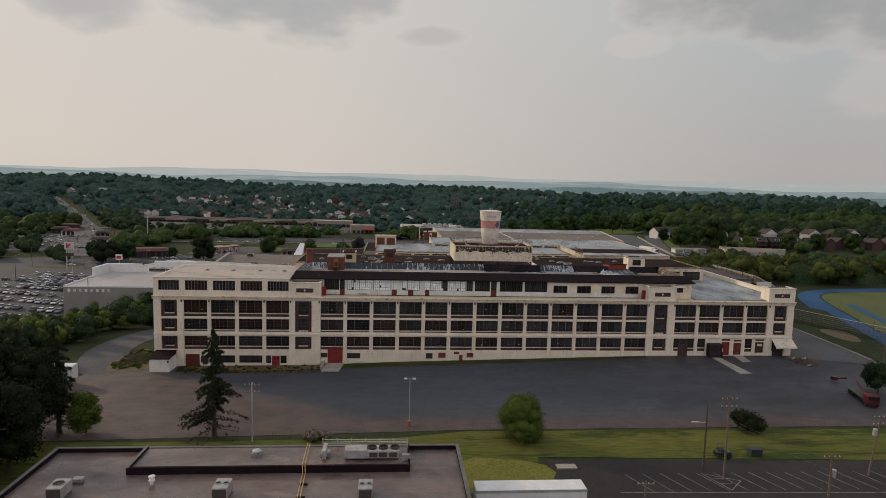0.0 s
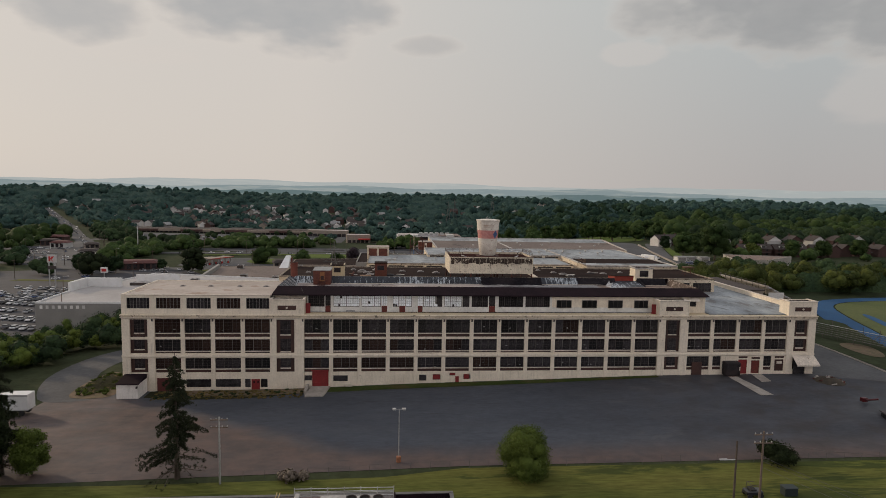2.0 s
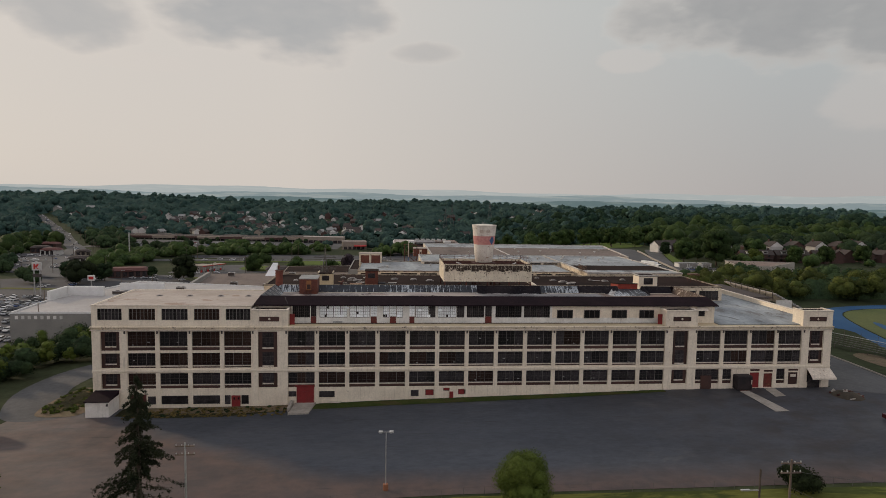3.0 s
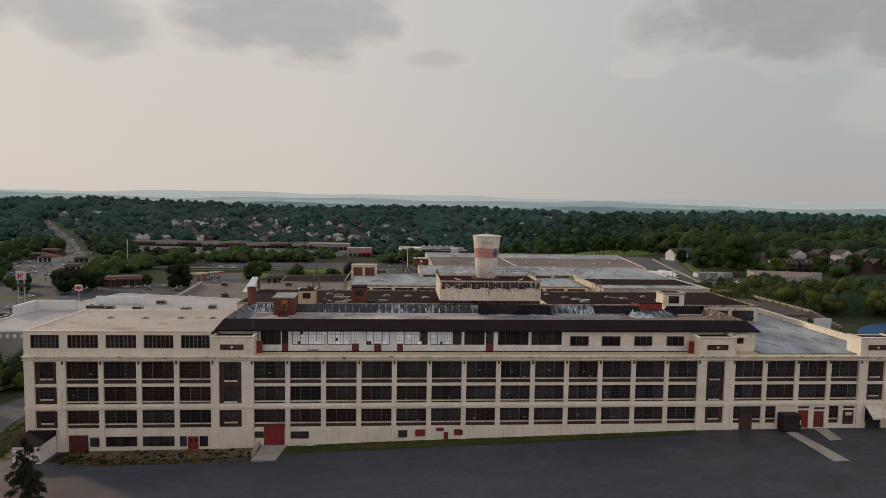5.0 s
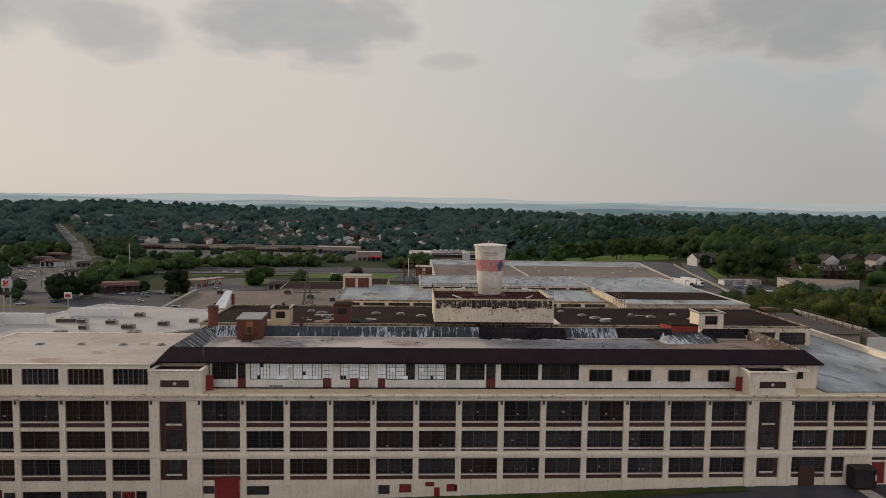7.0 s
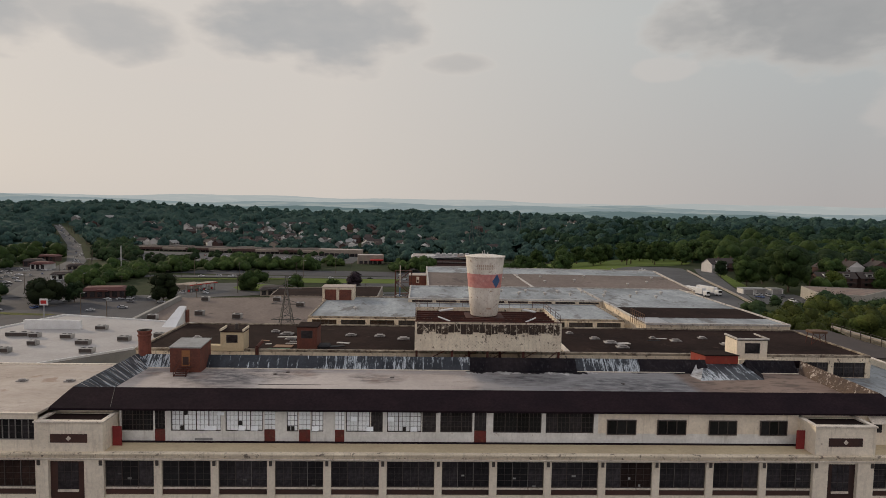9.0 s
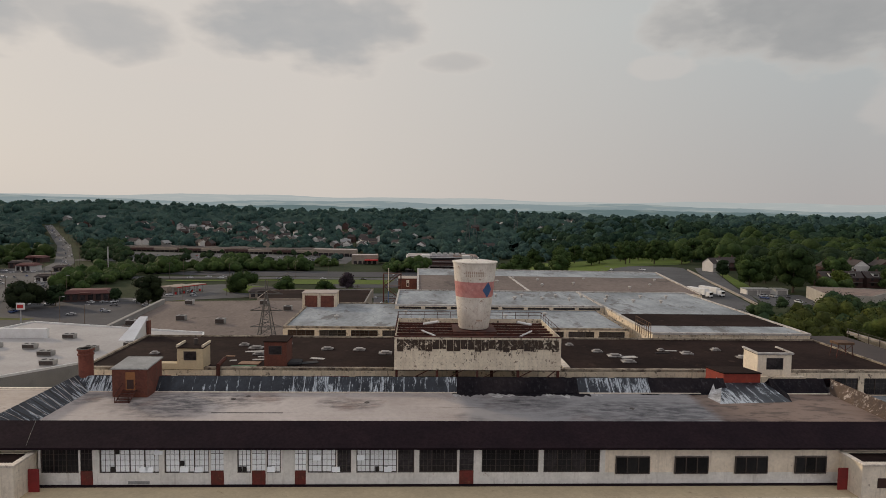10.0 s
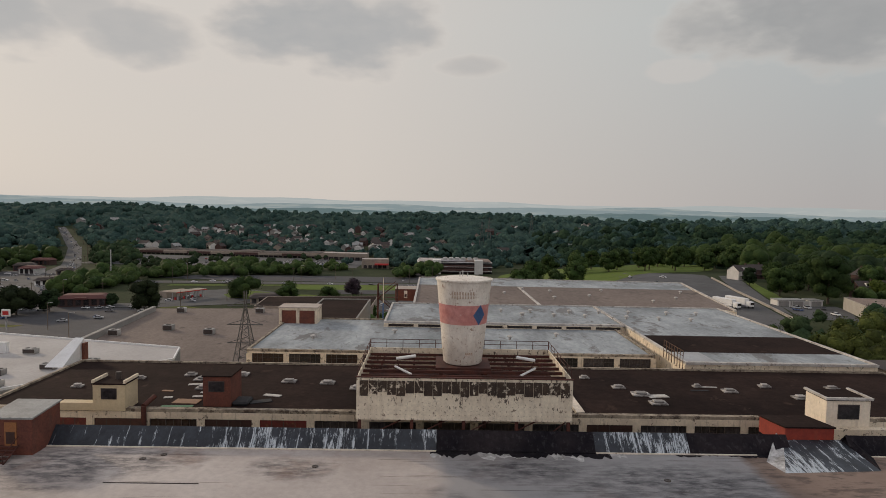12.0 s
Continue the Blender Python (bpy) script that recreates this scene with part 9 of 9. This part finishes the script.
for i in range(10):
    house(262 + i * 13.5 + rng.uniform(-1.5, 1.5), 272 + i * 1.5 + rng.uniform(-3, 3), 10, 9, 5.4, HOUSE_BRICK, HOUSE_ROOF, "brick house with a brown roof and white dormer", radians(rng.uniform(-12, 12) + (90 if i > 4 else 0)), i < 5, z=-1.0)
for i in range(7):
    house(266 + i * 20, 306 + i * 3 + rng.uniform(-6, 6), 10, 11, 5.8, HOUSE_BRICK if i % 2 else HOUSE_WHITE, HOUSE_ROOF, "brick house behind the front row", radians(90 + rng.uniform(-6, 6)), i % 3 == 0, z=1.5)
house(238, 352, 13, 10, 6.0, HOUSE_WHITE, HOUSE_ROOF, "white house among trees with a grey roof", 0.3, True)
house(252, 362, 10, 9, 6.0, HOUSE_BRICK, HOUSE_ROOF, "brick house among trees", 0.1)
house(250, 330, 10, 9, 5.0, HOUSE_WHITE, HOUSE_ROOF, "white house among trees", 1.2)
for x in (202, 208.5, 217):
    t = thing("garage_shed", "small white garage with a grey roof", "garage", "garages by the car park", at=(x, 243, float(land(x, 243))))
    part("wall", Mesh().box(-3, 3, -3, 3, -0.5, 2.6), HOUSE_WHITE, t)
    part("roof", Mesh().prism([(-3.3, -3.3), (3.3, -3.3), (3.3, 3.3), (-3.3, 3.3)], 2.6, 2.9), GREY_METAL, t)
    part("door", Mesh().box(-2.3, 2.3, -3.06, -3.0, 0, 2.2), GREY_WALL, t)
flat_block("cream_warehouse", "low cream warehouse with a flat roof", [(215, 204), (232, 199), (262, 222), (224, 232)], -3, 3.9, WAREHOUSE_WALL, ROOF_PALE, 0.3, "warehouse")
# a few more shops and signs along the avenue
for x, y, w, h, mt, lab in ((-262, 470, 12, 4, SHOP_WALL, "small tan roadside shop"), (-318, 505, 16, 5, HOUSE_BRICK, "small brick shop beside the avenue"), (-230, 395, 14, 4, HOUSE_WHITE, "small white shop beside the avenue")):
    diner(x, y, w, 10, h, mt, HOUSE_ROOF, lab, 0.4)
walls = (HOUSE_WHITE, HOUSE_WHITE, HOUSE_BRICK, GREY_WALL, SHOP_WALL)
labs = ("white house half hidden by trees", "white house half hidden by trees", "brick house half hidden by trees", "grey house half hidden by trees", "tan house half hidden by trees")
for x, y, w, h, k, rz in FAR_HOUSES:
    house(x, y, w, 10, h, walls[k], HOUSE_ROOF if k != 3 else GREY_METAL, labs[k], rz, z=float(land(x, y)) + 1.0)

# sheds and bleachers on the east side
t = thing("timber_shed", "long tan shed with a brown flat roof", "shed")
part("wall", Mesh().box(134.5, 144.0, 64, 94, -3, 8.6), SHOP_WALL, t)
part("roof", Mesh().box(134.1, 144.4, 63.6, 94.4, 8.6, 8.9), HOUSE_ROOF, t)


def grandstand():
    t = thing("grandstand", "stepped grey grandstand with a white end panel", "grandstand")
    for k in range(10):
        x, z = 146.4 + k, 9.8 - k * 0.5
        part("tier", Mesh().box(x, x + 0.98, 66, 96, z - 0.5, z), GREY_METAL if k % 2 else CONCRETE, t)
    part("end_panel", Mesh().box(147.2, 152.6, 65.6, 65.9, 3.2, 7.6), HOUSE_WHITE, t, "white painted end panel")
    for k in range(9):
        y = 66.4 + k * 3.6
        part("post", Mesh().bar((146.2, y, -2), (146.2, y, 10.6), 0.1, 5), STEEL, t)
        part("front_post", Mesh().bar((156.2, y, -2), (156.2, y, 5.9), 0.08, 5), STEEL, t)
    for z in (10.1, 10.6):
        part("rail", Mesh().bar((146.2, 66.2, z), (146.2, 95.5, z), 0.05, 5), STEEL, t)


grandstand()


def bleachers():
    t = thing("bleachers", "open steel bleachers above the track bank", "bleachers")
    a, b = Vector((134, 58, 0)), Vector((152, 14, 0))
    d = (b - a).normalized()
    n = Vector((d.y, -d.x, 0))
    L = (b - a).length
    for k in range(6):
        p = a - n * k * 0.8
        q = b - n * k * 0.8
        z = 0.8 + k * 0.42
        part("bench", Mesh().prism([(p.x, p.y), (q.x, q.y), (q.x - n.x * 0.4, q.y - n.y * 0.4), (p.x - n.x * 0.4, p.y - n.y * 0.4)][::-1], z, z + 0.08), GREY_METAL if k == 5 else STEEL, t)
    for i in range(12):
        p = a + d * (L * i / 11)
        q = p - n * 4.4
        part("frame", Mesh().bar((p.x, p.y, -1.5), (p.x, p.y, 0.9), 0.06, 5).bar((q.x, q.y, -1.5), (q.x, q.y, 4.2), 0.06, 5).bar((p.x, p.y, 0.8), (q.x, q.y, 3.0), 0.06, 5), STEEL, t)


bleachers()


def barrier_wall():
    """Low concrete barrier between the service yard and the street."""
    line = [(184, 202), (195, 248), (205, 294), (213, 325), (220, 355)]
    t = thing("barrier_wall", "long pale concrete barrier beside the service yard", "barrier", kind="structure")
    for (xa, ya), (xb, yb) in zip(line[:-1], line[1:]):
        n = 8
        for i in range(n):
            p, q = (lerp(xa, xb, i / n), lerp(ya, yb, i / n)), (lerp(xa, xb, (i + 0.95) / n), lerp(ya, yb, (i + 0.95) / n))
            z = float(land(*p))
            part("barrier_block", Mesh().prism([p, q, (q[0] + 0.7, q[1] - 0.15), (p[0] + 0.7, p[1] - 0.15)][::-1], z - 0.3, z + 1.0), CONCRETE, t)


barrier_wall()


def kerb():
    line = [(137.6, 64), (136.7, 27), (136.1, 14), (135.1, 1), (132.6, -18), (128.5, -40)]
    t = thing("road_kerb", "pale concrete kerb along the side road", "kerb", kind="structure")
    for (xa, ya), (xb, yb) in zip(line[:-1], line[1:]):
        n = 4
        for i in range(n):
            p, q = (lerp(xa, xb, i / n), lerp(ya, yb, i / n)), (lerp(xa, xb, (i + 0.97) / n), lerp(ya, yb, (i + 0.97) / n))
            za, zb = float(land(*p)), float(land(*q))
            m = Mesh()
            m.face([(q[0], q[1], zb + 0.34), (q[0] + 0.35, q[1], zb + 0.34), (p[0] + 0.35, p[1], za + 0.34), (p[0], p[1], za + 0.34)][::-1])
            m.face([(p[0], p[1], za - 0.1), (q[0], q[1], zb - 0.1), (q[0], q[1], zb + 0.34), (p[0], p[1], za + 0.34)][::-1])
            m.face([(p[0] + 0.35, p[1], za - 0.1), (q[0] + 0.35, q[1], zb - 0.1), (q[0] + 0.35, q[1], zb + 0.34), (p[0] + 0.35, p[1], za + 0.34)])
            part("kerb_stone", m, CONCRETE, t)


kerb()


def pylon(x, y, z0, z1, n=12):
    t = thing("lattice_pylon", "dull steel lattice power pylon", "pylon", at=(x, y, 0))
    def wid(z):
        return lerp(8.4, 0.6, (z - z0) / (z1 - z0) * 1.15) if z < z1 - 4 else 0.5
    cn = lambda z, a, b: (a * wid(z) / 2, b * wid(z) / 2, z)
    for a in (-1, 1):
        for b in (-1, 1):
            part("leg", Mesh().bar(cn(z0, a, b), cn(z1 - 4, a, b), 0.11, 4).bar(cn(z1 - 4, a, b), cn(z1, a, b), 0.07, 4), PYLON, t)
    for i in range(n):
        za, zb = lerp(z0, z1 - 4, i / n), lerp(z0, z1 - 4, (i + 1) / n)
        for p, q in (((-1, -1), (1, -1)), ((1, -1), (1, 1)), ((1, 1), (-1, 1)), ((-1, 1), (-1, -1))):
            part("brace", Mesh().bar(cn(za, *p), cn(zb, *q), 0.045, 4), PYLON, t)
            part("brace", Mesh().bar(cn(za, *q), cn(zb, *p), 0.045, 4), PYLON, t)
            part("brace", Mesh().bar(cn(zb, *p), cn(zb, *q), 0.045, 4), PYLON, t)
    for z in (z1 - 3.6, z1 - 8.0, z1 - 12.4):
        part("cross_arm", Mesh().bar((-4.2, 0, z), (4.2, 0, z), 0.12, 4).bar((-4.2, 0, z), (0, 0, z + 1.3), 0.07, 4).bar((4.2, 0, z), (0, 0, z + 1.3), 0.07, 4), PYLON, t)


pylon(-3.3, 107.0, -9.0, 20.0)
for x, y, h in ((112, 880, 45), (125, 905, 48), (205, 1000, 40)):
    pylon(x, y, float(land(x, y)), float(land(x, y)) + h, 5)

# white lorries in the east yard
for x, y in ((175.5, 233.0), (181.8, 234.0)):
    t = thing("white_lorry", "white box lorry parked in the yard", "lorry", at=(x, y, float(land(x, y)) + 0.1))
    t.rotation_euler = (0, 0, radians(20))
    part("box", Mesh().box(-1.3, 1.3, 0, 11.5, 1.1, 4.0), WHITE, t, bevel=0.08)
    part("cab", Mesh().box(-1.2, 1.2, -3.0, -0.3, 0.6, 3.0), WHITE, t, bevel=0.25)
    part("windscreen", Mesh().box(-1.05, 1.05, -3.05, -2.98, 1.7, 2.7), CAR_GLASS, t)
    for wy in (-2.2, 8.5, 10.0):
        for wx in (-1.3, 1.0):
            part("wheel", Mesh().bar((wx, wy, 0.5), (wx + 0.3, wy, 0.5), 0.5, 12), TYRE, t)

# trees of the middle distance
k = 0
for x, y, h, w, lf in ((-115, 294, 17, 18, LEAF_DEEP), (-173, 278, 14, 21, LEAF_DEEP), (-163, 289, 12, 12, LEAF_DARK), (-79, 350, 13, 22, LEAF), (-49, 340, 11, 17, LEAF), (-21, 328, 10, 14, LEAF), (-12, 362, 12, 12, PURPLE),
                       (14, 196, 13, 11, LEAF), (24, 190, 15, 12, LEAF), (20, 206, 10, 9, LEAF_LIGHT), (8, 262, 12, 13, LEAF), (-2, 290, 11, 12, LEAF), (30, 215, 13, 12, LEAF), (-142, 312, 7, 7, LEAF_DARK), (-190, 300, 11, 14, LEAF_DARK),
                       (228, 249, 24, 21, LEAF), (218, 272, 15, 15, LEAF), (262, 262, 10, 11, LEAF_LIGHT), (226, 318, 11, 8, LEAF_DARK), (249, 336, 13, 12, LEAF), (290, 262, 12, 12, LEAF), (250, 300, 20, 20, LEAF), (316, 268, 12, 12, LEAF), (236, 288, 15, 15, LEAF), (345, 270, 13, 13, LEAF), (275, 285, 16, 16, LEAF)):
    tree("broadleaf_tree", {PURPLE: "dark purple-leaved ornamental tree"}.get(lf, "full green broadleaf tree" if lf not in (LEAF_DARK, LEAF_DEEP) else "round dark green broadleaf tree"), x, y, h, w, lf, 100 + k, 4200, 0.34, 0.16, 26)
    k += 1
for i, (x, y) in enumerate(((120, 352), (134, 362), (112, 395), (150, 430), (176, 486), (132, 440), (200, 498), (100, 372), (226, 512), (246, 520), (262, 500), (272, 462), (238, 545), (190, 540), (268, 424), (172, 418), (200, 421), (224, 424), (248, 428), (184, 438), (212, 446), (240, 470), (160, 462), (256, 548), (214, 560), (284, 560))):
    tree("park_tree", "park tree standing on the lawn", x, y, 15 + i % 3 * 2, 15 + i % 4 * 1.5, LEAF, 140 + i, 2400, 0.45, 0.2, 20)
BELT = [(-196, 356), (-200, 385), (-200, 420), (-196, 450), (-170, 482), (-140, 503), (-105, 512), (-70, 516)]
clear_av = lambda x, y: not near_line(x, y, AVENUE, 17)
woods("avenue_trees", "dense green trees beside the avenue", scatter(110, -250, -60, 345, 530, 80, lambda x, y: near_line(x, y, BELT, 19) and clear_av(x, y) and not (y < 432 and x > -150)), 12, 13, LEAF, 80, 260, 0.42)
woods("avenue_trees", "dense green trees across the avenue", scatter(150, -600, -262, 400, 640, 81, lambda x, y: clear_av(x, y) and x < -222 - (y - 340) * 0.42 - 16 and not (abs(x + 291) < 22 and y < 478) and not (abs(x + 346) < 14 and 540 < y < 590)), 17, 17, LEAF, 81, 180, 0.6)
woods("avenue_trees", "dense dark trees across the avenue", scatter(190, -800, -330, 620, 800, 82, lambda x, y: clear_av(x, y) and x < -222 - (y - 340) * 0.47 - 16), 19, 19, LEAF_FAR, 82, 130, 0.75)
woods("roadside_trees", "clumps of green trees along the highway", scatter(46, -170, 40, 508, 585, 83, lambda x, y: not (-62 < x < 12 and y < 560) and not (x > -40 and y > 540) and not -128 < x < -104), 11, 14, LEAF, 83, 240, 0.48)
woods("roadside_trees", "dark trees before the medical building", scatter(16, 4, 44, 480, 540, 90), 13, 14, LEAF, 90, 170, 0.5)
woods("avenue_trees", "dark trees between the avenue and the plaza", scatter(90, -460, -290, 585, 800, 93, lambda x, y: clear_av(x, y) and x > -222 - (y - 340) * 0.47 + 20 and x < -222 - (y - 340) * 0.47 + 80 and not (x > -345 and y > 735)), 12, 14, LEAF_DARK, 93, 100, 0.72)
woods("roadside_trees", "dark trees before the plaza", scatter(20, -320, -160, 520, 600, 91, lambda x, y: clear_av(x, y) and x > -330 + (600 - y) * 0.55 + 25), 9, 12, LEAF_DARK, 91, 160, 0.5)
woods("roadside_trees", "dark shrubs west of the car park", scatter(80, -360, -190, 262, 390, 84, lambda x, y: x < -192 - (y - 262) * 0.45), 10, 13, LEAF_DARK, 84, 170, 0.5)
woods("works_trees", "leafy trees between the works and the store", scatter(18, 0, 32, 172, 240, 85), 12, 10, LEAF, 85, 300, 0.35)
woods("house_trees", "green trees round the brick houses", scatter(90, 215, 460, 298, 400, 86, lambda x, y: not (x < 285 and y > 318) and not (x < 262)), 16, 17, LEAF_DARK, 86, 300, 0.42)
woods("house_trees", "garden trees between the brick houses", scatter(26, 244, 440, 240, 290, 88, lambda x, y: y > 278 or y < 258), 9, 9, LEAF, 88, 200, 0.38)
woods("garden_trees", "green trees before the warehouse", scatter(60, 132, 330, 158, 200, 87, lambda x, y: x > 140 + (y - 160) * 0.95 + 8), 8, 10, LEAF_DARK, 87, 420, 0.26)
woods("lot_trees", "small trees in planting strips of the car park", scatter(30, -330, -60, 620, 735, 92), 7, 8, LEAF_DARK, 92, 90, 0.5)
